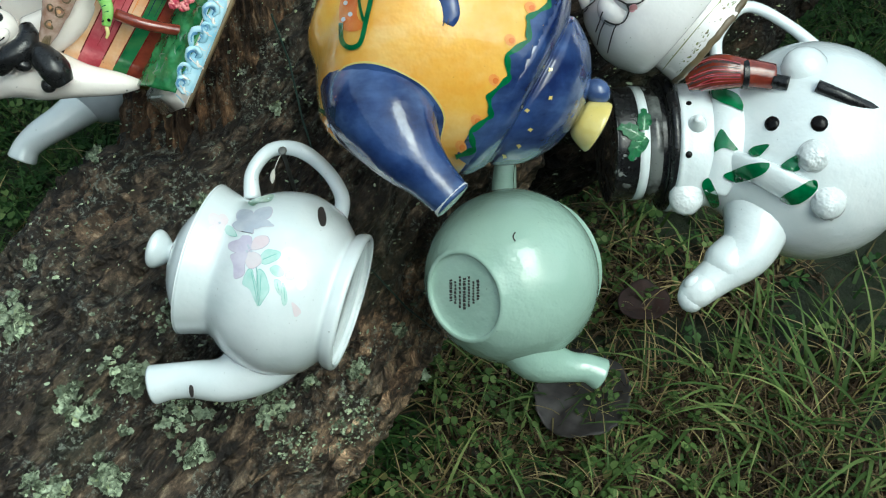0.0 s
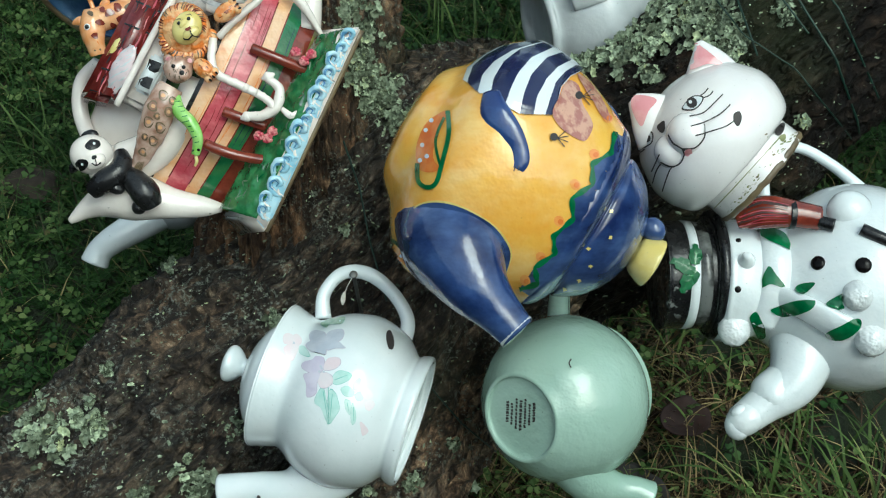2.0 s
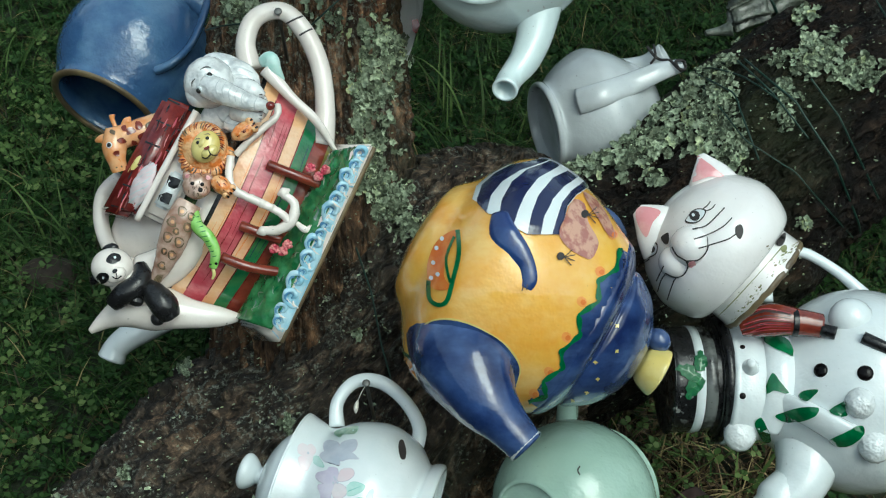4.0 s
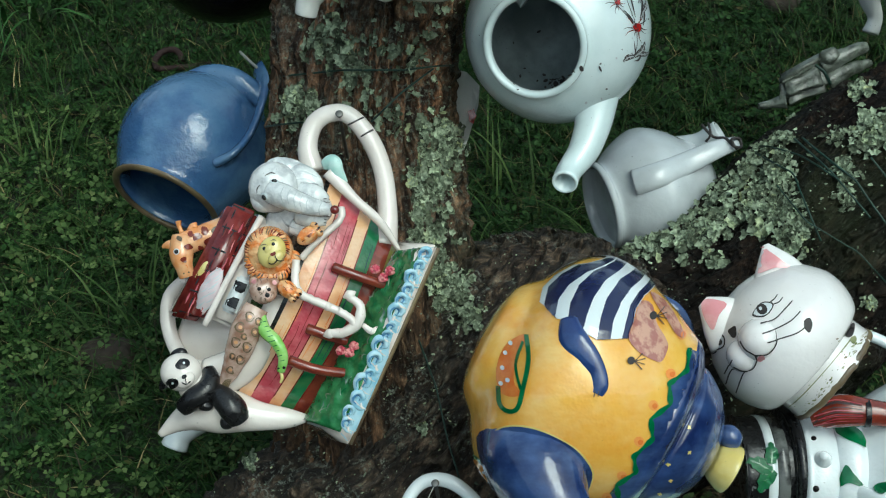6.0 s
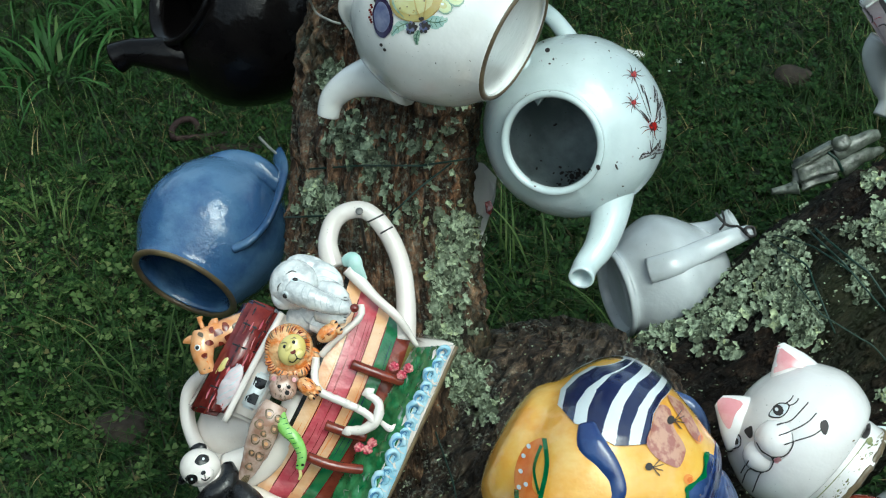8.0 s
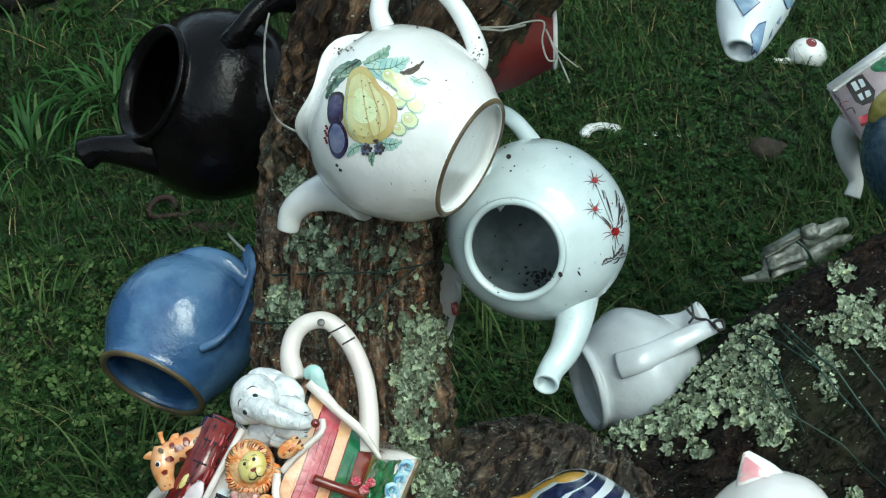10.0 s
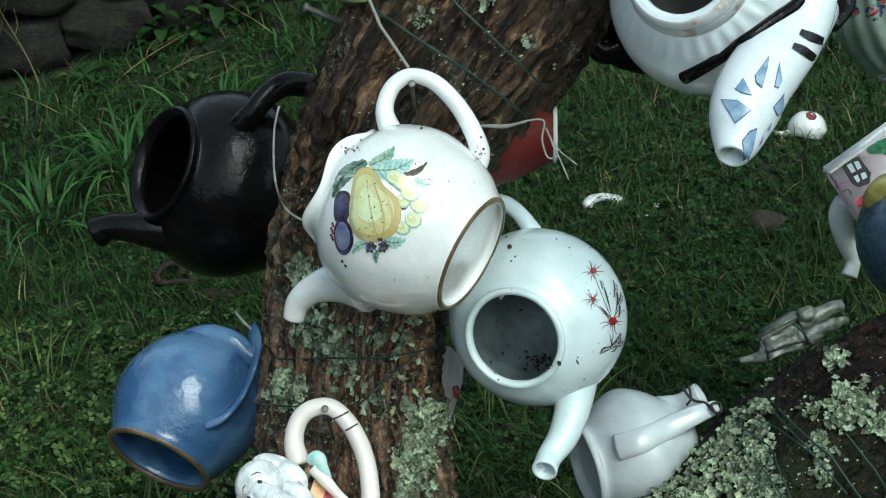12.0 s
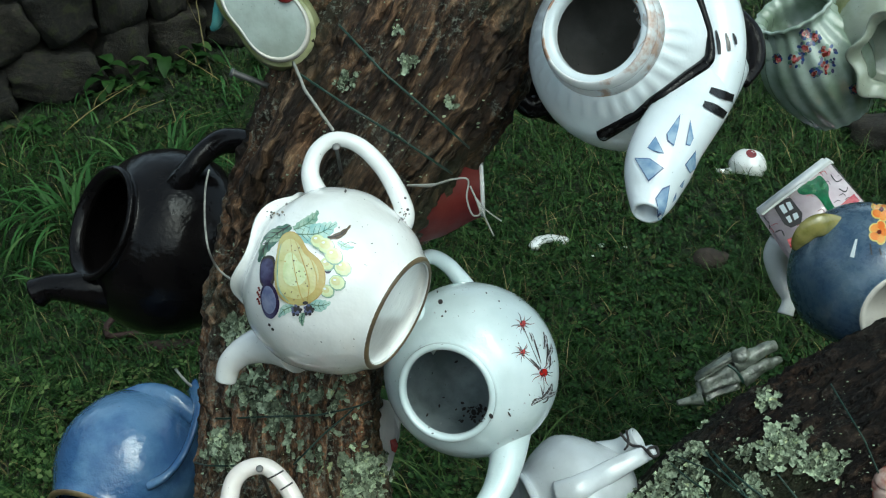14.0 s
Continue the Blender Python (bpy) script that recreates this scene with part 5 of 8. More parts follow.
def pot_snow():
    d = D_SNOW
    s = d.s
    o = d.thing("snowman_teapot", "white snowman teapot in a black top hat with holly, hung sideways", "teapot", "teapots on the tree")
    body = part("body", lathe(d(1430, 268), (-1, 0.02, 0.05), [(0, -178), (70, -172), (130, -140), (175, -80), (192, -10), (182, 55), (150, 110), (120, 145), (106, 166), (101, 182), (107, 198), (113, 218), (112, 242), (100, 256), (0, 258)], s, 64), SNOWWHITE, o)
    HAT = (-0.995, -0.04, 0.06)
    brim = part("hat_brim", lathe(d(1171, 252), HAT, [(0, -7), (104, -8), (117, -6), (121, 1), (119, 8), (112, 11), (106, 8), (101, 14), (0, 15)], s, 64), BLACKPAINT, o)
    part("hat_crown", lathe(d(1171, 252), HAT, [(101, 6), (99, 40), (100, 92), (95, 101), (0, 103)], s, 64), BLACKPAINT, o, "worn black hat with paint rubbed grey")
    band = part("hat_band", lathe(d(1171, 252), HAT, [(98, 43), (100.6, 44), (101, 60), (98, 61)], s, 64, 1, ring=True), WHITE, o)
    part("worn_hat_side", lathe(d(1171, 252), HAT, [(98, 20), (101.2, 22), (100.4, 32), (100.2, 42), (98, 43)], s, 64, 1, ring=True), HATWORN, o, "hat side worn to grey")
    arm = part("arm_spout", tube(d, [(1340, 360, 40), (1338, 405, 60), (1318, 448, 72), (1272, 485, 78), (1228, 520, 80)], [60, 55, 46, 35, 29], 22), SNOWWHITE, o)
    mt = ball(d, 1238, 512, 82, 33, 1.2, 0.92, 1, 38)
    ball(d, 1222, 528, 84, 22, 1.0, 1.15, 1, 20, bm=mt)
    part("mitten", mt, SNOWWHITE, o)
    part("cuff", tube(d, [(1308, 444, 72), (1290, 462, 76), (1276, 474, 79), (1262, 486, 80)], [38, 40, 38, 26], 20), SNOWWHITE, o)
    part("thumb", ball(d, 1226, 500, 96, 13, 1.3, 0.9, 1, 30), SNOWWHITE, o)
    part("handle", tube(d, [(1268, 108, -60), (1272, 60, -70), (1320, 12, -80), (1395, 45, -80), (1470, 108, -70)], [12, 11, 11, 11, 14], 12), WHITE, o)
    part("hand", ball(d, 1424, 122, 120, 40, 1.0, 0.95, 0.8, 0), SNOWWHITE, o)
    broom = part("broom_head", tube(d, [(1216, 142, 110), (1270, 128, 128), (1325, 130, 132), (1368, 136, 130)], [20, 30, 24, 22], 16, flat=0.8), BRICKRED, o)
    part("broom_tie", tube(d, [(1312, 131, 134), (1322, 131, 134)], [25, 25], 16, flat=0.85), BLACKPAINT, o)
    part("broom_stick", tube(d, [(1368, 142, 138), (1396, 148, 146)], [11, 12], 12), BLACKPAINT, o)
    part("broom_stick", tube(d, [(1446, 152, 168), (1500, 175, 178), (1556, 200, 160)], [11, 11, 11], 12), BLACKPAINT, o)
    for x, y, w, r in ((1440, 276, 178, 26), (1466, 357, 160, 29), (1214, 350, 80, 29)):
        pm = ball(d, x, y, w, r, 1, 1.05, 0.85, 0, 40)
        mid = d(x, y, w)
        for v in pm.verts:
            v.co = mid + (v.co - mid) * (1 + 0.05 * noise.noise(v.co * 420) + 0.03 * noise.noise(v.co * 900))
        part("pompom", pm, FLUFF, o)
    part("carrot_nose", tube(d, [(1230, 224, 104), (1236, 218, 126), (1236, 209, 144)], [19, 14, 7], 16), SNOWWHITE, o)
    scarf = part("scarf", tube(d, [(1280, 150, 62), (1292, 212, 104), (1288, 275, 108), (1262, 338, 82)], [24, 29, 29, 26], 18, flat=0.6), SNOWWHITE, o)
    part("scarf_tail", tube(d, [(1288, 285, 104), (1340, 302, 138), (1400, 332, 156), (1440, 348, 150)], [22, 25, 27, 24], 18, flat=0.5, flat_axis=(0.5, -0.86, 0.0)), SNOWWHITE, o)
    t = tree_of(*[c for c in o.children])
    for out in ([(1252, 166), (1280, 160), (1305, 170), (1316, 198), (1300, 192), (1275, 182)], [(1262, 270), (1275, 230), (1290, 245), (1306, 268), (1280, 262)], [(1324, 272), (1335, 260), (1362, 256), (1350, 272), (1338, 280)],
                [(1280, 310), (1300, 300), (1330, 290), (1361, 290), (1355, 305), (1325, 318), (1300, 322)], [(1381, 296), (1395, 283), (1414, 274), (1412, 290), (1416, 300), (1400, 304)],
                [(1381, 350), (1410, 332), (1440, 318), (1447, 330), (1430, 350), (1402, 362)], [(1241, 325), (1254, 314), (1266, 335), (1274, 360), (1262, 366), (1250, 350)]):
        paint("painted_leaf", d, out, LEAFGREEN, o, t, 0.0016, cuts=5)
    for x, y, r in ((1366, 219, 13), (1450, 219, 14), (1219, 183, 5), (1219, 274, 6)):
        bead("button" if r > 8 else "eye", d, x, y, r, BLACKG, o, t, 0.45)
    tb = tree_of(broom)
    rb = random.Random(12)
    for k in range(26):
        e = rb.uniform(-1, 1)
        stroke("broom_bristle", d, [(1212 + rb.uniform(0, 20), 143 + 22 * e), (1262, 129 + 24 * e), (1310, 130 + 18 * e)], [1.8, 1.4, 0.8], (SOOT, BRICKRED, ROSE)[k % 3], broom, tb, 0.0009)
    th = tree_of(*[c for c in o.children if c.name.startswith(("hat_crown", "hat_band", "worn_hat_side"))])
    for k in range(14):
        dot("rubbed_paint", d, rb.uniform(1085, 1125), rb.uniform(225, 330), rb.uniform(1.5, 6), HATWORN, o, th, rb.uniform(0.4, 1), rb.uniform(0, 180), 0.0008 + 0.00004 * k)
    for a, z, w_ in (((1138, 246), (1093, 224), 24), ((1142, 242), (1114, 284), 25), ((1138, 232), (1138, 194), 23)):
        leaf_print("holly_leaf", d, a, z, w_, HOLLYGREEN, GRASSGREEN, o, th, 0.0022, 4, 0.05)
    return o


def pot_daisy():
    d = D_DAISY
    s, ax = d.s, (-0.37, -0.24, 0.90)
    c = d(957, 490)
    o = d.thing("teapot", "blue-white lidless teapot with red daisies, wired to the limb", "teapot", "teapots on the tree")
    body = part("body", lathe(c, ax, [(0, -150), (70, -146), (125, -100), (155, -30), (159, 15), (148, 65), (120, 108), (92, 128), (88, 136), (88, 144), (82, 147), (77, 143), (76, 134)], s, 64, open_end=True), COOLWHITE, o)
    inside = part("inside", lathe(c, ax, [(0, -135), (110, -85), (140, 0), (135, 55), (100, 108), (76, 134)], s, 56, open_end=True), SHADEDINSIDE, o, "grey inside, shade and dirt specks in its colour")
    part("spout", tube(d, [(1016, 598, 36), (1018, 650, 52), (1002, 702, 70), (977, 740, 90), (968, 764, 116)], [50, 33, 27, 22, 22], 20, hole=True), COOLWHITE, o)
    part("handle", tube(d, [(952, 345, -30), (915, 300, -20), (880, 285, 10), (850, 320, 40), (858, 372, 70), (882, 420, 85), (905, 440, 90)], [17, 15, 14, 14, 15, 18, 26], 14), COOLWHITE, o)
    t = tree_of(body, inside)
    for x, y, r in ((1054, 408, 6), (1054, 458, 5), (1089, 497, 8)):
        rp = random.Random(int(x + y))
        for k in range(15):
            a, g = k * 0.419 + rp.uniform(-0.12, 0.12), rp.uniform(2.0, 3.6) * max(r, 6)
            stroke("painted_petal", d, [(x + math.cos(a) * r, y + math.sin(a) * r), (x + math.cos(a + 0.15) * g * 0.7, y + math.sin(a + 0.15) * g * 0.7), (x + math.cos(a + 0.05) * g, y + math.sin(a + 0.05) * g)], [1.8, 1.1, 0.5], (BRICKRED, SOOT, WHITE)[k % 3], o, t, 0.0007, k=3)
        for k in range(6):
            dot("painted_daisy", d, x + r * 0.45 * math.cos(k * 1.05), y + r * 0.45 * math.sin(k * 1.05), r * 0.52, REDG if k % 2 else DARKRED, o, t, lift=0.0012 + 0.0001 * k)
    for p in ([(1070, 425), (1078, 450), (1086, 480)], [(1092, 430), (1098, 455), (1094, 485)], [(1084, 520), (1088, 545), (1080, 540)], [(1066, 470), (1076, 480), (1084, 490)], [(1100, 455), (1102, 475), (1100, 492)], [(1100, 530), (1094, 548), (1086, 552)]):
        stroke("painted_stem", d, p, [0.8, 3.0, 1.0], SOOT, o, t, 0.0007)
    for a, z, w_ in (((1086, 545), (1104, 518), 9), ((1084, 545), (1066, 556), 8), ((1090, 540), (1112, 532), 7), ((1092, 455), (1090, 424), 6), ((1098, 470), (1104, 446), 6), ((1072, 440), (1066, 424), 5)):
        leaf_print("painted_leaf", d, a, z, w_, SOOT, GREYWHITE, o, t, 0.0007, 4)
    for p in ([(1056, 414), (1066, 440), (1082, 480)], [(1056, 464), (1070, 478), (1082, 490)], [(1089, 505), (1090, 525), (1086, 545)]):
        stroke("painted_stem", d, p, 1.1, SOOT, o, t, 0.0006)
    rr = random.Random(5)
    for k in range(7):
        r0 = 108 + k * 4.5
        a0 = 2.7 + 0.1 * k
        stroke("raised_slip", d, [(912 + r0 * math.cos(a0 + q), 528 + r0 * math.sin(a0 + q)) for q in (0, 0.25, 0.5, 0.75, 1.0)], [0.6, 2.0, 1.4, 2.2, 0.6], WHITE, o, t, 0.0006)
    for k in range(40):
        a, q = rr.uniform(0, 6.28), rr.uniform(100, 155)
        dot("grime_spot", d, 957 + q * math.cos(a), 490 + q * math.sin(a), rr.uniform(0.7, 2.2), SOOT if k % 2 else GREYWHITE, o, t, rr.uniform(0.5, 1), rr.uniform(0, 180), 0.0005)
    dot("nail_hole", d, 905, 365, 4.5, SOOT, o, t, lift=0.0008)
    for k in range(48):
        x, y = 962 + rr.gauss(0, 18), 574 + rr.gauss(0, 10) - 0.3 * abs(rr.gauss(0, 14))
        dot("dead_leaf", d, x, y, rr.uniform(1.5, 6), SOOT, o, t, rr.uniform(0.2, 0.8), rr.uniform(0, 180), 0.002)
    for x, y in ((880, 500), (900, 545), (892, 560), (925, 480), (870, 575)):
        dot("dead_leaf", d, x, y, rr.uniform(2, 4), SOOT, o, t, 0.5, x % 90, 0.002)
    return o


def pot_grey():
    d = D_GREY
    s, ax = d.s, (0.945, 0.24, -0.20)
    c = d(1041, 764)
    o = d.thing("teapot", "grey-white lidless teapot lying mouth open, wired to the side limb", "teapot", "teapots on the tree")
    body = part("body", lathe(c, ax, [(68, 14), (70, 2), (74, -3), (79, -2), (81, 5), (78, 14), (97, 38), (113, 66), (120, 94), (108, 129), (87, 161), (72, 186), (40, 206), (0, 212)], s, 56), GREYWHITE, o)
    part("inside", lathe(c, ax, [(0, 150), (70, 132), (96, 90), (84, 44), (68, 15)], s, 48, open_end=True), SHADEDINSIDE, o, "grey inside with its shadow put into the colour")
    part("spout", tube(d, [(1180, 668, -30), (1212, 654, -16), (1232, 642, -6), (1246, 634, 0)], [34, 23, 21, 23], 20, hole=True), GREYWHITE, o)
    t = tree_of(body)
    strap = [(1098, 728), (1140, 715), (1190, 692), (1236, 670), (1276, 655)]
    part("handle", tube(d, [(x, y, face_w(d, t, x, y, 1) if x < 1200 else w) for (x, y), w in zip(strap, (0, 0, 0, 58, 42))], [23, 22, 20, 17, 12], 18, flat=0.55, flat_axis=(0.4, 0.9, 0.0)), GREYWHITE, o)
    wire_ring(o, d, [(1215, 622, 20), (1226, 636, 30), (1238, 645, 34), (1256, 648, 50), (1272, 664, 66), (1284, 662, 50), (1280, 648, 46), (1266, 652, 66), (1276, 668, 62)], 2.6, SOOT)
    wire_ring(o, d, [(1226, 618, 14), (1230, 640, 36), (1222, 652, 30)], 2.2, SOOT)
    return o


def wire_ring(o, d, pts, r, mat=None):
    return part("wire_tie", tube(d, pts, [r] * len(pts), 6, 4), mat or WIRE, o)


def pot_blue():
    d = D_BLUE
    s, ax = d.s, (-0.36, -0.80, 0.48)
    c = d(380, 385)
    o = d.thing("teapot", "stone-blue stoneware teapot hung mouth downwards behind the limb", "teapot", "teapots on the tree")
    body = part("body", lathe(c, ax, [(0, -128), (60, -126), (108, -80), (131, -15), (126, 40), (108, 80), (98, 100), (97, 112), (86, 108)], s, 56, open_end=True), STONEBLUE, o)
    t = tree_of(body)
    part("inside", lathe(c, ax, [(0, -100), (110, -10), (108, 40), (85, 92), (86, 108)], s, 48, open_end=True), STONEBLUE, o)
    part("rim", lathe(c, ax, [(98.5, 110), (98, 114.5), (92, 117), (87, 114.5), (87, 110)], s, 48, 2, ring=True), RIMBROWN, o, "bare brown mouth rim")
    part("handle", tube(d, [(418, 410, face_w(d, t, 418, 410, -10)), (446, 396, face_w(d, t, 446, 396, 8)), (474, 364, 92), (494, 318, 88), (503, 274, 62), (492, 246, 20)], [20, 17, 15, 15, 16, 17], 18, flat=0.45, flat_axis=(0.45, 0.0, 0.9)), STONEBLUE, o)
    part("spout", tube(d, [(370, 275, -10), (410, 256, 10), (455, 266, 25), (500, 300, 25)], [26, 20, 20, 18], 14), STONEBLUE, o)
    wire_ring(o, d, [(460, 215, 0), (480, 235, 30), (500, 255, 30), (508, 290, 10)], 2.5, STRING)
    return o


def pot_black():
    d = D_BLACK
    s, ax = d.s, (-0.70, 0.22, 0.66)
    c = d(300, 362)
    o = d.thing("teapot", "glossy black lidless teapot tied behind the upright limb", "teapot", "teapots on the tree")
    part("body", lathe(c, ax, [(0, -150), (80, -145), (135, -90), (166, -10), (160, 50), (135, 95), (106, 118), (99, 128), (103, 138), (96, 142), (86, 134), (86, 120), (125, 80), (145, 0), (90, -110), (0, -130)], s, 56), BLACKG, o)
    part("spout", tube(d, [(215, 445, 40), (170, 445, 70), (120, 442, 80), (85, 442, 80), (62, 452, 78)], [52, 36, 26, 23, 27], 18, hole=True), BLACKG, o)
    part("handle", tube(d, [(312, 270, 108), (338, 230, 126), (366, 198, 116), (398, 180, 90), (440, 182, 55)], [28, 20, 20, 22, 22], 14), BLACKG, o)
    return o


def pot_fruit():
    d = D_FRUIT
    s, ax = d.s, (-0.86, 0.42, -0.30)
    c = d(592, 420)
    o = d.thing("teapot", "cream-white teapot with printed pear and grapes, hung from a nail", "teapot", "teapots on the tree")

    def ruffle(q, r, h):
        f = max(0.0, (h - 84) / 42)
        return r * (1 + 0.045 * f * math.sin(5 * q)), h + 6 * f * math.sin(5 * q + 1)

    body = part("body", lathe(c, ax, [(0, -136), (92, -136), (97, -146), (108, -146), (117, -132), (144, -96), (165, -34), (168, 12), (152, 66), (132, 92), (115, 106), (113, 116), (118, 124), (110, 126), (101, 106), (116, 80), (0, 50)], s, 72, ripple=ruffle), OLDWHITE, o)
    part("foot_ring", lathe(c, ax, [(99, -142), (100, -148.5), (106, -149), (110.5, -142), (106, -138)], s, 56, 2, ring=True), RIMBROWN, o, "brown-stained foot ring")
    part("spout", tube(d, [(530, 530, -20), (485, 535, -45), (440, 548, -65), (412, 572, -80), (404, 602, -88)], [60, 40, 28, 23, 20], 20, hole=True), OLDWHITE, o)
    part("handle", tube(d, [(572, 275, -10), (556, 232, -20), (568, 190, -22), (600, 168, -22), (645, 180, -22), (690, 225, -18), (722, 285, -10), (722, 320, -10), (690, 360, -10)], [22, 17, 15, 14, 15, 16, 18, 20, 20], 14), OLDWHITE, o)
    t = tree_of(body)
    leaf_print("printed_leaf", d, (532, 338), (606, 318), 34, TEALPRINT, DEEPPRINT, o, t, 0.0007, 8)
    leaf_print("printed_leaf", d, (528, 330), (572, 296), 22, DULLGREEN, DEEPPRINT, o, t, 0.0006, 6)
    leaf_print("printed_leaf", d, (588, 345), (630, 322), 10, RIMBROWN, SOOT, o, t, 0.0008, 4)
    leaf_print("printed_leaf", d, (522, 322), (464, 388), 22, DEEPPRINT, SOOT, o, t, 0.0006, 7)
    leaf_print("printed_leaf", d, (505, 345), (478, 352), 12, DULLGREEN, DEEPPRINT, o, t, 0.0009, 4)
    leaf_print("printed_leaf", d, (528, 466), (500, 486), 15, TEALPRINT, DEEPPRINT, o, t, 0.0007, 4)
    leaf_print("printed_leaf", d, (556, 462), (594, 460), 20, TEALPRINT, DEEPPRINT, o, t, 0.0007, 5)
    leaf_print("printed_leaf", d, (545, 478), (544, 502), 10, DULLGREEN, DEEPPRINT, o, t, 0.0007, 4)
    leaf_print("printed_leaf", d, (606, 352), (636, 362), 12, TEALPRINT, DULLGREEN, o, t, 0.0005, 4)
    stroke("printed_twig", d, [(612, 360), (628, 352), (640, 356)], 1.2, DEEPPRINT, o, t, 0.0007)
    nested("printed_plum", d, [(469, 386), (480, 376), (493, 380), (496, 405), (490, 428), (476, 434), (467, 420)], (476, 404), ((1, SOOT), (0.8, PLUM)), o, t, 0.0008)
    nested("printed_plum", d, [(468, 446), (478, 424), (492, 430), (502, 455), (500, 476), (488, 489), (474, 478)], (480, 452), ((1, PLUM), (0.76, PLUMBLUE)), o, t, 0.0010)
    for k in range(8):
        dot("printed_currant", d, 465 + 2 * math.sin(k * 2.1), 434 + k * 4, 2.2, MAROON if k % 2 else BRICKRED, o, t, lift=0.0008 + 0.0001 * (k % 3))
    dot("printed_gap", d, 589, 398, 8, PLUM, o, t, 1.3, lift=0.0008)
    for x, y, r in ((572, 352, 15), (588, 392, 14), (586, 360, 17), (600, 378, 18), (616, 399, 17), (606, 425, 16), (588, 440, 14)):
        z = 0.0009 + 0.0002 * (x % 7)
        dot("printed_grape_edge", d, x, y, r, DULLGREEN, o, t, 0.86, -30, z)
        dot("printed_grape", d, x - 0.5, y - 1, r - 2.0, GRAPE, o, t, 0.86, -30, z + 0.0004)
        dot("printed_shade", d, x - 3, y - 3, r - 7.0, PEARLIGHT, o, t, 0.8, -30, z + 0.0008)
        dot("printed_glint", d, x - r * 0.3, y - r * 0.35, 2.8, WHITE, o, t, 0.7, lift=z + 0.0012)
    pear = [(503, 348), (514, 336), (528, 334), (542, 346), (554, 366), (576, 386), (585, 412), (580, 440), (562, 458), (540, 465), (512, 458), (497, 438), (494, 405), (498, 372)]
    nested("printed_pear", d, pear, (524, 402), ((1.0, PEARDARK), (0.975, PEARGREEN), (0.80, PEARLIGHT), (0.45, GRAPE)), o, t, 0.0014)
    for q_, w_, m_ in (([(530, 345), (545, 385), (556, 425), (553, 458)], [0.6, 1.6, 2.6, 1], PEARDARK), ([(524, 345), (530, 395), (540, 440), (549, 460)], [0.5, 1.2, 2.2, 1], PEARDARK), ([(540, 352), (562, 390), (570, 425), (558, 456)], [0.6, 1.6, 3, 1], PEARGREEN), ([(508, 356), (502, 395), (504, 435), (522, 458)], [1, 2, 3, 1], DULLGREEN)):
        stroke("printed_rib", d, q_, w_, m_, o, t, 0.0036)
    rr = random.Random(9)
    for _ in range(60):
        x, y = rr.uniform(500, 575), rr.uniform(345, 455)
        if abs(x - 530 - (y - 345) * 0.12) < 10 + (y - 345) * 0.28:
            dot("printed_fleck", d, x, y, rr.uniform(0.7, 1.7), RIMBROWN if rr.random() < 0.6 else PEARDARK, o, t, lift=0.0040)
    dot("printed_calyx", d, 550, 459, 5, SOOT, o, t, 0.6, lift=0.0040)
    for cx_, cy_ in ((533, 474), (555, 473)):
        for k in range(16):
            a, q = k * 2.4, 2.2 * math.sqrt(k)
            dot("printed_berry", d, cx_ + q * math.cos(a), cy_ + q * math.sin(a), 3.0, SOOT if k % 3 else PLUMBLUE, o, t, lift=0.0012 + 0.0001 * (k % 4))
    for x, y in ((620, 262), (484, 500), (490, 508)):
        dot("glaze_chip", d, x, y, 3.2, SOOT, o, t, 0.7, x)
    hd = tree_of(body, *[c for c in o.children if c.name.startswith(("handle", "spout"))])
    for k in range(46):
        x, y = (724 + rr.gauss(0, 6), 300 + rr.gauss(0, 12)) if k < 20 else (rr.uniform(470, 740), rr.uniform(300, 560)) if k < 34 else (497 + rr.gauss(0, 8), 300 + rr.gauss(0, 5))
        dot("grime_spot", d, x, y, rr.uniform(0.8, 2.6), SOOT if k % 3 else RIMBROWN, o, hd, rr.uniform(0.4, 1), rr.uniform(0, 180), 0.0005)
    return o


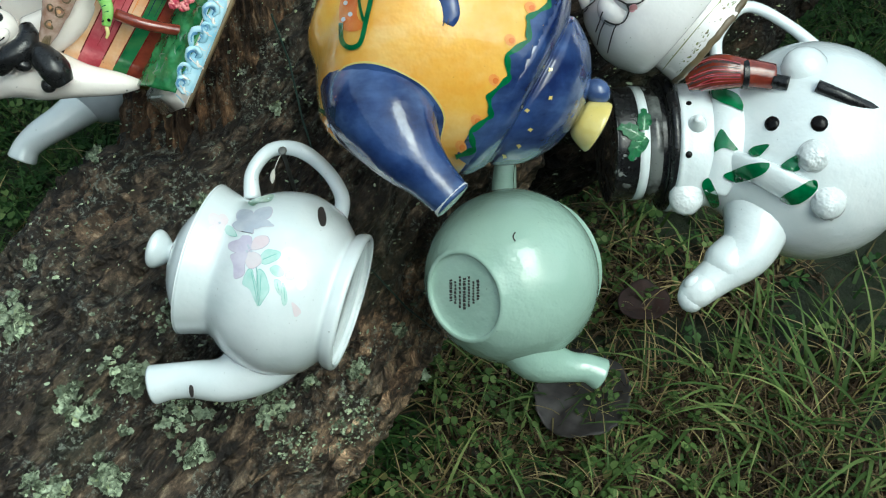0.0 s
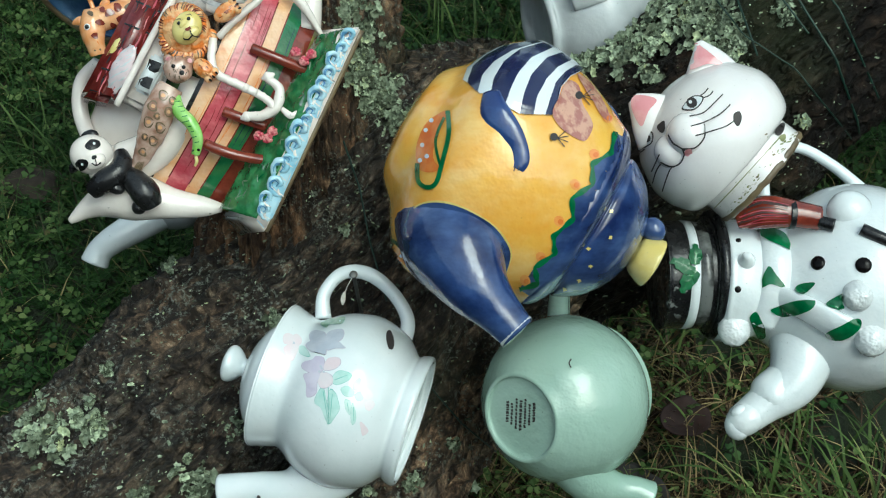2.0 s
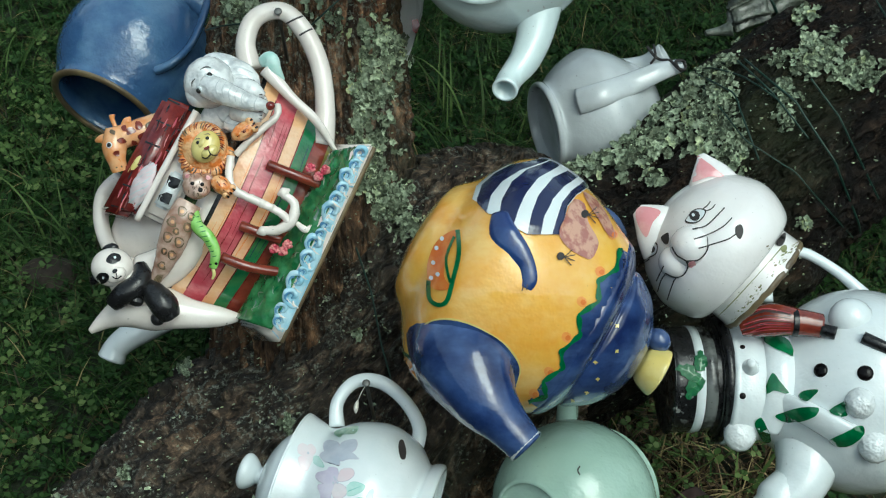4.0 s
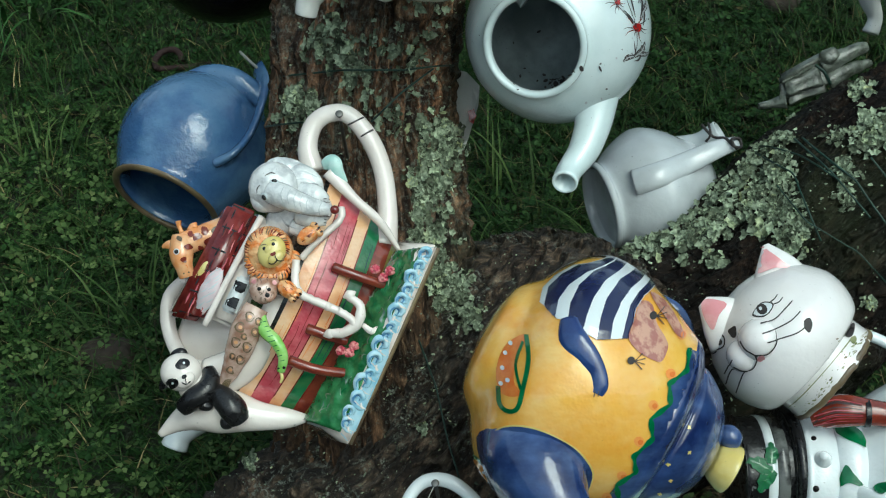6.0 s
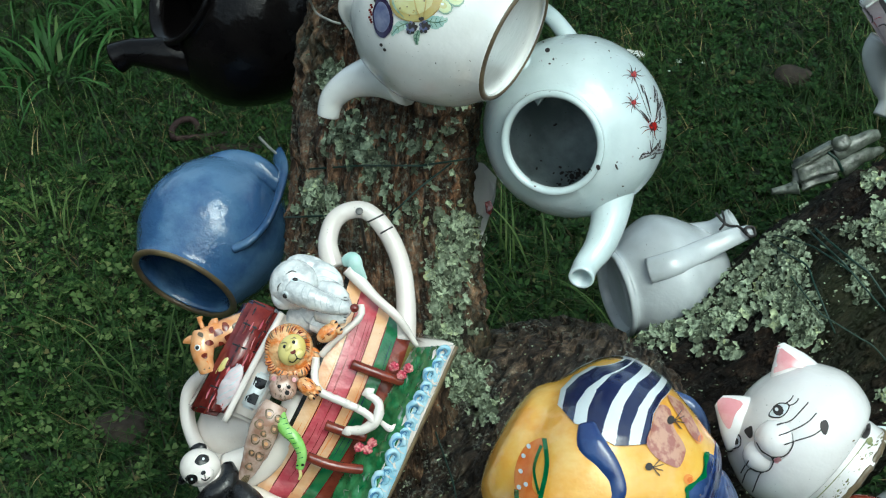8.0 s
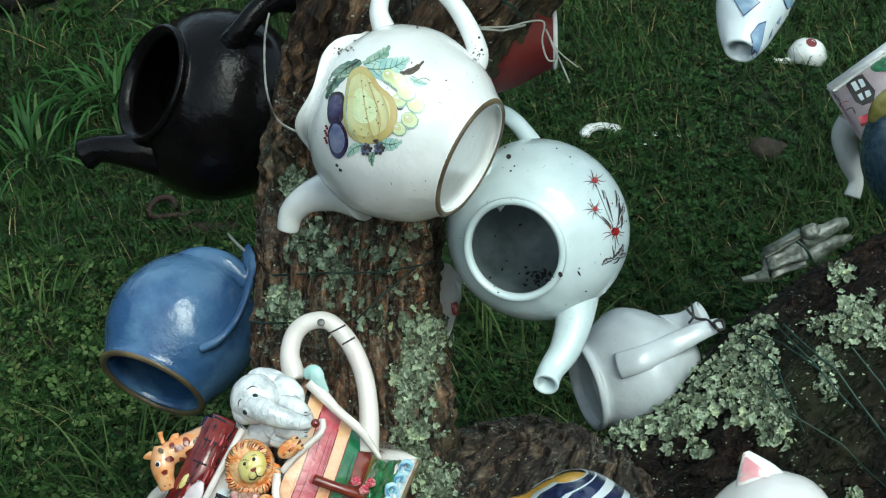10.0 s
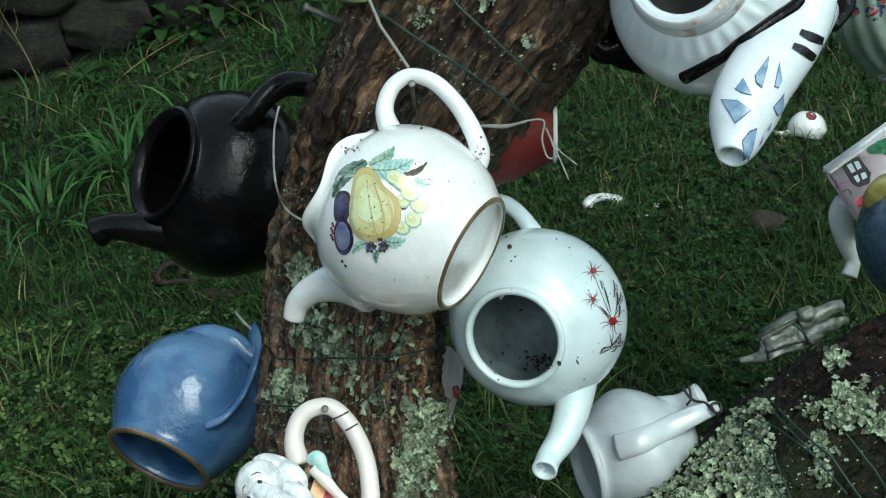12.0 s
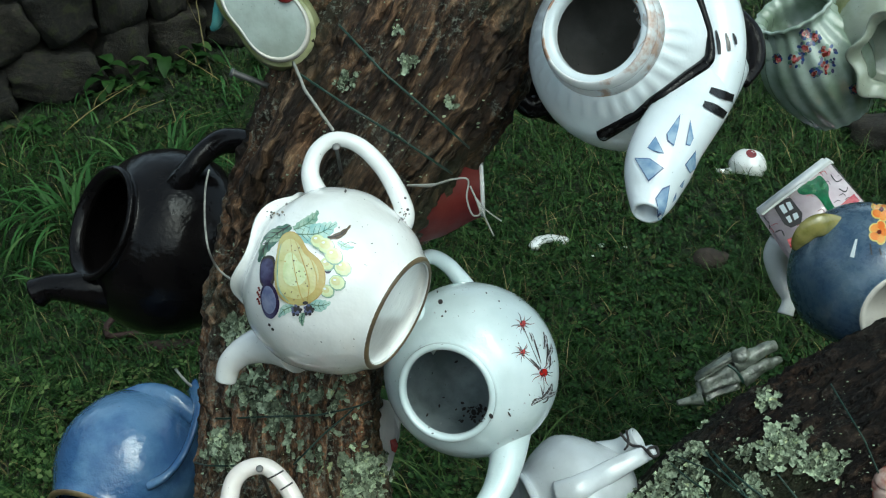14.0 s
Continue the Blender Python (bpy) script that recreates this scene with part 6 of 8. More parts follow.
def pot_troop():
    d = D_TROOP
    s, ax = d.s, (-0.44, 0.06, 0.90)
    c = d(1112, 92)
    o = d.thing("teapot", "white novelty teapot with black bands and blue spout facets", "teapot", "teapots on the tree")
    body = part("body", lathe(c, ax, [(0, -150), (90, -150), (155, -90), (176, -10), (166, 60), (140, 106), (116, 134), (104, 142), (94, 150), (93, 176), (88, 182), (76, 178), (74, 160)], s, 120, ripple=lambda q, r, h: (r * (1 + (0.022 * math.sin(30 * q) if 112 < h < 141 else 0)), h), open_end=True), WHITE, o)
    part("inside", lathe(c, ax, [(0, -120), (150, 0), (130, 90), (80, 150), (74, 160)], s, 48, open_end=True), DARKINSIDE, o, "dark inside, shade of the hollow and grime in its colour")
    part("neck_band", lathe(c, ax, [(95, 150), (97, 158), (97, 168), (94, 174)], s, 56, 1, ring=True), COPPERWASH, o, "worn coppery neck band")
    part("neck_collar", lathe(c, ax, [(105.5, 142), (96, 150), (98.5, 158), (98.5, 170), (94, 180), (88, 184)], s, 80, 2, ring=True), COPPERWASH, o, "white collar rubbed to copper")
    spout = part("spout", tube(d, [(1268, 112, 60), (1232, 178, 122), (1184, 250, 175), (1163, 302, 206), (1152, 348, 226), (1145, 376, 246)], [58, 58, 58, 54, 40, 25], 26, hole=True, flat=0.9), WHITE, o)
    face = part("face", tube(d, [(1230, -40, 60), (1262, 40, 90), (1268, 110, 110), (1252, 170, 120)], [56, 52, 48, 46], 20, flat=0.8), WHITE, o)
    part("handle", tube(d, [(1290, 20, 0), (1330, 60, 20), (1335, 110, 40), (1310, 145, 60)], [20, 18, 18, 18], 12, flat=0.6), BLACKG, o)
    t = tree_of(body, spout, face)
    run = spline([(1066, 238, 13), (1095, 222, 12), (1130, 200, 11), (1180, 164, 10), (1218, 136, 11), (1248, 114, 11), (1257, 96, 9), (1255, 60, 7), (1246, 28, 7), (1236, 0, 8), (1226, -24, 9)], 3)
    part("black_band", tube(d, [(x, y, face_w(d, t, x, y, -3)) for x, y, _ in run], [w for _, _, w in run], 14, k=2), BLACKG, o, "raised glossy black band")
    for p in ([(1256, 160), (1276, 168), (1296, 174)], [(1244, 184), (1262, 192), (1282, 204)]):
        stroke("painted_band", d, p, [10, 15, 13], BLACKPAINT, o, t, 0.0014)
    for x, y, z, w in ((1267, 55, 97, 7), (1284, 60, 91, 6), (1296, 60, 80, 5)):
        stroke("painted_slit", d, [(x, y), (x + 4, (y + z) / 2), (x + 6, z)], [w * 0.5, w, w * 0.7], BLACKPAINT, o, t, 0.0014)
    for out in ([(1125, 281), (1150, 282), (1173, 298), (1148, 320)], [(1147, 262), (1160, 244), (1174, 272), (1156, 268)], [(1180, 238), (1203, 205), (1200, 226), (1192, 258), (1182, 250)], [(1213, 256), (1221, 215), (1226, 245), (1220, 258)],
                [(1212, 292), (1230, 268), (1229, 298), (1220, 306)], [(1160, 352), (1172, 335), (1184, 330), (1178, 365), (1166, 396), (1164, 370)], [(1189, 358), (1196, 340), (1194, 352)], [(1202, 330), (1210, 318), (1206, 332)]):
        mx, my = sum(q[0] for q in out) / len(out), sum(q[1] for q in out) / len(out)
        paint("facet_edge", d, [(mx + (q[0] - mx) * 1.08, my + (q[1] - my) * 1.08) for q in out], NAVY, o, t, 0.0008, False)
        paint("blue_facet", d, [(mx + (q[0] - mx) * 0.97, my + (q[1] - my) * 0.97) for q in out], FACETBLUE, o, t, 0.0012, False)
    for x, y, r in ((1128, 56, 34), (1140, 95, 26), (1118, 22, 24), (1130, 128, 18), (1112, 150, 14)):
        dot("worn_patch", d, x, y, r, COPPERWASH, o, t, 0.5, 70, 0.0006)
    return o


for build in (pot_white, pot_green, pot_yellow, pot_cat, pot_snow, pot_daisy, pot_grey, pot_blue, pot_black, pot_fruit, pot_troop):
    build()


def quad_grid(bm, f, nu, nv):
    g = [[bm.verts.new(f(i / nu, j / nv)) for j in range(nv + 1)] for i in range(nu + 1)]
    for i in range(nu):
        for j in range(nv):
            bm.faces.new((g[i][j], g[i + 1][j], g[i + 1][j + 1], g[i][j + 1]))
    return g


def block(d, front, back, bevel, bm=None):
    """A bevelled block between two four-cornered faces of sheet points."""
    own = bmesh.new()
    a = [own.verts.new(d(*p)) for p in front]
    b = [own.verts.new(d(*p)) for p in back]
    own.faces.new(a)
    own.faces.new(b[::-1])
    for i in range(4):
        own.faces.new((a[i], b[i], b[(i + 1) % 4], a[(i + 1) % 4]))
    if bevel:
        bmesh.ops.bevel(own, geom=own.edges[:], offset=bevel * d.s, segments=2, affect="EDGES")
    if bm is None:
        return own
    me = bpy.data.meshes.new("tmp")
    own.to_mesh(me)
    own.free()
    bm.from_mesh(me)
    bpy.data.meshes.remove(me)
    return bm


def crumple(bm, depth, scale):
    """Uneven hand-modelled surface."""
    bm.normal_update()
    for v in bm.verts:
        v.co += v.normal * depth * noise.noise(v.co * scale)


def pot_ark():
    d = D_ARK
    o = d.thing("ark_teapot", "ark-shaped teapot with moulded animals and striped hull, hung from nail", "teapot", "teapots on the tree")
    bands = [(0.11, OLIVE), (0.26, BRICKRED), (0.41, HULLGREEN), (0.55, HULLPEACH), (0.79, HULLROSE), (0.95, HULLPEACH), (1.01, BLACKPAINT)]
    k0, k1, r0, r1 = np.array((732, 488)), np.array((571, 788)), np.array((604, 354)), np.array((430, 749))

    def at(u, h, side):
        p = (k0 * (1 - u) + k1 * u) * (1 - h) + (r0 * (1 - u) + r1 * u) * h
        bulge = max(0.0, math.sin(math.pi * (0.04 + 0.92 * u))) ** 0.55
        p = p + np.array((15, 9)) * math.sin(math.pi * u)
        w = side * 92 * bulge * (0.50 + 0.50 * math.sin(0.5 * math.pi * min(1, h * 1.1))) - 20
        return d(p[0], p[1], w)

    bm = bmesh.new()
    lo = 0.0
    for k, (hi, _) in enumerate(bands):
        hi = min(hi, 1.0)
        for side in (1, -1):
            n0 = len(bm.faces)
            quad_grid(bm, lambda u, v: at(u, lo + (hi - lo) * v, side), 36, 3)
            bm.faces.ensure_lookup_table()
            for f in bm.faces[n0:]:
                f.material_index = k
        lo = hi
    n0 = len(bm.faces)
    quad_grid(bm, lambda u, v: at(u, 0.90, 1).lerp(at(u, 0.90, -1), v), 20, 6)
    bm.faces.ensure_lookup_table()
    for f in bm.faces[n0:]:
        f.material_index = len(bands)
    bmesh.ops.remove_doubles(bm, verts=bm.verts[:], dist=0.0002)
    hull = part("hull", bm, [m for _, m in bands] + [ARKWHITE], o, "boat hull striped rose, peach, green and brown")
    # base with green mound and wave edge
    slab = part("base", block(d, [(766, 486, 96), (798, 482, 92), (641, 836, 92), (620, 812, 96)], [(700, 470, -110), (738, 470, -120), (590, 820, -120), (560, 790, -110)], 4), ARKWHITE, o, "oblong base with blue wave edge")

    def mound(u, v):
        p = (np.array((720, 492)) * (1 - u) + np.array((558, 788)) * u) * (1 - v) + (np.array((770, 487)) * (1 - u) + np.array((624, 812)) * u) * v
        return d(p[0], p[1], 30 + 68 * v ** 0.8 + 9 * noise.noise((u * 14, v * 5, 1.0)) + 5 * noise.noise((u * 40, v * 12, 3.0)))

    gm = bmesh.new()
    quad_grid(gm, mound, 60, 14)
    r_ = bmesh.ops.extrude_face_region(gm, geom=gm.faces[:])
    for v_ in r_["geom"]:
        if isinstance(v_, bmesh.types.BMVert):
            v_.co.z -= 26 * d.s
    part("grass_mound", gm, GRASSGREEN, o, "moulded green grass")
    gmd = [c for c in o.children if c.name.startswith("grass_mound")][0]
    tg = tree_of(gmd)
    rg_ = random.Random(51)
    for k in range(90):
        f, g_ = rg_.random(), rg_.random()
        x, y = 722 - 162 * f + 46 * g_, 492 + 298 * f + 8 * g_
        stroke("grass_stroke", d, [(x, y), (x + rg_.uniform(-3, 5), y - rg_.uniform(4, 9)), (x + rg_.uniform(-2, 10), y - rg_.uniform(8, 18))], [0.6, 2.2, 0.5], (LEAFGREEN, DEEPPRINT, GRASSGREEN)[k % 3], gmd, tg, 0.0012, k=3)
    ts = tree_of(slab)
    paint("wave_band", d, [(768, 489), (796, 485), (641, 832), (622, 811)], SKYBLUE, o, ts, 0.001, False, 4)
    wv, wl = bmesh.new(), bmesh.new()
    rw = random.Random(17)
    curls = []
    f = 0.03
    while f < 0.97:
        sz = rw.uniform(0.55, 1.0)
        curls.append((780 - 152 * f + rw.uniform(-4, 3), 490 + 325 * f, sz, rw.uniform(-0.4, 0.4)))
        f += 0.082 * sz
    for x, y, z, tw in curls:
        ct, st = math.cos(tw) * z, math.sin(tw) * z
        def sw(px, py, w):
            return (x + px * ct - py * st, y + px * st + py * ct, w)
        tube(d, [sw(2, 22, 92), sw(-9, 16, 95), sw(-15, 0, 98), sw(-8, -13, 100), sw(5, -11, 98), sw(7, 0, 97), sw(-1, 4, 96)], [3 * z, 4 * z, 5 * z, 5.5 * z, 4.5 * z, 4 * z, 2.5 * z], 10, bm=wv)
        tube(d, [sw(2, 24, 92), sw(-4, 17, 95), sw(-2, 8, 96)], [1.5, 3 * z, 1.5], 8, bm=wl)
    crumple(wv, 0.0010, 200)
    wr = part("wave_relief", wv, SKYBLUE, o, "curling blue waves in relief", kind="stuff")
    part("wave_foam", wl, ARKWHITE, o, "white foam between the waves", kind="stuff")
    tw_ = tree_of(slab, wr)
    for x, y, z, tw in curls:
        sp = [(x - 4 + z * (2 + 9 * (1 - j / 8)) * math.cos(j * 0.8 + 2.4 + tw), y + z * (2 + 10 * (1 - j / 8)) * math.sin(j * 0.8 + 2.4 + tw)) for j in range(8)]
        stroke("wave_line", d, sp, [1, 2.4, 3.2, 2, 3, 1.5, 2, 0.8], WAVEBLUE, o, tw_, 0.0012, k=3)
        stroke("wave_line", d, [(x + 10 * z, y + 20 * z), (x - 2, y + 14 * z), (x - 12 * z, y + 4)], [0.8, 2.2, 0.8], WAVEBLUE if z > 1 else ARKWHITE, o, tw_, 0.0012, k=3)
    part("base_edge", tube(d, [(797, 487, 84), (720, 660, 84), (640, 832, 84)], [5, 5, 5], 8), RIMBROWN, o, "bare brown bottom edge")
    # spout, handle, far rim
    part("spout", tube(d, [(562, 786, 20), (530, 786, 30), (480, 782, 34), (420, 772, 30), (372, 776, 22), (336, 792, 14), (306, 814, 10)], [8, 18, 26, 40, 32, 18, 6], 20, flat=0.9), ARKWHITE, o, "white bow drawn out into a pouring lip")
    part("handle", tube(d, [(578, 352, -10), (568, 310, -14), (578, 270, -16), (605, 250, -16), (640, 252, -16), (676, 292, -16), (700, 350, -16), (708, 420, -14), (704, 480, -5)], [22, 18, 17, 16, 16, 17, 17, 18, 22], 16), ARKWHITE, o)
    part("stern", tube(d, [(606, 352, 30), (650, 400, 34), (694, 440, 30), (728, 490, 14)], [14, 9, 8, 4], 14), ARKWHITE, o)
    part("far_rim", tube(d, [(352, 540, -50), (326, 568, -60), (320, 606, -60), (328, 645, -55), (350, 685, -30), (380, 700, -10)], [13, 14, 14, 14, 15, 18], 12), ARKWHITE, o)
    inn = ball(d, 412, 640, -75, 82, 0.95, 0.9, 0.5)
    part("inside", inn, ARKWHITE, o, "shadowed pale inside of the boat")
    part("deck", tube(d, [(400, 715, 20), (450, 690, 40), (492, 640, 45), (520, 570, 45)], [38, 34, 28, 22], 16, flat=0.7), ARKWHITE, o)
    tie = tree_of([c for c in o.children if c.name.startswith("handle")][0])
    for q_ in ([(638, 270), (655, 262), (672, 254)], [(662, 290), (676, 282), (692, 274)]):
        stroke("wire_tie", d, q_, 3.2, SOOT, o, tie, 0.0008)
    # cabin and roof
    cabin = part("cabin", block(d, [(482, 424, 55), (516, 452, 58), (448, 634, 60), (388, 606, 55)], [(470, 420, -60), (500, 450, -60), (440, 630, -60), (380, 600, -60)], 7), ARKWHITE, o)
    roof = part("roof", block(d, [(432, 404, 66), (484, 424, 70), (382, 616, 66), (326, 604, 50)], [(420, 410, -70), (470, 424, -70), (370, 616, -70), (316, 604, -70)], 8), MAROON, o)
    tc = tree_of(cabin)
    part("window_frame", block(d, [(446, 532, 64), (472, 544, 64), (440, 606, 66), (414, 594, 66)], [(446, 532, 40), (472, 544, 40), (440, 606, 40), (414, 594, 40)], 4), WHITE, cabin)
    tc = tree_of([c for c in cabin.children if c.name.startswith("window_frame")][0])
    for x, y in ((450, 556), (436, 582)):
        paint("cabin_window", d, [(x - 9, y - 14), (x + 12, y - 6), (x + 5, y + 12), (x - 14, y + 4)], BLACKPAINT, cabin, tc, 0.0012, False)
    tr = tree_of(roof)
    rq = random.Random(41)
    for k in range(60):
        f, g = rq.random(), rq.random()
        x, y = 440 - 96 * f + 40 * g, 410 + 186 * f + 17 * g
        stroke("roof_brush", d, [(x, y), (x - 5, y + 10), (x - 9, y + rq.uniform(14, 24))], [0.6, rq.uniform(1.5, 3.5), 0.6], (BLACKPAINT, ROSE, BRICKRED)[k % 3], roof, tr, 0.0006 + 0.00003 * k, k=3)
    for k in range(6):
        f = k / 5
        stroke("roof_ridge", d, [(438 - 96 * f, 410 + 186 * f), (478 - 92 * f, 428 + 182 * f)], 3, BLACKPAINT, roof, tr, 0.001, k=2)
    part("roof_trim", tube(d, [(487, 430, 70), (436, 524, 72), (386, 622, 68)], [6, 6, 6], 8), ARKWHITE, o)
    # dove on the roof
    dv = tube(d, [(414, 522, 66), (402, 545, 70), (390, 570, 68), (378, 598, 58)], [7, 15, 17, 9], 16, flat=0.45, flat_axis=(0.9, 0.45, 0.0))
    crumple(dv, 0.0016, 190)
    dove = part("dove", dv, PINKWHITE, o, "grey-white bird resting on the roof")
    t = tree_of(dove)
    for k in range(16):
        x, y = 412 - 2.1 * k + 9 * math.sin(k * 2.2), 524 + 4.6 * k
        stroke("feather_line", d, [(x - 7, y + 3), (x, y), (x + 6, y - 5)], [0.8, 2.2, 0.8], GREYWHITE, dove, t, 0.0007, k=3)
    # elephant
    e = ball(d, 508, 380, 60, 42, 1.02, 1.05, 0.85, 0, 36)
    ball(d, 492, 400, 64, 24, 1.0, 1.0, 0.8, 0, 24, bm=e)
    ball(d, 534, 354, 40, 34, 1.25, 0.75, 0.5, -18, 28, bm=e)
    ball(d, 560, 372, 46, 36, 1.05, 0.85, 0.5, -35, 28, bm=e)
    ball(d, 536, 434, 40, 38, 1.15, 0.8, 0.7, 20, 28, bm=e)
    ball(d, 578, 418, 44, 34, 1.0, 0.9, 0.7, 0, 24, bm=e)
    crumple(e, 0.0006, 95)
    tube(d, [(506, 388, 96), (530, 398, 110), (556, 408, 112), (582, 416, 106), (604, 420, 98)], [21, 21, 18, 15, 11], 18, bm=e)
    for pts, r_ in (([(556, 384, 80), (582, 392, 88), (602, 404, 84)], [13, 16, 9]), ([(552, 430, 74), (578, 434, 84), (600, 436, 80)], [15, 16, 11]), ([(540, 448, 62), (566, 456, 66), (584, 456, 62)], [14, 14, 9])):
        tube(d, pts, r_, 14, bm=e)
    crumple(e, 0.0005, 220)
    el = part("elephant", e, GREYWASH, o, "pale grey-white elephant")
    t = tree_of(el)
    for x, y, tn in ((510, 370, 20), (493, 397, 60)):
        bead("eye_white", d, x, y, 8.0, WHITE, el, t, 0.22)
        bead("eye", d, x, y + 0.5, 5.2, BLACKPAINT, el, t, 1.0)
    stroke("brow", d, [(494, 360), (504, 355), (512, 357)], [1, 2, 1], SOOT, el, t)
    stroke("brow", d, [(480, 390), (481, 381), (486, 376)], [1, 2, 1], SOOT, el, t)
    for k in range(7):
        x, y = 524 + 11 * k, 390 + 4.5 * k
        stroke("trunk_crease", d, [(x + 4, y - 11), (x - 2, y + 2), (x + 1, y + 16)], [0.6, 2.0, 0.6], GREYWHITE, el, t, 0.0007, k=4)
    for p in ([(528, 340), (552, 338), (578, 348)], [(540, 356), (560, 352), (584, 362)], [(548, 366), (568, 366), (588, 378)], [(520, 430), (532, 446), (552, 454)], [(556, 424), (572, 426), (590, 424)]):
        stroke("grey_wash", d, p, [1, 3, 1], GREYWHITE, el, t, 0.0007)
    for y in (430, 436, 442, 400, 406):
        stroke("toe_line", d, [(596, y), (606, y + 1)], 1.5, SOOT, el, t, 0.0008, k=2)
    part("red_berry", ball(d, 616, 420, 98, 8, n=12), MAROON, o)
    part("stern_post", tube(d, [(596, 340, 30), (612, 336, 36), (620, 352, 36), (634, 372, 32)], [9, 15, 13, 6], 14, flat=0.7), MINT, o, "pale mint stern post")
    # lion
    rl = random.Random(6)
    li = part("lion", ball(d, 500, 492, 76, 42, 1.0, 1.02, 0.7, 0, 32), FURGLAZE, o, "orange-maned lion")
    m = bmesh.new()
    for k in range(84):
        a = k * 2.399
        q = 21 + 27 * ((k * 0.618) % 1.0)
        x, y = 500 + q * math.cos(a), 493 + q * math.sin(a)
        sway = 0.6 + 1.0 * math.sin(2.0 * a + 1.0) + rl.uniform(-0.6, 0.6)
        reach = rl.uniform(9, 19)
        ex, ey = x + reach * math.cos(a + sway), y + reach * math.sin(a + sway)
        w0 = 112 - q * 0.75
        tube(d, [(x - 6 * math.cos(a), y - 6 * math.sin(a), w0), ((x + ex) / 2, (y + ey) / 2, w0 + 3), (ex, ey, w0 - 10)], [4, rl.uniform(3.5, 6.5), 1.0], 8, 3, bm=m)
    mane = part("mane", m, FURGLAZE, li, kind="stuff")
    tm = tree_of(li, mane)
    for k in range(40):
        a, q = k * 2.399, 24 + 22 * ((k * 0.618) % 1.0)
        x, y = 500 + q * math.cos(a), 493 + q * math.sin(a)
        stroke("mane_line", d, [(x, y), (x + 7 * math.cos(a + 0.3), y + 7 * math.sin(a + 0.3)), (x + 13 * math.cos(a + 0.5), y + 13 * math.sin(a + 0.5))], [0.6, 2.4, 0.6], BRICKRED if k % 3 else RIMBROWN, li, tm, 0.0007, k=3)
    f = ball(d, 505, 494, 104, 25, 0.92, 1.12, 0.6, -25, 28)
    ball(d, 512, 504, 116, 12, 1.25, 0.85, 0.7, 40, 18, bm=f)
    ball(d, 499, 489, 116, 7, 0.8, 1.3, 0.7, -30, 14, bm=f)
    fc = part("lion_face", f, PALEYEL, li)
    t = tree_of(fc)
    for x, y in ((492, 488), (508, 480)):
        bead("eye", d, x, y, 3.2, BLACKPAINT, fc, t, 0.8)
        stroke("brow", d, [(x - 5, y - 5), (x + 1, y - 7), (x + 5, y - 5)], [0.6, 1.8, 0.6], RIMBROWN, fc, t)
    dot("nose", d, 508, 498, 5, BRICKRED, fc, t, 0.7, 30, 0.0012)
    stroke("mouth", d, [(511, 501), (515, 508), (523, 508), (528, 500)], 1.8, BLACKPAINT, fc, t, 0.0012)
    stroke("mouth", d, [(514, 508), (508, 514), (501, 513)], 1.8, BLACKPAINT, fc, t, 0.0012)
    # bear, paws, spotted leopard
    b = ball(d, 490, 562, 92, 24, 1.0, 0.92, 0.8, 0, 28)
    ball(d, 474, 546, 86, 9, 1, 1, 0.6, bm=b)
    ball(d, 509, 548, 90, 9, 1, 1, 0.6, bm=b)
    ball(d, 496, 573, 106, 11, 1.2, 0.9, 0.7, bm=b)
    crumple(b, 0.0010, 240)
    br = part("bear", b, BROWNFUR, o)
    t = tree_of(br)
    for x, y, r in ((483, 559, 3.4), (500, 560, 3.4), (497, 570, 4.2)):
        bead("eye" if r < 4 else "nose", d, x, y, r, BLACKPAINT, br, t, 0.9)
    for x, y in ((474, 546), (509, 548)):
        dot("inner_ear", d, x, y, 4.5, PINK, br, t, lift=0.0010)
    for k in range(22):
        x, y = rl.gauss(490, 13), rl.gauss(560, 12)
        stroke("fur_line", d, [(x, y), (x + rl.uniform(-3, 3), y + 6)], [1.4, 0.5], RIMBROWN, br, t, 0.0007, k=2)
    for x, y, w, sx, tn in ((533, 560, 96, 1.15, -40), (570, 464, 92, 1.35, 35)):
        pw = ball(d, x, y, w, 17, sx, 0.85, 0.8, tn, 20)
        for k in (-1, 0, 1):
            q = radians(tn)
            ball(d, x + 17 * math.cos(q) + 8 * k * math.sin(q), y - 17 * math.sin(q) + 8 * k * math.cos(q), w + 3, 7, bm=pw, n=12)
        pob = part("paw", pw, FURGLAZE, o)
        tp = tree_of(pob)
        for k in (-1, 0, 1):
            dot("claw", d, x + 21 * math.cos(q) + 8 * k * math.sin(q), y - 21 * math.sin(q) + 8 * k * math.cos(q), 2.6, BLACKPAINT, pob, tp, 0.6, tn)
        for k in range(10):
            x2, y2 = x + rl.gauss(0, 8), y + rl.gauss(0, 8)
            stroke("fur_line", d, [(x2, y2), (x2 + 6 * math.cos(q), y2 - 6 * math.sin(q))], [1.6, 0.5], BRICKRED, pob, tp, 0.0007, k=2)
    sb = tube(d, [(478, 590, 84), (462, 622, 86), (448, 660, 78), (434, 696, 68), (420, 722, 56), (408, 736, 46)], [20, 25, 24, 17, 11, 14], 20, flat=0.8)
    crumple(sb, 0.0010, 160)
    sl = part("spotted_body", sb, BROWNFUR, o, "brown spotted animal body")
    t = tree_of(sl)
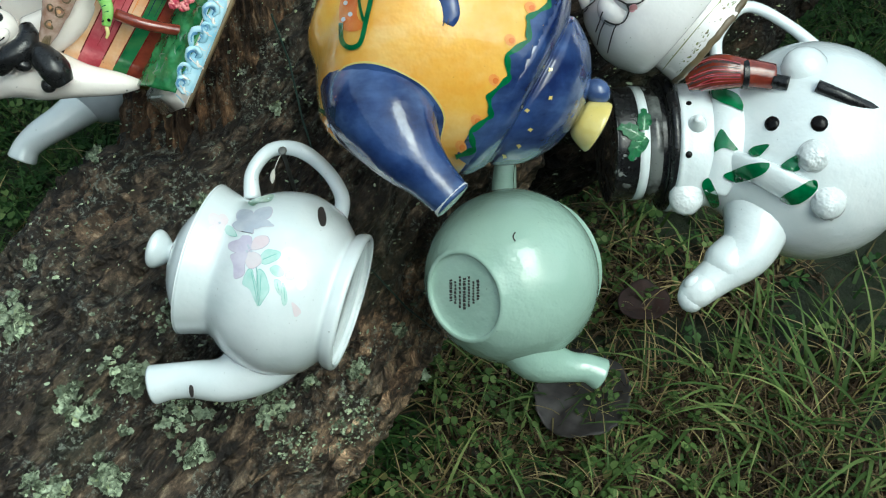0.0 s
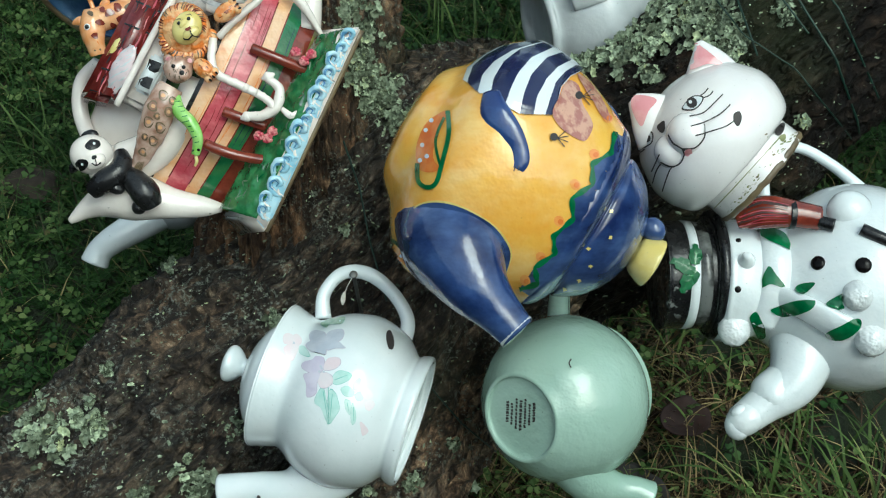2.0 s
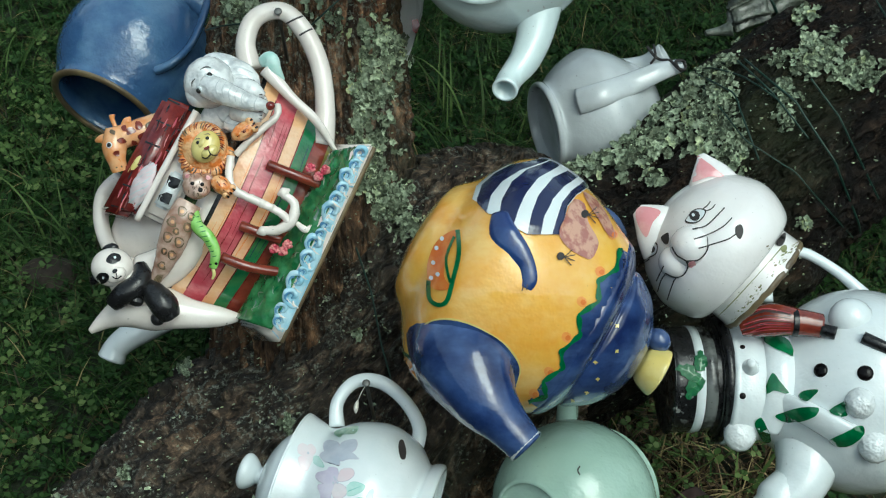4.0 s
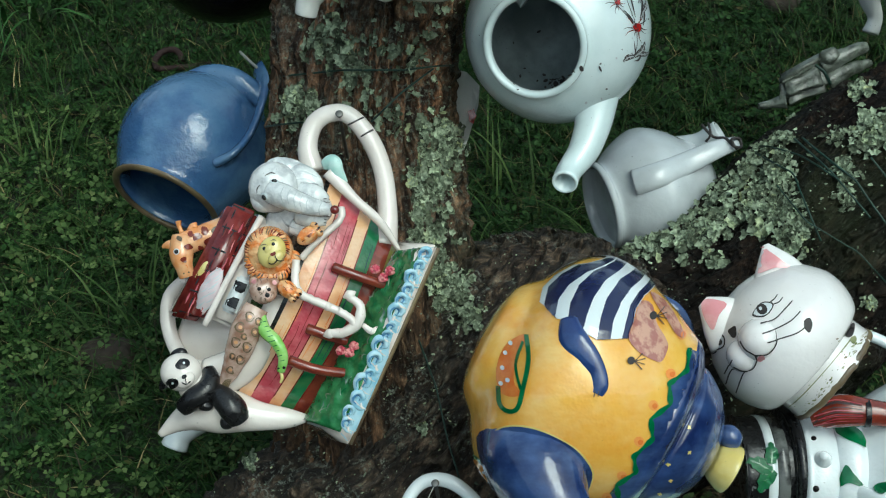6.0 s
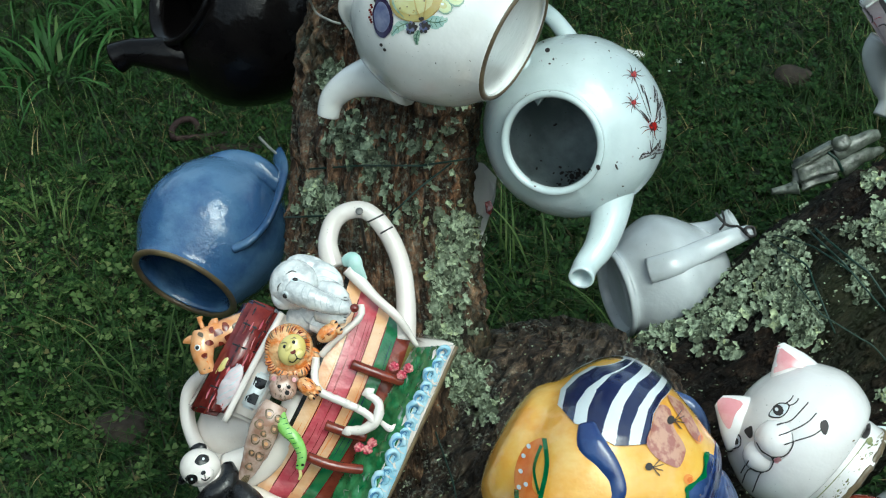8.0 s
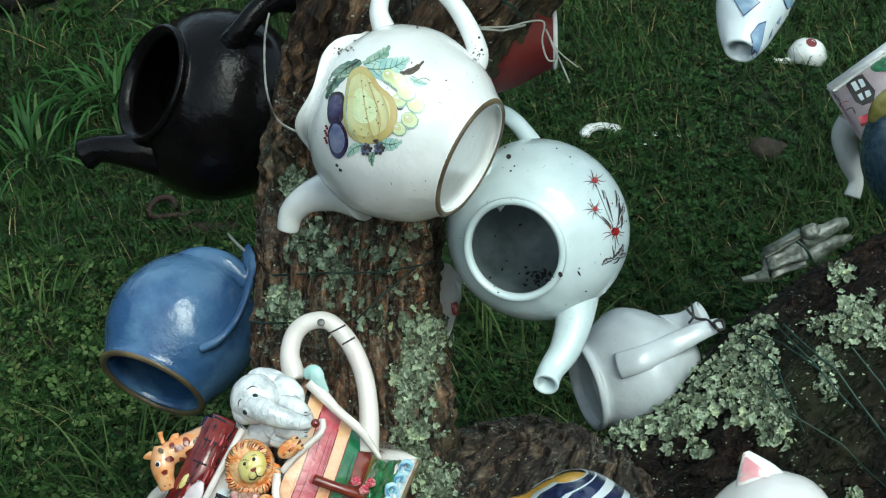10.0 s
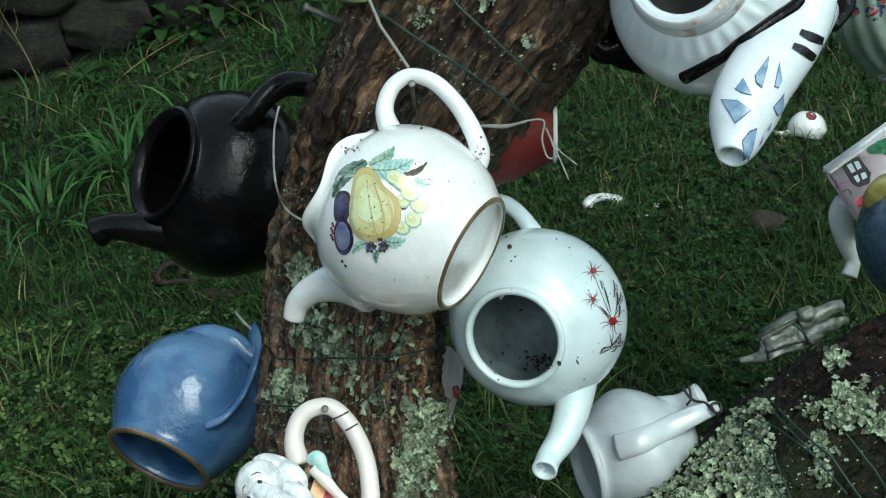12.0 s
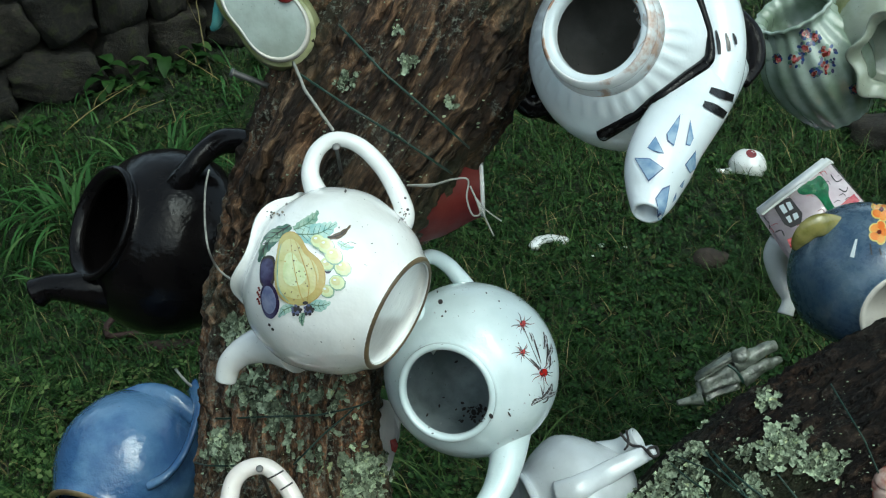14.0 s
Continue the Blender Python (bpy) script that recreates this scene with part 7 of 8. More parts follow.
    for x, y, r in ((466, 608, 7), (450, 626, 7), (474, 634, 6), (442, 652, 7), (460, 660, 7), (448, 682, 6), (432, 700, 5), (456, 642, 4), (480, 616, 5), (436, 676, 4)):
        rg = [(x + r * math.cos(q) * (1 + 0.2 * math.sin(3 * q + x)), y + r * 1.2 * math.sin(q)) for q in (0, 1.05, 2.1, 3.14, 4.2, 5.2, 6.0)]
        stroke("ring_spot", d, rg, [1, 2.6, 1.5, 2.8, 1.5, 2.4, 1], RIMBROWN, sl, t, 0.0020, k=3)
        dot("spot_centre", d, x, y, r * 0.5, PEACH, sl, t, lift=0.0014)
    for k in range(5):
        stroke("tail_line", d, [(424 + 2 * k, 716), (414 + 3 * k, 730), (402 + 5 * k, 744)], [1, 2, 0.8], RIMBROWN, sl, t, 0.0008)
    # giraffe
    g = tube(d, [(442, 450, -10), (405, 460, 8), (376, 468, 22), (352, 478, 32)], [28, 25, 21, 22], 18)
    tube(d, [(348, 468, 32), (346, 494, 42), (350, 518, 44), (355, 536, 42)], [20, 21, 16, 13], 16, bm=g)
    tube(d, [(334, 478, 30), (322, 480, 32), (312, 484, 28)], [8, 8, 2], 10, flat=0.5, bm=g)
    tube(d, [(346, 458, 30), (342, 446, 32), (340, 438, 32)], [5, 4, 6], 10, bm=g)
    tube(d, [(362, 456, 30), (368, 446, 32), (372, 440, 30)], [8, 7, 2], 10, flat=0.5, bm=g)
    crumple(g, 0.0008, 170)
    gi = part("giraffe", g, GIRAFFE, o, "orange giraffe with brown patches")
    t = tree_of(gi)
    for x, y, r in ((372, 466, 8), (386, 456, 7), (394, 474, 8), (408, 456, 8), (416, 472, 7), (430, 448, 7), (358, 484, 7), (362, 462, 5), (432, 466, 6), (350, 506, 5), (343, 470, 5), (378, 484, 5), (402, 482, 5)):
        paint("patch", d, [(x + r * (1 + 0.3 * math.sin(x + 3 * k)) * math.cos(k * 1.05), y + r * (0.9 + 0.3 * math.cos(y + 2 * k)) * math.sin(k * 1.05)) for k in range(6)], BRICKRED if (x + y) % 3 else RIMBROWN, gi, t, 0.0014)
    bead("eye_white", d, 337, 492, 5.4, WHITE, gi, t, 0.25)
    bead("eye", d, 337, 492, 4.0, BLACKPAINT, gi, t, 0.9)
    for x, y in ((350, 530), (358, 528)):
        dot("nostril", d, x, y, 1.6, RIMBROWN, gi, t)
    for k in range(14):
        x, y = rl.uniform(338, 436), 0
        y = 462 + rl.uniform(-12, 16) if x > 362 else rl.uniform(476, 530)
        stroke("fur_line", d, [(x, y), (x + rl.uniform(-4, 4), y + 5)], [1.8, 0.5], ORANGE, gi, t, 0.0006, k=2)
    part("yellow_scarf", tube(d, [(402, 498, 50), (388, 520, 55), (374, 540, 50)], [7, 8, 6], 10), PALEYEL, o)
    # panda
    p = ball(d, 344, 704, 50, 34, 1.05, 0.98, 0.9, 0, 32)
    ball(d, 351, 718, 72, 15, 1.2, 0.9, 0.8, 30, 20, bm=p)
    ball(d, 372, 730, 40, 30, 1.1, 1.0, 0.8, 0, 24, bm=p)
    pa = part("panda", p, ARKWHITE, o, "white panda with black limbs")
    q = bmesh.new()
    for x, y, r, tn in ((340, 672, 13, 20), (314, 724, 10, 60)):
        ball(d, x, y, 40, r, 1.2, 0.8, 0.6, tn, bm=q, n=16)
    tube(d, [(392, 700, 50), (396, 716, 62), (388, 736, 72), (366, 752, 76), (346, 768, 70)], [11, 16, 19, 19, 15], 18, bm=q)
    ball(d, 384, 762, 74, 13, 1.2, 0.8, 0.8, -20, bm=q)
    tube(d, [(404, 736, 62), (420, 752, 72), (436, 772, 76), (446, 790, 70)], [14, 21, 24, 18], 18, bm=q)
    ball(d, 424, 794, 68, 12, bm=q)
    crumple(q, 0.0007, 220)
    part("black_fur", q, BLACKPAINT, pa)
    t = tree_of(pa)
    for x, y, tn in ((347, 690, 20), (328, 724, 65)):
        paint("eye_patch", d, [(x - 13, y + 3), (x - 4, y - 8), (x + 9, y - 7), (x + 12, y + 2), (x + 2, y + 9), (x - 8, y + 9)], BLACKPAINT, pa, t, 0.0008)
        dot("eye_glint", d, x + 2, y - 1, 2.2, WHITE, pa, t, lift=0.0014)
    dot("nose", d, 350, 713, 4.5, BLACKPAINT, pa, t, 0.7, 30, lift=0.0014)
    stroke("mouth", d, [(346, 722), (353, 725), (360, 720)], 1.8, BLACKPAINT, pa, t, 0.0014)
    stroke("mouth", d, [(352, 716), (353, 724)], 1.4, BLACKPAINT, pa, t, 0.0014)
    # snake, anchor, rails, flowers
    part("snake", tube(d, [(486, 606, 86), (492, 632, 94), (512, 652, 100), (524, 678, 98), (520, 704, 92)], [8, 11, 10.5, 9, 7], 14), LIME, o, "bright green snake")
    rope = tube(d, [(548, 508, 84), (546, 545, 90), (556, 568, 92), (590, 584, 92), (622, 598, 90)], [7, 7, 7, 7, 7], 10)
    tube(d, [(640, 572, 88), (660, 590, 88), (655, 620, 88), (630, 636, 88), (606, 636, 88)], [7, 8, 9, 9, 7], 10, bm=rope)
    tube(d, [(622, 598, 90), (642, 610, 90), (650, 622, 90)], [7, 7, 7], 10, bm=rope)
    tube(d, [(556, 505, 80), (590, 470, 80), (625, 438, 74), (628, 415, 70)], [6, 6, 6, 6], 10, bm=rope)
    crumple(rope, 0.0012, 300)
    part("anchor_rope", rope, ARKWHITE, o)
    for x, y in ((641, 570), (606, 638)):
        part("anchor_fluke", tube(d, [(x - 11, y + 4, 88), (x, y, 91), (x + 11, y - 6, 88)], [1.5, 9, 1.5], 10, 4, flat=0.6), ARKWHITE, o)
    part("rope_end", tube(d, [(664, 622, 84), (680, 634, 86), (690, 626, 84)], [4, 6, 2], 10, flat=0.7), ARKWHITE, o)
    part("anchor_ring", ball(d, 603, 590, 92, 8, n=12), ARKWHITE, o)
    sn = [c for c in o.children if c.name.startswith("snake")][0]
    tsn = tree_of(sn)
    for x, y in ((516, 698), (525, 697)):
        dot("eye", d, x, y, 2.4, BLACKPAINT, sn, tsn)
    for k in range(9):
        stroke("scale_line", d, [(484 + 4 * k + 3 * math.sin(k), 618 + 8.5 * k), (494 + 4 * k, 616 + 8.5 * k)], [0.6, 1.6], LEAFGREEN, sn, tsn, 0.0007, k=2)
    part("tongue", tube(d, [(520, 706, 92), (522, 716, 92), (519, 724, 90)], [3, 3, 2], 8), PALEYEL, sn)
    for pts in ([(612, 520, 66), (655, 536, 66), (702, 552, 52)], [(566, 628, 72), (600, 640, 72), (636, 650, 60)], [(534, 684, 72), (580, 700, 72), (638, 708, 56)]):
        part("rail", tube(d, pts, [9] * 3, 10), BRICKRED, o)
    for cx, cy in ((686, 525), (712, 528), (700, 540), (625, 668), (648, 660), (640, 672)):
        fb = bmesh.new()
        for q in range(9):
            ball(d, cx + (4 + (q % 3)) * math.cos(q * 2.4) * (q > 0), cy + (4 + (q % 3)) * math.sin(q * 2.4) * (q > 0), 68 + 3 * (q == 0) + q % 2, 4.2, n=8, bm=fb)
        part("flower", fb, ROSERED, o)
    hl = tree_of(hull)
    for h in (0.26, 0.41, 0.55, 0.79):
        pts = []
        for k in range(9):
            u = 0.06 + 0.88 * k / 8
            v = at(u, h, 1)
            pts.append((d.back(v)))
        stroke("plank_line", d, pts, 2.0, MAROON, hull, hl, 0.0007, k=3)
    rr = random.Random(14)
    for k in range(30):
        h, u = rr.choice((0.30, 0.36, 0.45, 0.50, 0.58, 0.62, 0.66, 0.71, 0.78, 0.82, 0.87)), rr.uniform(0.08, 0.75)
        pts = [d.back(at(u + q * rr.uniform(0.05, 0.09), h + rr.uniform(-0.008, 0.008), 1)) for q in range(3)]
        stroke("grain_line", d, pts, [0.4, 1.1, 0.4], MAROON if 0.55 < h < 0.75 else ORANGE if h > 0.42 else DARKSTRIPE, hull, hl, 0.0007, k=3)
    return o


def pot_house():
    d = D_HOUSE
    o = d.thing("cottage_teapot", "white cottage-shaped teapot with a painted window and green tree", "teapot", "teapots on the tree")
    body = part("body", block(d, [(1338, 376, -15), (1462, 284, -55), (1540, 372, 5), (1412, 485, 45)], [(1350, 372, -110), (1470, 285, -110), (1545, 372, -110), (1420, 480, -110)], 8), PINKWHITE, o)
    part("rim", block(d, [(1334, 372, -8), (1458, 277, -48), (1474, 286, -40), (1348, 384, 0)], [(1345, 370, -114), (1465, 280, -114), (1480, 288, -114), (1355, 380, -114)], 4), OLDWHITE, o)
    part("spout", tube(d, [(1385, 430, -50), (1374, 455, -60), (1384, 500, -60), (1396, 530, -60), (1390, 556, -60)], [26, 24, 18, 13, 15], 16, hole=True), OLDWHITE, o)
    t = tree_of(body)
    paint("painted_window", d, [(1366, 362), (1398, 350), (1420, 378), (1418, 396), (1400, 404), (1388, 398)], SOOT, o, t, 0.001, False)
    for pts in ([(1378, 366), (1386, 362), (1394, 376), (1387, 380)], [(1390, 360), (1398, 358), (1404, 370), (1397, 374)], [(1390, 386), (1397, 382), (1402, 393), (1397, 396)], [(1402, 380), (1410, 377), (1414, 386), (1406, 391)]):
        paint("window_pane", d, pts, WHITE, o, t, 0.0018, False)
    paint("painted_tree", d, [(1412, 335), (1440, 318), (1452, 312), (1466, 330), (1468, 352), (1490, 390), (1480, 396), (1455, 360), (1440, 345), (1418, 345)], LEAFGREEN, o, t, 0.001)
    stroke("painted_band", d, [(1396, 432), (1440, 410), (1480, 380), (1522, 345)], 16, ROSE, o, t, 0.0008)
    rr = random.Random(3)
    for k in range(26):
        x, y = rr.uniform(1352, 1500), rr.uniform(300, 425)
        stroke("painted_brick_line", d, [(x, y), (x + 7, y - rr.uniform(2, 6)), (x + 12, y + rr.uniform(-4, 5))], [0.7, 1.4, 0.6], (SOOT, MAROON, ROSE)[k % 3], o, t, 0.0006, k=3)
    stroke("painted_band", d, [(1398, 438), (1442, 416), (1484, 384)], 4, MAROON, o, t, 0.0012)
    for k in range(9):
        dot("tree_dab", d, 1440 + rr.gauss(0, 12), 332 + rr.gauss(0, 9), 4, GRASSGREEN, o, t, 0.7, k * 30, 0.0014)
    paint("painted_door", d, [(1478, 396), (1500, 384), (1508, 392), (1486, 405)], SOOT, o, t, 0.0012, False)
    for pts in ([(1352, 385), (1362, 398), (1360, 410)], [(1372, 412), (1382, 408), (1388, 418)], [(1470, 310), (1480, 322), (1490, 318)], [(1485, 335), (1496, 340), (1500, 332)]):
        stroke("painted_crack", d, pts, 2, SOOT, o, t)
    return o


def pot_blue_flower():
    d = D_BLUEF
    ax = (-0.16, 0.43, -0.89)
    o = d.thing("teapot", "mottled blue teapot with orange flowers, resting on the side limb", "teapot", "teapots on the tree")
    c = d(1530, 490)
    body = part("body", lathe(c, ax, [(0, -118), (58, -118), (62, -126), (72, -126), (78, -116), (106, -84), (126, -25), (130, 20), (112, 72), (80, 98), (0, 104)], d.s, 56), SLATE, o)
    part("foot", lathe(c, ax, [(0, -119), (60, -119), (63, -128), (72, -127), (74, -120)], d.s, 40, 1), BISQUE, o, "unglazed cream foot")
    part("spout", tube(d, [(1406, 442, 40), (1416, 424, 52), (1436, 404, 60), (1462, 398, 58), (1500, 402, 40)], [5, 15, 20, 20, 14], 16, flat=0.5), OLIVE, o, "yellow-green leaf-shaped spout")
    t = tree_of(body)
    for x, y in ((1556, 412), (1560, 372), (1586, 392)):
        for k in range(5):
            dot("petal_edge", d, x + 11 * math.cos(k * 1.257), y + 13 * math.sin(k * 1.257), 10.5, PALEYEL, o, t, 0.8, k * 72)
            dot("painted_petal", d, x + 10 * math.cos(k * 1.257), y + 12 * math.sin(k * 1.257), 8.5, SPOTORANGE if k % 2 else ORANGE, o, t, 0.8, k * 72, 0.0011)
        dot("flower_eye", d, x, y, 4, BRICKRED, o, t, lift=0.0016)
    stroke("glaze_chip", d, [(1516, 424), (1512, 440), (1508, 456)], [4, 6, 8], WHITE, o, t)
    for pts in ([(1540, 432), (1543, 452)], [(1556, 440), (1560, 452)]):
        stroke("scratch", d, pts, 2.5, SOOT, o, t)
    for x in (1548, 1560):
        stroke("print_bar", d, [(x, 535), (x + 4, 560)], 3, SOOT, o, t)
    return o


def pot_small():
    d = D_SMALL
    o = d.thing("figure_teapot", "small weathered grey house-shaped teapot wired onto the side limb", "teapot", "teapots on the tree")
    bb = block(d, [(1229, 668, 14), (1300, 628, 18), (1318, 684, 26), (1238, 716, 24)], [(1236, 660, -60), (1300, 624, -60), (1320, 680, -60), (1248, 712, -60)], 12)
    bmesh.ops.subdivide_edges(bb, edges=bb.edges[:], cuts=4, use_grid_fill=True)
    crumple(bb, 0.006, 40)
    crumple(bb, 0.002, 130)
    part("body", bb, WEATHERED, o)
    part("roof", block(d, [(1226, 664, 12), (1298, 622, 14), (1306, 634, 26), (1232, 680, 28)], [(1233, 655, -60), (1293, 618, -60), (1302, 632, -60), (1238, 676, -60)], 5), WEATHERED, o)
    part("spout", tube(d, [(1244, 704, 4), (1222, 709, 0), (1199, 714, 0)], [14, 8, 5.5], 12, hole=True), WEATHERED, o)
    knob = ball(d, 1310, 630, 18, 15, 1.2, 0.9, 0.9, 30, 20)
    crumple(knob, 0.003, 110)
    part("knob", knob, WEATHERED, o)
    top = tube(d, [(1300, 645, 6), (1334, 628, 10), (1360, 615, 4), (1371, 612, 0)], [17, 13, 11, 9], 16, hole=True)
    crumple(top, 0.0025, 90)
    part("handle", top, WEATHERED, o)
    low = tube(d, [(1312, 672, 4), (1340, 654, 6), (1366, 642, -2), (1384, 636, -8)], [18, 13, 9, 5], 16, flat=0.7)
    crumple(low, 0.0025, 90)
    part("shoulder", low, WEATHERED, o)
    wire_ring(o, d, [(1288, 646, 30), (1304, 658, 34), (1316, 678, 30)], 2.5)
    return o


def pot_flute():
    d = D_FLUTE
    ax = (-0.52, 0.72, 0.46)
    c = d(1446, 104)
    o = d.thing("teapot", "pale green fluted teapot with red and blue posies", "teapot", "teapots on the tree")
    body = part("body", lathe(c, ax, [(0, -118), (55, -116), (62, -108), (82, -70), (98, -10), (92, 40), (70, 78), (62, 95), (72, 108), (66, 110), (56, 92), (70, 50), (0, 0)], d.s, 144, ripple=lambda q, r, h: (r * (1 + 0.026 * math.sin(18 * q + h * 0.008)), h)), SHADEGREEN, o)
    part("spout", tube(d, [(1385, 110, 20), (1362, 95, 30), (1345, 75, 40)], [22, 15, 12], 14, hole=True), SHADEGREEN, o)
    t = tree_of(body)
    rr = random.Random(2)
    for cx_, cy_, r_ in ((1426, 60, 9), (1441, 68, 10), (1424, 86, 10), (1409, 106, 12), (1465, 96, 14), (1463, 118, 13), (1443, 128, 7), (1376, 104, 6), (1512, 158, 7)):
        for k in range(11):
            g_ = k * 0.571 + rr.uniform(-0.2, 0.2)
            dot("painted_posy", d, cx_ + r_ * math.cos(g_), cy_ + r_ * math.sin(g_), rr.uniform(3.0, 4.6), (NAVY, PLUM, DEEPPRINT)[k % 3], o, t, 0.7, rr.uniform(0, 180), 0.0008)
        for k in range(9):
            dot("painted_posy", d, cx_ + rr.gauss(0, r_ * 0.35), cy_ + rr.gauss(0, r_ * 0.35), rr.uniform(2.5, 4.2), (ROSE, BRICKRED, MAUVE, MAROON)[(k + int(cx_)) % 4], o, t, 0.8, rr.uniform(0, 180), 0.0012 + 0.00006 * k)
    return o


def pot_ruff():
    d = D_RUFF
    ax = (-0.15, -0.55, 0.82)
    c = d(1585, 55)
    o = d.thing("teapot", "moss-stained white teapot with a ruffled mouth", "teapot", "teapots on the tree")

    def ruffle(q, r, h):
        f = max(0.0, (h - 60) / 50)
        return r * (1 + 0.09 * f * math.sin(7 * q)), h + 6 * f * math.cos(7 * q)

    part("body", lathe(c, ax, [(0, -110), (60, -105), (105, -50), (118, 0), (100, 50), (76, 75), (74, 90), (92, 108), (84, 110), (66, 88), (80, 40), (0, 0)], d.s, 64, ripple=ruffle), SHADEWHITE, o)
    part("stain", lathe(c, ax, [(62, -106), (107, -50), (119.5, 0), (112, 25), (100, 20)], d.s, 48, 3, ring=True), MOSSY, o, "green mossy stain")
    return o


def pot_top():
    d = D_TOP
    o = d.thing("teapot", "moss-grown oval teapot nailed up with its pale base outwards", "teapot", "teapots on the tree")
    ell = lambda q, r, h: (r * (1 + 0.26 * math.cos(2 * (q - 0.62))), h)
    c = d(474, 20)
    ax = (0.04, -0.20, 0.97)
    part("body", lathe(c, ax, [(0, -110), (50, -105), (85, -60), (92, 0), (84, 32), (76, 42), (0, 44)], d.s, 52, ripple=ell), MOSSY, o)
    part("base", lathe(c, ax, [(0, 52), (68, 52), (70, 53)], d.s, 52, 2, ripple=ell), STAINEDBASE, o, "grey-stained oval base")
    part("base_rim", lathe(c, ax, [(68, 52), (70, 56), (73, 55), (76, 46), (68, 46)], d.s, 52, 2, ring=True, ripple=ell), BISQUE, o, "dirty white base rim")
    part("trim", tube(d, [(398, -20, 20), (390, 10, 10), (384, 40, 0), (376, 52, -10)], [10, 12, 10, 6], 10), WAVETEAL, o, "dull turquoise relief")
    part("rose", ball(d, 505, -4, 60, 12, 1.2, 0.8, 0.6), MAROON, o)
    return o


def pot_red():
    d = D_RED
    c = d(808, 334, -150)
    ax = (0.985, 0.04, 0.03)
    o = d.thing("red_pot", "red glazed pot with a white rim tied behind the limb", "teapot", "teapots on the tree")
    part("body", lathe(c, ax, [(0, -150), (50, -142), (88, -105), (93, -70), (84, -30), (68, 5), (56, 30), (51, 42), (44, 42), (44, 0), (0, -60)], d.s * 1.07, 40), DARKRED, o)
    part("rim", lathe(c, ax, [(44, 42), (51, 41), (54, 45), (51, 49), (44, 47)], d.s * 1.07, 40, 1, ring=True), OLDWHITE, o)
    part("string", tube(d, [(722, 328, 60), (770, 326, 60), (800, 318, 60), (828, 318, 62), (826, 350, 62), (836, 380, 60), (850, 378, 60), (842, 352, 62), (832, 330, 64), (856, 380, 60), (874, 418, 55)], [1.6] * 11, 6), STRING, o)
    part("string", tube(d, [(838, 345, 62), (858, 370, 60), (888, 392, 55)], [1.3] * 3, 6), STRING, o)
    return o


def shard_piece(name, label, d, outline, bend, thick, material):
    """A broken curved sherd."""
    bm = bmesh.new()
    cx = sum(p[0] for p in outline) / len(outline)
    cy = sum(p[1] for p in outline) / len(outline)
    f = bm.faces.new([bm.verts.new(d(p[0], p[1], -bend * ((p[0] - cx) ** 2 + (p[1] - cy) ** 2) / 3000)) for p in outline])
    r = bmesh.ops.extrude_face_region(bm, geom=[f])
    for v in r["geom"]:
        if isinstance(v, bmesh.types.BMVert):
            v.co.z -= thick * d.s
    o = part(name, bm, material, None, "", False)
    o.matrix_world = d.m
    return tagged(o, label, "pottery shard")


def pot_hidden():
    d = D_HID
    o = d.thing("teapot", "grey-white teapot half hidden behind the ark teapot, spout downwards", "teapot", "teapots on the tree")
    part("body", lathe(d(335, 415, -40), (0.8, 0.6, 0), [(0, -60), (40, -58), (66, -20), (66, 20), (45, 55), (0, 60)], d.s, 36), GREYWHITE, o)
    part("spout", tube(d, [(315, 440, -30), (262, 476, -10), (222, 500, 0), (198, 520, 0), (188, 540, 0)], [38, 29, 25, 23, 25], 20, hole=True), WHITE, o)
    return o


def pot_dark():
    d = D_DARK
    o = d.thing("teapot", "dark brown teapot hanging behind the white novelty teapot", "teapot", "teapots on the tree")
    part("body", lathe(d(1010, 130, -30), (0.2, 0.9, 0.3), [(0, -88), (50, -86), (84, -40), (90, 10), (70, 60), (0, 80)], d.s, 40), BLACKG, o)
    part("spout", tube(d, [(970, 180, 0), (940, 190, 10), (920, 178, 20), (906, 160, 25)], [26, 20, 16, 15], 14, hole=True), BLACKG, o)
    return o


for build in (pot_ark, pot_house, pot_blue_flower, pot_small, pot_flute, pot_ruff, pot_top, pot_red, pot_hidden, pot_dark):
    build()
shard_piece("cream_shard", "cream broken pot sherd wired to the limb's edge", D_CREAM, [(672, 706), (688, 710), (710, 735), (708, 770), (694, 822), (682, 856), (670, 852)], 25, 7, OLDWHITE)

shard_piece("red_shard", "small red glazed sherd caught behind the limb", D_CREAM, [(690, 780), (700, 776), (705, 788), (700, 802), (693, 798)], 10, 5, MAROON)


def cocoon():
    """A small pale pod hanging on a thread below a nail."""
    d = D_WHITE
    bm = tube(d, [(498, 272, -6), (490, 288, -7), (485, 302, -8)], [0.7, 0.7, 0.8], 6)
    tube(d, [(485, 300, -8), (483, 308, -8), (482, 317, -8), (482, 325, -8)], [1.5, 4.2, 4.6, 1.2], 12, bm=bm)
    o = part("hanging_pod", bm, BISQUE, None)
    o.matrix_world = d.m
    tagged(o, "small pale pod hanging on a thread from the nail", "seed pod")


cocoon()

# ---- nails, wires, lichen ----
_bm = bmesh.new()
for o_ in (trunk, limb_up, limb_side):
    _bm.from_mesh(o_.data)
_bm.transform(Matrix.Translation(tree.location))
TREE_BVH = BVHTree.FromBMesh(_bm)
_bm.free()


def on_tree(d, x, y):
    """The place and normal on the bark below a sheet point."""
    eye = d.m @ d.eye
    p = d.m @ d(x, y)
    hit, nor, _, dist = TREE_BVH.ray_cast(eye, (p - eye).normalized())
    if hit is not None and dist > 2.1:
        return None, None
    return hit, nor


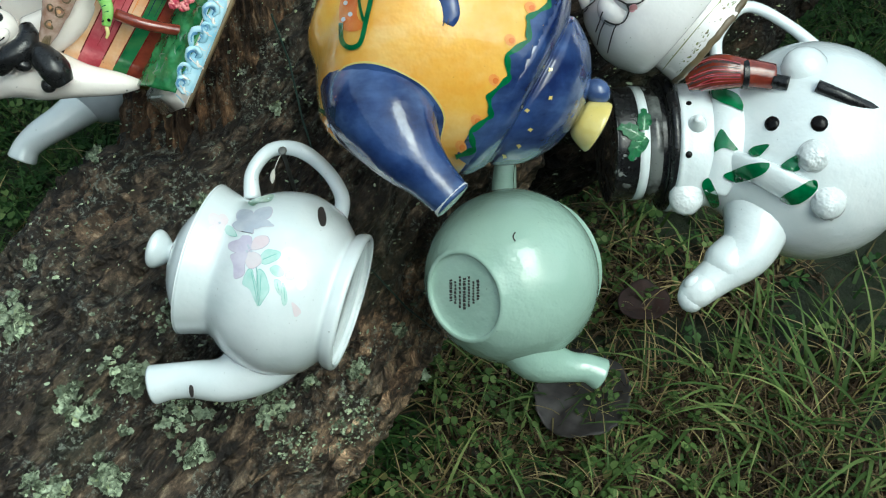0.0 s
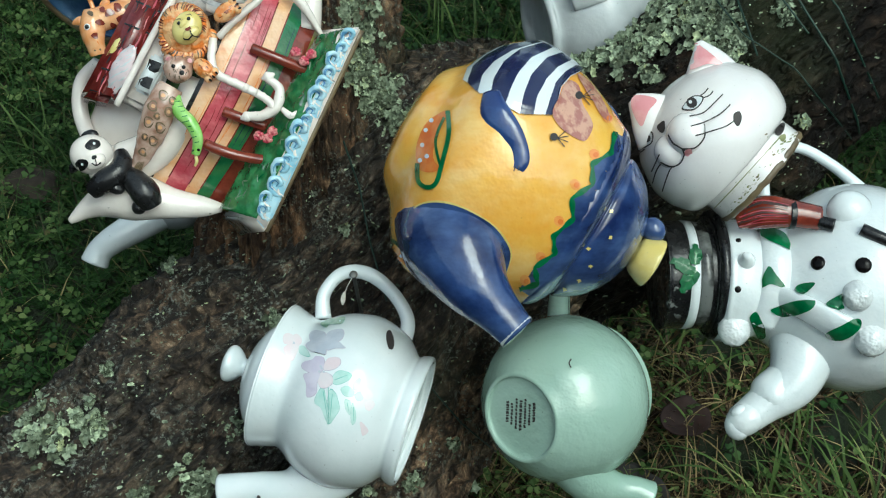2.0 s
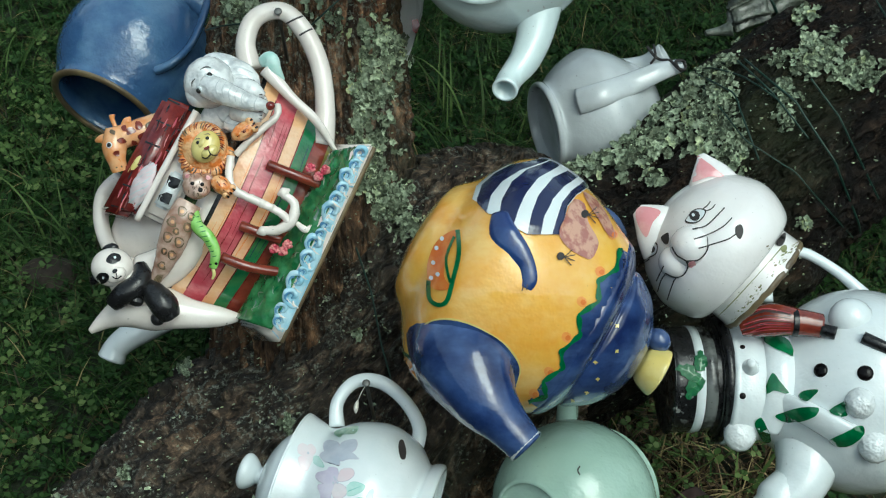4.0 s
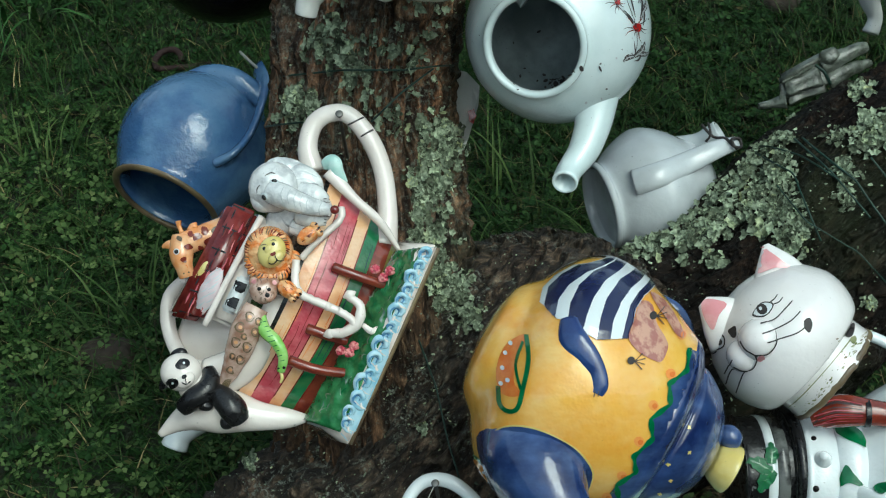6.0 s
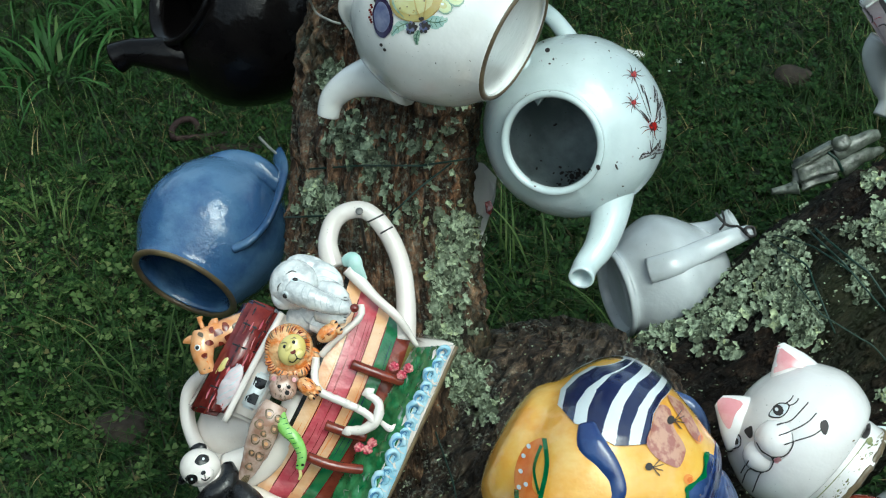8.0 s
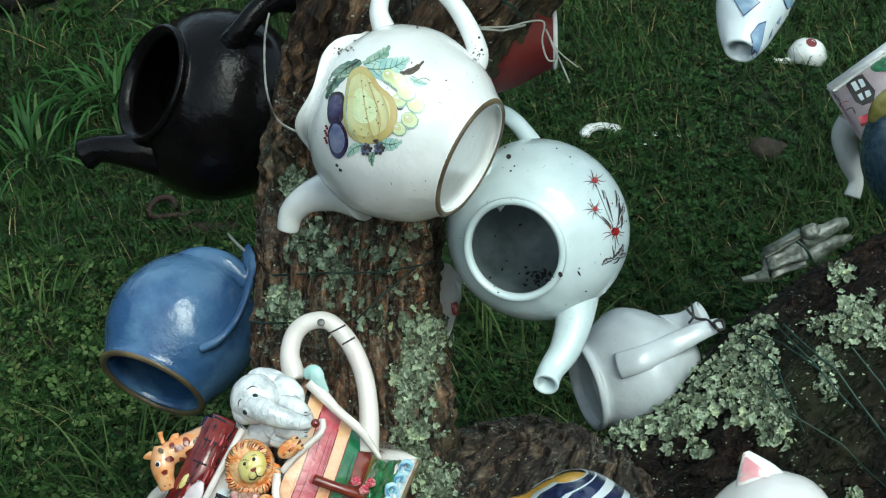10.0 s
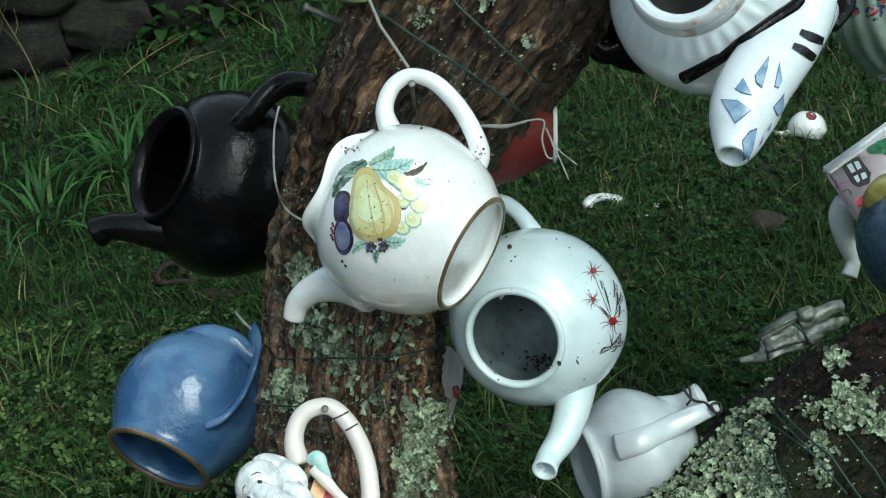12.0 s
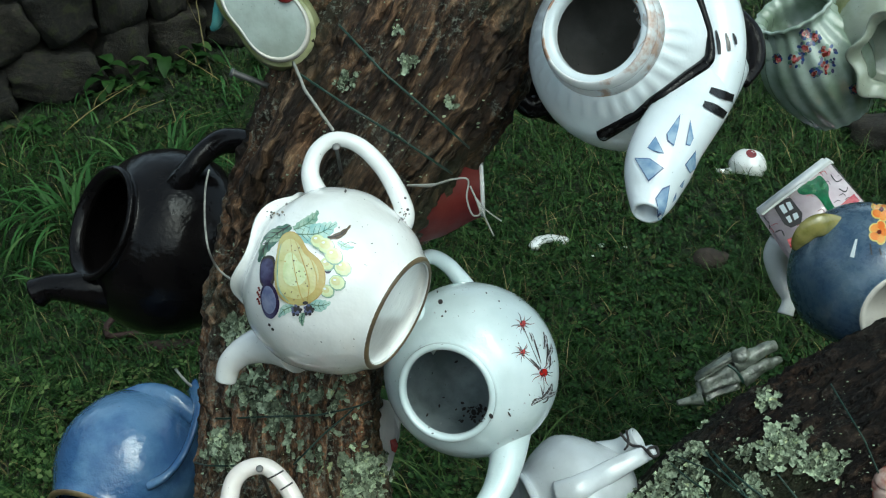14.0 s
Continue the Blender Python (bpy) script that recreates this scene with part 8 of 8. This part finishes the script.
def nail(d, x, y, length=0.055, w=None):
    """A round-headed nail; its head stands out of the bark."""
    hit, nor = on_tree(d, x, y)
    head = d.m @ d(x, y, w)
    to = (hit - head) if hit is not None else (d.m.to_3x3() @ Vector((0, 0, -1)))
    ax = (d.m.to_3x3() @ Vector((0.0, 0.35, 1.0))).normalized()
    bm = bmesh.new()
    lathe(Vector(), ax, [(0, 1.6), (3.4, 1.5), (4.3, 0.6), (4.2, -0.6), (2.2, -1.2), (2.1, -30), (2.0, -length * 1000 - to.length * 1000), (0, -length * 1000 - to.length * 1000)], 0.001, 16, 1, bm=bm)
    o = part("nail", bm, STEEL, None)
    o.location = head
    tagged(o, "weathered steel nail driven into the bark", "nail", "nails in the tree")


for d_, x_, y_, w_ in ((D_WHITE, 500, 267, -8), (D_ARK, 624, 250, 4), (D_FRUIT, 603, 182, -6), (D_CAT, 1368, 336, -40)):
    nail(d_, x_, y_, 0.05, w_)


def bolt():
    """A thick steel bolt driven sideways under the upper pot."""
    d = D_TOP
    bm = tube(d, [(412, 129, -20), (440, 139, -35), (478, 154, -60), (510, 166, -90)], [5.5] * 4, 14)
    tube(d, [(409, 128, -18), (413, 129.5, -20)], [9, 9], 6, bm=bm)
    o = part("nail", bm, STEEL, None)
    o.matrix_world = d.m
    tagged(o, "thick weathered bolt driven sideways into the limb", "nail", "nails in the tree")


bolt()


def wire(d, pts, r, material, label, lift=0.011):
    """A taut wire: straight between the bark's high places, never below the bark."""
    eye = d.m @ d.eye
    hits = [(on_tree(d, x, y)[0], (d.m @ d(x, y) - eye).normalized()) for x, y in pts]
    hits = [q for q in hits if q[0] is not None]
    if len(hits) < 2:
        return
    far = np.array([(h - eye).length - lift for h, _ in hits])
    for _ in range(40):
        far[1:-1] = np.minimum(far[1:-1], 0.5 * (far[:-2] + far[2:]))
    q = [(*(eye + way * f), r * 1.15) for (_, way), f in zip(hits, far)]
    bm = bmesh.new()
    dat = spline(q, 5)
    loops, u = [], None
    for i, p in enumerate(dat):
        a, b = Vector(dat[max(i - 1, 0)][:3]), Vector(dat[min(i + 1, len(dat) - 1)][:3])
        tan = (b - a).normalized()
        u = (u - tan * u.dot(tan)).normalized() if u else square_to(tan)[1]
        v = tan.cross(u)
        loops.append([Vector(p[:3]) + (u * math.cos(e) + v * math.sin(e)) * p[3] for e in (0, 1.257, 2.513, 3.77, 5.027)])
    rings(bm, loops)
    tagged(part("tie_wire", bm, material, None), label, "wire", "wires round the tree")


def line(*p, n=4):
    """Evenly spaced sheet points along a broken line."""
    q = []
    for a, b in zip(p, p[1:]):
        q += [(a[0] + (b[0] - a[0]) * k / n, a[1] + (b[1] - a[1]) * k / n) for k in range(n)]
    return q + [p[-1]]


GW = "dark green plastic-coated wire stretched over the bark"
for d_, p_, r_, m_ in ((D_TOP, line((525, 128), (610, 185), (700, 240), (800, 308)), 0.0013, WIRE), (D_TOP, line((600, 45), (680, 130), (770, 208), (830, 262)), 0.0013, WIRE),
                       (D_BLUE, line((505, 272), (640, 262), (745, 262), (835, 250)), 0.0011, WIRE), (D_BLUE, line((690, 352), (745, 300), (800, 258)), 0.0011, WIRE), (D_BLUE, line((505, 355), (560, 352), (600, 350)), 0.001, WIRE),
                       (D_HID, line((1330, 5), (1420, 80), (1490, 190), (1530, 300), (1545, 385)), 0.0014, WIRE), (D_HID, line((1450, 40), (1500, 110), (1568, 260)), 0.0012, WIRE), (D_HID, line((1255, 55), (1330, 150), (1420, 210), (1520, 330)), 0.0009, WIRE),
                       (D_BLUE, line((1340, 385), (1430, 440), (1480, 560)), 0.0012, WIRE), (D_BLUE, line((1420, 365), (1500, 440), (1568, 520)), 0.0012, WIRE),
                       (D_TOP, line((1180, 800), (1260, 835), (1320, 880)), 0.0011, WIRE), (D_TOP, line((1470, 680), (1530, 780), (1560, 850)), 0.0011, WIRE),
                       (D_WHITE, line((480, 25), (512, 110), (535, 210), (570, 320)), 0.0010, WIRE), (D_WHITE, line((655, 475), (720, 545), (790, 600)), 0.0009, WIRE)):
    wire(d_, p_, r_, m_, GW)
wire(D_TOP, line((514, 98), (540, 160), (590, 232), n=4), 0.0016, STRING, "grey string from the upper pot down to a nail", 0.014)
wire(D_TOP, line((720, 328), (760, 330), (800, 318), n=4), 0.0013, STRING, "grey string tied round the limb", 0.012)


def loose_string(d, pts, r, label):
    """A slack string: lies just before the bark where it crosses it and hangs at that distance beside it."""
    eye = d.m @ d.eye
    way = [(d.m @ d(x, y) - eye).normalized() for x, y in pts]
    far = [on_tree(d, x, y)[0] for x, y in pts]
    far = [(h - eye).length - 0.012 if h is not None else None for h in far]
    known = [f for f in far if f is not None]
    far = [f if f is not None else min(known) for f in far]
    bm = bmesh.new()
    dat = spline([(*(eye + w * f), r) for w, f in zip(way, far)], 6)
    loops, u = [], None
    for i, p in enumerate(dat):
        tan = (Vector(dat[min(i + 1, len(dat) - 1)][:3]) - Vector(dat[max(i - 1, 0)][:3])).normalized()
        u = (u - tan * u.dot(tan)).normalized() if u else square_to(tan)[1]
        v = tan.cross(u)
        loops.append([Vector(p[:3]) + (u * math.cos(e) + v * math.sin(e)) * r for e in (0, 1.047, 2.094, 3.142, 4.189, 5.236)])
    rings(bm, loops)
    tagged(part("tie_string", bm, STRING, None), label, "string", "wires round the tree")


loose_string(D_TOP, [(370, 300), (363, 340), (363, 400), (370, 445), (386, 476), (408, 494), (428, 500)], 0.0014, "slack grey string holding the black teapot to the limb")


def lichen(d, x, y, r, stretch=1.0, turn=0.0, thin=1.0, size=1.0):
    """A patch of ruffled lichen flakes on the bark."""
    verts, faces = [], []
    rr = random.Random(int(x * 7 + y * 13))
    thin *= (0.6 if r > 40 else 1.0) * (0.5 if thin < 0.5 else 0.85)
    r *= 1.12
    size *= 1.5 if r > 24 and size == 1.0 else 1.0
    count = int(6.6 * (r / 5.0) ** 2 * stretch * thin / size ** 2) + 6
    ct, st = math.cos(radians(turn)), math.sin(radians(turn))
    for _ in range(count):
        a, q = rr.uniform(0, 6.283), math.sqrt(rr.random())
        edge = 0.75 + 0.35 * math.sin(3 * a + x) * math.sin(2 * a + y) + 0.15 * math.sin(7 * a)
        if q > edge or noise.noise((x + r * q * math.cos(a)) * Vector((0.07, 0, 0)) + (y + r * q * math.sin(a)) * Vector((0, 0.07, 0))) < -0.34 + 0.30 * (q - 0.6):
            continue
        lx, ly = r * q * math.cos(a), r * stretch * q * math.sin(a)
        h, n = on_tree(d, x + lx * ct - ly * st, y + lx * st + ly * ct)
        if h is None:
            continue
        if n.dot(d.m.to_3x3() @ Vector((0, 0, 1))) < 0.15:
            continue
        n = (n + Vector((rr.uniform(-0.38, 0.38), rr.uniform(-0.38, 0.38), rr.uniform(-0.3, 0.4)))).normalized()
        _, u, v = square_to(n)
        f = rr.choice((0.5, 0.8, 1.0, 1.0)) * rr.uniform(0.0022, 0.0066) * size * (1.15 - 0.35 * q)
        c0 = h + n * rr.uniform(0.0, 0.006)
        b = len(verts)
        verts.append(c0)
        k = 13
        ph = rr.uniform(0, 6.28)
        for i in range(k):
            e = 2 * math.pi * i / k
            w = f * (0.72 + (0.18 if i % 2 else -0.08) + 0.2 * math.sin(2 * e + ph) + rr.uniform(-0.12, 0.18))
            verts.append(c0 + (u * math.cos(e) + v * math.sin(e)) * w * 0.6 + n * f * 0.10)
            verts.append(c0 + (u * math.cos(e + 0.1) + v * math.sin(e + 0.1)) * w + n * f * rr.uniform(0.05, 0.55))
        for i in range(k):
            j = (i + 1) % k
            faces.append((b, b + 1 + 2 * i, b + 1 + 2 * j))
            faces.append((b + 1 + 2 * i, b + 2 + 2 * i, b + 2 + 2 * j, b + 1 + 2 * j))
    if not faces:
        return
    me = bpy.data.meshes.new("lichen")
    me.from_pydata([p - tree.location for p in verts], [], faces)
    me.materials.append(LICHEN)
    o = new("lichen", me)
    o.parent = tree
    tagged(o, "grey-green crusty lichen", kind="stuff")


for p_ in ((140, 715, 42), (195, 838, 34), (60, 855, 20), (100, 872, 26), (235, 672, 30), (345, 800, 34, 0.7), (375, 735, 48, 0.6, 0, 0.4), (165, 262, 16), (190, 655, 15), (218, 758, 13), (550, 677, 15), (630, 655, 18), (300, 745, 26, 1, 0, 0.6), (490, 720, 34, 0.7, 0, 0.5), (208, 625, 9), (60, 465, 12), (490, 190, 10), (470, 745, 26, 0.8, 0, 0.5), (705, 580, 14), (760, 665, 22, 1.6, 40, 0.4), (330, 705, 46, 0.6, -20, 0.5, 0.5), (420, 700, 60, 0.5, 10, 0.5, 0.5), (470, 690, 50, 0.6, 0, 0.45, 0.5), (520, 790, 60, 0.7, 0, 0.25, 0.45), (620, 740, 50, 1.2, 30, 0.3, 0.45), (300, 560, 30, 1.0, 0, 0.4, 0.5), (30, 560, 36, 1.2)):
    lichen(D_WHITE, *p_)
for p_ in ((95, 860, 62), (70, 765, 60, 0.35, 35, 0.5), (660, 60, 42, 1.6), (655, 180, 40, 1.6), (680, 255, 34, 1.2), (1240, 110, 85, 0.7, -25), (1160, 165, 62, 0.5, -25), (1060, 190, 50, 0.4, -20), (1290, 165, 44), (1400, 50, 17), (1398, 105, 20), (1465, 8, 60, 0.5), (1545, 30, 36), (1430, 300, 14), (210, 740, 14, 0.5), (320, 550, 16, 1.4), (500, 655, 16, 1.2)):
    lichen(D_HID, *p_)
for p_ in ((785, 440, 48, 1.5), (800, 540, 46, 1.3), (815, 380, 34), (615, 205, 46, 0.9), (655, 250, 36), (570, 320, 30, 1.5), (830, 640, 40), (865, 692, 36, 0.8), (735, 340, 18), (700, 215, 26, 0.7, 0, 0.6), (590, 95, 28), (1300, 500, 84, 0.8, -30), (1245, 545, 62, 0.7, -30), (1385, 430, 52), (1400, 520, 54), (1428, 550, 34), (1150, 570, 44, 0.7, -20), (1190, 535, 40, 0.6, -30), (1525, 440, 18), (1520, 490, 16), (1505, 378, 20), (1550, 290, 26, 0.7), (1555, 385, 34), (1290, 590, 30, 0.6, 0, 0.6), (760, 250, 22, 1, 0, 0.5)):
    lichen(D_BLUE, *p_)
for p_ in ((1375, 785, 62, 0.7, -25), (1340, 866, 26), (1460, 830, 32), (1240, 745, 15), (1290, 702, 18, 0.6, -40), (1365, 715, 22, 1.2), (445, 700, 44, 0.8), (395, 795, 36), (418, 582, 26), (612, 142, 20), (700, 55, 12, 1.0, 0, 0.6), (640, 835, 60, 0.8), (498, 745, 26), (720, 115, 16), (1180, 835, 50, 0.6, -40), (1225, 800, 36, 0.7, -40), (800, 180, 12), (480, 640, 55, 1.2, 0, 0.22), (570, 720, 60, 1.2, 0, 0.24), (610, 640, 46, 1.3, 0, 0.24), (520, 820, 56, 1, 0, 0.26), (600, 790, 50, 1, 0, 0.3)):
    lichen(D_TOP, *p_)


def specks(count):
    """Tiny lichen crusts strewn over the bark."""
    rr = random.Random(77)
    verts, faces = [], []
    for d in (D_WHITE, D_HID, D_BLUE, D_TOP):
        for _ in range(count):
            x, y = rr.uniform(-60, 1640), rr.uniform(-60, 940)
            if noise.noise((x * 0.008, y * 0.008, d.cx)) < rr.uniform(-0.35, 0.45):
                continue
            h, n = on_tree(d, x, y)
            if h is None:
                continue
            _, u, v = square_to(n)
            f = rr.uniform(0.0005, 0.0016) if rr.random() < 0.88 else rr.uniform(0.0016, 0.0030)
            b = len(verts)
            verts.append(h + n * 0.0016)
            for i in range(6):
                w = f * rr.uniform(0.35, 1.3)
                verts.append(h + (u * math.cos(i * 1.047) * 1.5 + v * math.sin(i * 1.047) * 0.8) * w + n * 0.0006)
            faces += [(b, b + 1 + i, b + 1 + (i + 1) % 6) for i in range(6)]
    me = bpy.data.meshes.new("lichen")
    me.from_pydata([p - tree.location for p in verts], [], faces)
    me.materials.append(LICHEN)
    o = new("lichen", me)
    o.parent = tree
    tagged(o, "tiny pale lichen specks", kind="stuff")


specks(4000)


def pot_russet():
    """A small pot showing at the low side of the side limb."""
    d = D_SMALL
    hit, _ = on_tree(d, 1574, 866)
    w = (d.m.inverted() @ hit).z / d.s + 14
    k = 1 - w / 2097
    o = d.thing("teapot", "small russet and cream glazed teapot wired against the side limb", "teapot", "teapots on the tree")
    body = part("body", lathe(d(1588, 872, w), (-0.45, 0.75, 0.45), [(0, -44), (26, -43), (40, -24), (46, 2), (40, 26), (26, 38), (0, 40)], d.s * k, 40), RUSSET, o)
    part("lid", lathe(d(1588, 872, w), (-0.45, 0.75, 0.45), [(0, 38), (27, 38), (26, 44), (14, 50), (0, 52)], d.s * k, 32), RUSSET, o)


pot_russet()


def twigs():
    """An unseen crown added to break up sky reflections: forking, leafy branches from the top of the upright limb."""
    rr = random.Random(21)
    bm = bmesh.new()
    tips = []

    def grow(p, way, r, length, depth):
        mid = p + way * length * 0.5 + Vector((rr.uniform(-1, 1), rr.uniform(-1, 1), rr.uniform(-1, 1))) * length * 0.08
        end = p + way * length
        tan, u, v = square_to(way)
        loops = [[c + (u * math.cos(e) + v * math.sin(e)) * q for e in (0, 1.047, 2.094, 3.142, 4.189, 5.236)] for c, q in ((p, r), (mid, r * 0.85), (end, r * 0.65))]
        rings(bm, loops)
        if depth < 2:
            tips.append((end, way))
        if depth:
            for _ in range(3):
                w = (way + Vector((rr.uniform(-0.9, 0.9), rr.uniform(-0.9, 0.9), rr.uniform(-0.3, 0.6)))).normalized()
                grow(p.lerp(end, rr.uniform(0.55, 1.0)), w, r * 0.62, length * rr.uniform(0.62, 0.85), depth - 1)

    base = Vector((0.42, 1.85, 1.85)) - tree.location
    for w in ((0.5, 0.4, 1.0), (-0.4, 0.3, 1.0), (0.2, -0.5, 1.1)):
        grow(base, Vector(w).normalized(), 0.06, 0.75, 4)
    part("crown", bm, BARK, tree, "unseen forking branches added above to break up reflections")
    verts, faces = [], []
    for p, way in tips:
        for _ in range(rr.randrange(4, 9)):
            c = p + Vector((rr.gauss(0, 0.07), rr.gauss(0, 0.07), rr.gauss(0, 0.06)))
            nrm = Vector((rr.gauss(0, 0.7), rr.gauss(0, 0.7), 1)).normalized()
            _, u, v = square_to(nrm)
            a = rr.uniform(0, 6.28)
            u, v = u * math.cos(a) + v * math.sin(a), v * math.cos(a) - u * math.sin(a)
            ln = rr.uniform(0.03, 0.06)
            b0 = len(verts)
            for f, w in ((0, 0.04), (0.35, 0.30), (0.7, 0.24), (1, 0.02)):
                for e in (-1, 1):
                    verts.append(c + u * ln * f + v * ln * w * e - nrm * ln * 0.25 * f * f)
            faces += [(b0 + 2 * i, b0 + 2 * i + 1, b0 + 2 * i + 3, b0 + 2 * i + 2) for i in range(3)]
    me = bpy.data.meshes.new("leaves")
    me.from_pydata(verts, [], faces)
    me.materials.append(BLADE)
    o = new("leaves", me)
    o.parent = tree
    tagged(o, "unseen small green leaves added above to break up sky reflections", kind="stuff")


twigs()

# ---- loose things on the lawn ----
def sit(x, y, dz=0.0):
    return Vector((x, y, ground_z(x, y) + dz))


def lump(name, x, y, sx, sy, sz, material, label, category, seed):
    bm = bmesh.new()
    bmesh.ops.create_icosphere(bm, subdivisions=3, radius=1.0)
    for v in bm.verts:
        v.co *= 1 + 0.28 * noise.noise(v.co * 1.6 + Vector((seed, 0, 0)))
        v.co = Vector((v.co.x * sx, v.co.y * sy, v.co.z * sz))
    o = part(name, bm, material, None)
    o.location = sit(x, y, sz * 0.35)
    return tagged(o, label, category)


lump("dark_stone", 1.48, 3.12, 0.20, 0.09, 0.06, STONE, "long dark stone lying in the grass", "stone", 3)
lump("iron_scrap", -0.575, 2.59, 0.085, 0.022, 0.018, RUST, "flat dark rusty iron bar in the grass", "scrap iron", 2)
lump("soil_mound", 0.80, 2.66, 0.055, 0.04, 0.03, SOIL, "small dark mound of bare soil in the lawn", "soil", 9)
lump("soil_mound", -0.70, 1.72, 0.06, 0.05, 0.028, SOIL, "small dark mound of bare soil in the lawn", "soil", 5)


def fallen_leaf(x, y, size, yaw, seed, material, label):
    """A rotted, curled leaf with a torn edge."""
    def at(u, v):
        q = 2 * math.pi * u
        edge = 1 + 0.10 * noise.noise((math.cos(q) * 1.6, math.sin(q) * 1.6, seed)) + 0.05 * noise.noise((math.cos(q) * 7, math.sin(q) * 7, seed + 3))
        r = size * v * edge
        lx, ly = r * math.cos(q), 0.84 * r * math.sin(q)
        return Vector((lx, ly, 0.018 * noise.noise((lx * 14, ly * 14, seed)) + 0.006 * noise.noise((lx * 45, ly * 45, seed)) + 0.012 * v * v))

    bm = bmesh.new()
    quad_grid(bm, at, 48, 14)
    bmesh.ops.remove_doubles(bm, verts=bm.verts[:], dist=1e-5)
    r = bmesh.ops.extrude_face_region(bm, geom=bm.faces[:])
    for v in r["geom"]:
        if isinstance(v, bmesh.types.BMVert):
            v.co.z += 0.0012
    o = part("fallen_leaf", bm, material, None)
    o.matrix_world = Matrix.Translation(sit(x, y, 0.034)) @ Matrix.Rotation(yaw, 4, "Z") @ Matrix.Rotation(0.05, 4, "X")
    return tagged(o, label, "leaf")


fallen_leaf(0.305, 0.960, 0.080, 1.2, 1.0, DARKLEAF, "large rotten black leaf lying on the grass")
fallen_leaf(0.415, 1.10, 0.040, 0.3, 4.0, DEADLEAF, "brown dead leaf lying on the grass")


def ring_shard():
    d = Draft(0, 0, 0.001, Matrix.Translation(sit(0.41, 2.785, 0.004)) @ Matrix.Rotation(0.3, 4, "Z"), 0, 0)
    bm = tube(d, [(48 * math.cos(a), -48 * math.sin(a), 18) for a in np.linspace(0.2, 2.9, 9)], [14, 17, 15, 17, 16, 17, 15, 16, 12], 10, flat=0.6)
    o = part("white_shard", bm, OLDWHITE, None)
    o.matrix_world = d.m
    tagged(o, "curved white teapot rim shard on the grass", "pottery shard")
    for k, (dx, dy, s) in enumerate(((0.13, -0.05, 0.016), (0.17, -0.02, 0.012), (0.19, -0.07, 0.010), (0.10, -0.09, 0.009))):
        bm = bmesh.new()
        bmesh.ops.create_cube(bm, size=1.0)
        bmesh.ops.bevel(bm, geom=bm.edges[:], offset=0.15, segments=1, affect="EDGES")
        o = part("small_shard", bm, OLDWHITE, None, "", False)
        o.matrix_world = Matrix.Translation(sit(0.41 + dx, 2.83 + dy, 0.012)) @ Matrix.Rotation(k, 4, "Z") @ Matrix.Rotation(0.4, 4, "X") @ Matrix.Diagonal((s, s * 0.7, 0.004, 1))
        tagged(o, "small white pottery chip on the grass", "pottery shard", "chips on the lawn")


ring_shard()


def broken_cup():
    d = Draft(0, 0, 0.001, Matrix.Translation(sit(1.0, 3.06, 0.02)) @ Matrix.Rotation(radians(50), 4, "X"), 0, 0)
    o = d.thing("broken_teapot", "broken white teapot piece with a red rose on the grass", "pottery shard")
    b = part("body", lathe(Vector(), (0.2, 1, 0.3), [(46, -28), (54, 0), (40, 30), (20, 44), (16, 40), (34, 22), (46, 0), (40, -26)], 0.001, 30), OLDWHITE, o)
    part("spout", tube(d, [(-40, 12, 0), (-70, 16, 0), (-92, 12, 0)], [12, 8, 7], 10, hole=True), OLDWHITE, o)
    dot("painted_rose", d, 0, -22, 15, MAROON, o, tree_of(b))


broken_cup()


def rusty_bracket():
    d = Draft(0, 0, 0.001, Matrix.Translation(sit(-0.70, 2.66, 0.015)), 0, 0)
    bm = tube(d, [(-40, 30, 8), (-50, 0, 16), (-36, -34, 22), (-10, -44, 22), (8, -30, 16), (14, -6, 8)], [8] * 6, 10)
    tube(d, [(-40, 24, 5), (30, 16, 5), (90, 4, 5)], [7, 8, 6], 10, bm=bm)
    o = part("rusty_bracket", bm, RUST, None)
    o.matrix_world = d.m
    tagged(o, "bent rusty iron bracket lying in the grass", "scrap iron")


rusty_bracket()
